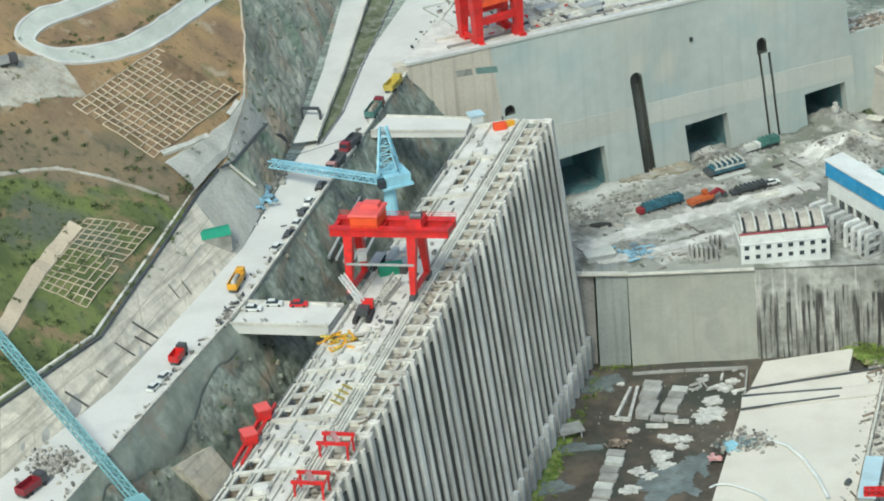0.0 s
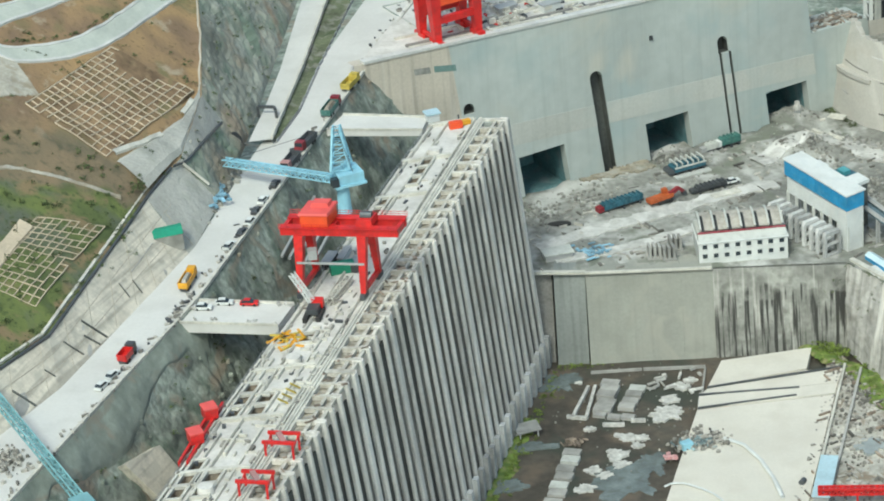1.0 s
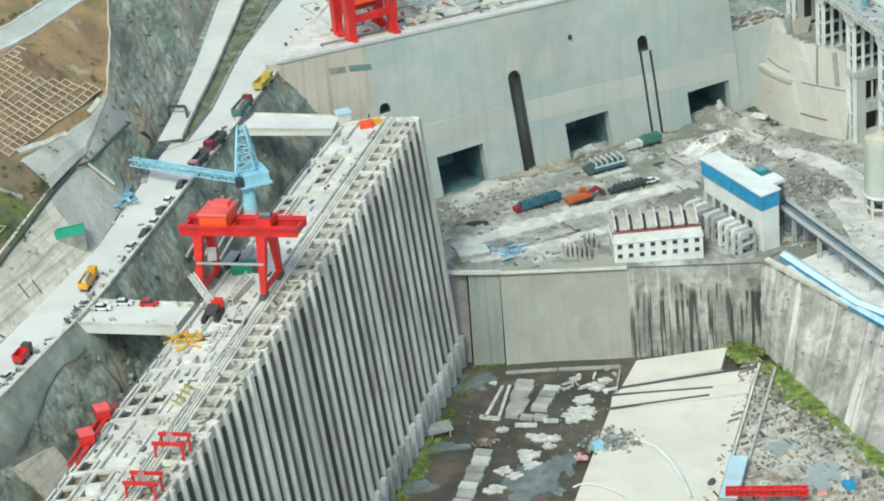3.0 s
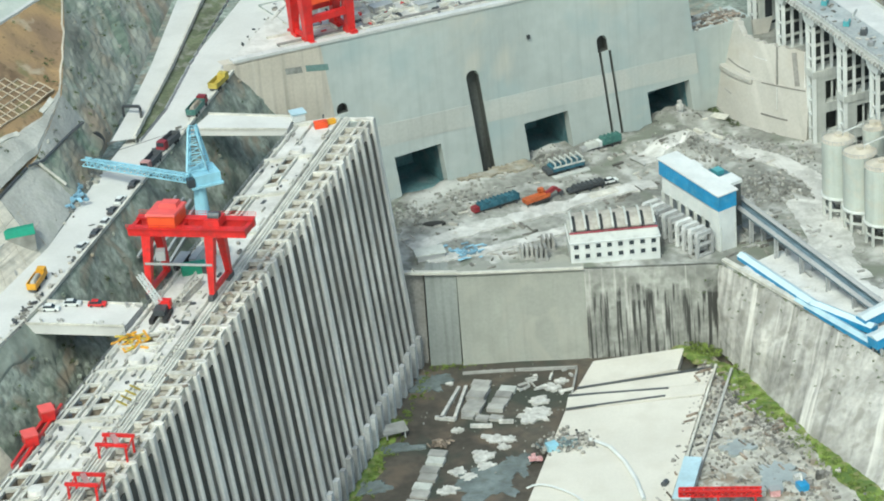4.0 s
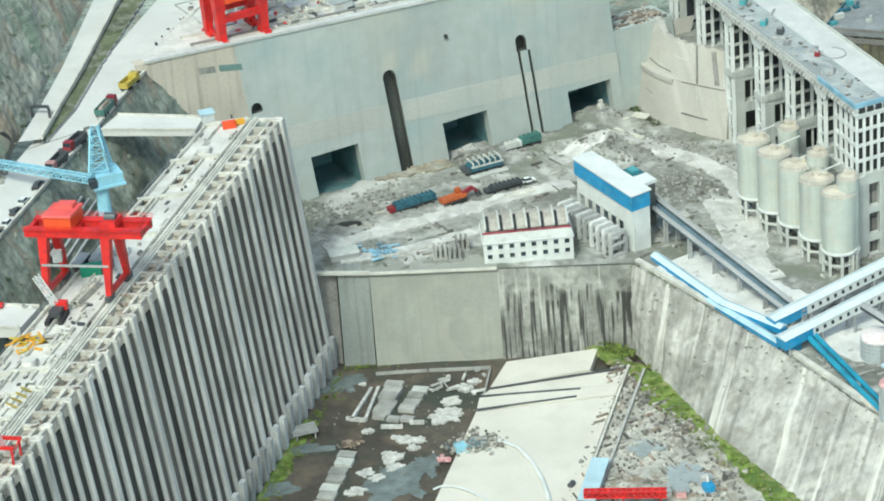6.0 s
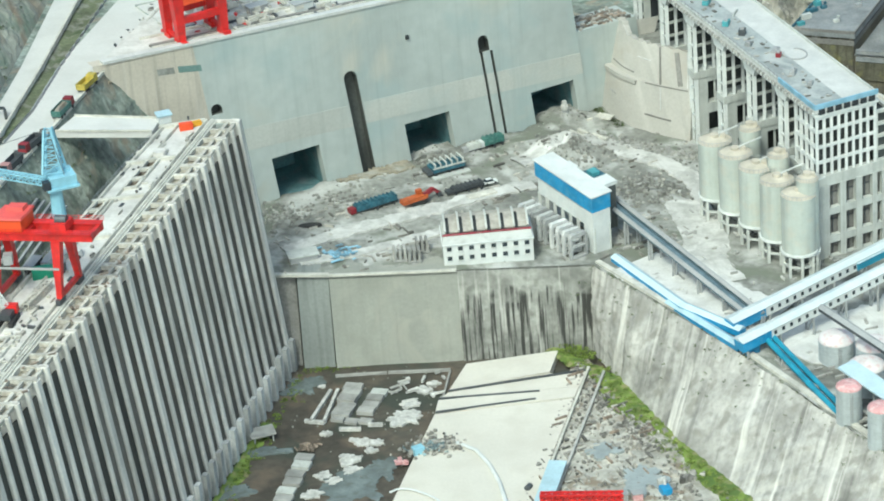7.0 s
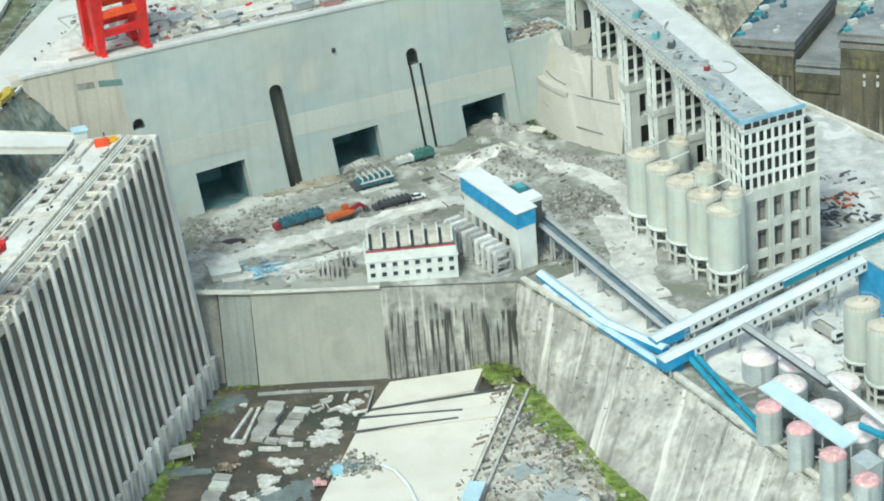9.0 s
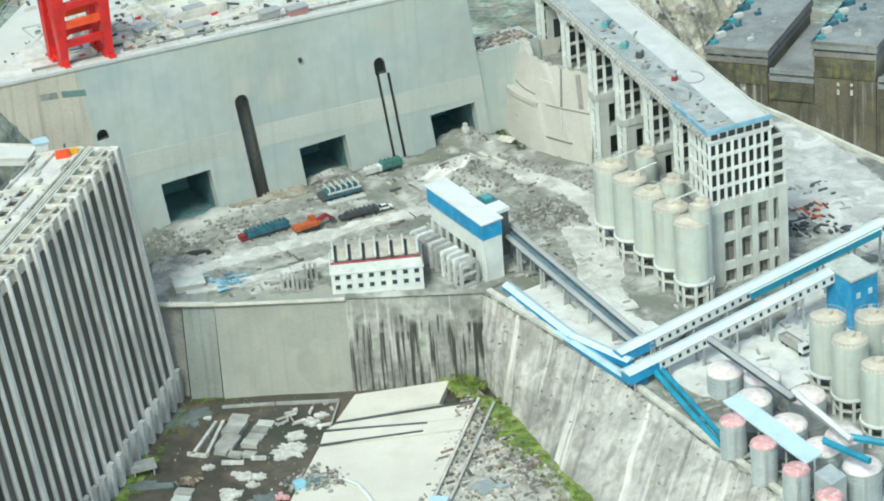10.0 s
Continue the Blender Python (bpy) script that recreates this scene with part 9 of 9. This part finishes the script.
planks("yard_planks", [(p[0], p[1], p[2] + 0.2) for p in spots[::28]], "brown timber boards among the rubble", M_RUST, "timber", 0.8, 4.0)
planks("yard_timber", spots2, "boards and bars lying in the gravel yard", M_DEBRIS, "debris", 0.5, 3.0)
spots = [(random.uniform(36, 86), random.uniform(640, 702), POOL_Z + 0.3, random.uniform(0.25, 0.7)) for _ in range(110)]
rocks("rubble", spots, "small stones on the muddy basin floor", M_STONE)
planks("basin_boards", [(random.uniform(67, 82), random.uniform(680, 695), POOL_Z + 0.4) for _ in range(20)], "pale boards on the basin floor", M_FOAM, "debris", 0.8, 4.0)

# stones and scrub on the bank beyond the trestle and on the cliff
spots = []
for _ in range(260):
    f, b = random.uniform(-58, -2), random.uniform(-2, 60)
    p = Vector((211.0, 874.0, 0)) + DF * f + DB * b
    spots.append((p.x, p.y, -30 - 0.75 * f + 0.35 * b + 7 * rough(p.x, p.y, 0.09) + 6 * abs(rough(p.x + 0.4 * p.y, 0.3 * p.y, 0.22, 4)), random.uniform(0.8, 3.2)))
rocks("loose_rock", spots, "pale broken rock on the bank beyond the trestle", M_DEBRIS)
spots = []
for _ in range(40):
    i, f = random.randint(57, 99), random.random()
    p = lerp(bs[i], tp[i], f)
    spots.append((p[0] + 0.3, p[1], p[2] - 0.1, random.uniform(0.4, 1.2)))
rocks("loose_rock", spots, "grey blocks standing out of the cliff", M_STONE)

# rubble on the low wall beside the abutment
spots = [(*wall_at(random.uniform(78, 97), 28.2, -random.uniform(1, 11))[:2], 28.2, random.uniform(0.5, 2.2)) for _ in range(110)]
rocks("rubble", spots, "broken rock on the low wall beside the abutment", M_DEBRIS)
planks("rusty_boards", [(*wall_at(random.uniform(78, 97), 28.2, -random.uniform(1, 8))[:2], 28.3) for _ in range(26)], "brown boards on the low wall", M_RUST, "timber", 1.0, 5.0, (0.47,), 0.3)

# tufts and stones on the shotcrete slope and over the grass strip
spots = []
for _ in range(330):
    a = random.choice(tops[:200])
    f = random.random() ** 3 * 0.6
    spots.append((a[0] - f * 22, a[1] - f * 6, a[2] - f * 20, random.uniform(0.3, 0.8)))
scrub("scrub_slope", spots, "dark tufts growing in the shotcrete slope", M_LEAF)
spots = [(x - random.uniform(0, 8), y - random.uniform(-1, 3), -24.1, random.uniform(0.3, 1.2)) for x, y in foot for _ in range(2) if rough(x, y, 0.12, 4) > -0.05]
rocks("rubble", spots, "fallen stones on the grass strip", M_STONE)
# spoil heaped in the culvert mouths
def mouth_heap(s0, s1, top, reach, label):
    m = Mesh()
    rows = []
    for i in range(15):
        u = i / 14
        rows.append([])
        for k in range(13):
            o = -5 + (reach + 5) * k / 12
            x, y, _ = wall_at(s0 + (s1 - s0) * u, 2.0, o)
            hump = math.sin(math.pi * u) ** 0.7 * max(0, 1 - (max(o, 0) / reach) ** 1.3)
            rows[-1].append((x, y, plat(x, y) - 0.6 + top * hump * (0.85 + 0.35 * rough(x, y, 0.5, 2)) + 0.4 * rough(x, y, 0.9, 6)))
    m.sheet(rows)
    solid("spoil_heap", m, M_EARTH, label, "spoil", "structure", smooth=True)
    rocks("rubble", [(x, y, z, random.uniform(0.3, 0.9)) for r in rows for x, y, z in r if random.random() < 0.3], "grey stones over the spoil in a culvert's mouth", M_STONE)


mouth_heap(56.5, 78.5, 3.5, 13.0, "grey spoil heaped in the mouth of the far culvert")
mouth_heap(14.0, 33.0, 2.0, 8.0, "pale spoil heaped in the mouth of the middle culvert")
th = thing("pump_box", "white pump box on a post at the culvert's mouth", "pump")
p = Vector(wall_at(68.0, 4.6, 0.6))
part("body", Mesh().box(p.x, p.y, p.z, 1.7, 1.5, 1.6, 0.47), M_FOAM, th)
part("cap", Mesh().box(p.x, p.y, p.z + 1.6, 1.2, 1.1, 1.3, 0.47), M_FOAM, th)
part("foot", Mesh().box(p.x, p.y, p.z - 2.5, 1.4, 1.2, 2.5, 0.47), M_GREY, th)
# green growth and a loose slab at the abutment's foot, pale beams on the mound beside it
spots = []
for _ in range(90):
    a = random.uniform(27, 44)
    x, y, _z = abut(a, -1.0, random.uniform(0.6, 3.4))
    spots.append((x, y, site_z(x, y), random.uniform(0.4, 1.0)))
scrub("scrub_abutment", spots, "green weeds along the abutment's foot", M_LEAF)
x, y, _z = abut(37.5, 0.0, 3.6)
m = Mesh().box(x, y, site_z(x, y) + 0.3, 5.2, 3.2, 0.5, -0.6)
solid("loose_slab", m, M_BEAM, "pale greenish slab lying at the abutment's foot", "slab")
for x, y, a, l in ((133.0, 787.0, -0.95, 9.0), (129.5, 783.0, -0.95, 7.5), (136.0, 780.5, -0.8, 6.0)):
    m = Mesh().box(x, y, site_z(x, y) + 0.2, l, 1.0, 0.8, a)
    solid("loose_beam", m, M_BEAM, "pale concrete beam lying on the rubble mound", "beam", group="beams on the mound")
# small drain spout high on the lock wall
m = Mesh()
sp = Vector(wall_at(19.4, 42.5, 0.3))
m.box(sp.x, sp.y, sp.z, 0.9, 0.9, 1.2, 0.47)
part("spout", m, M_DARK, wall, "small dark drain spout")
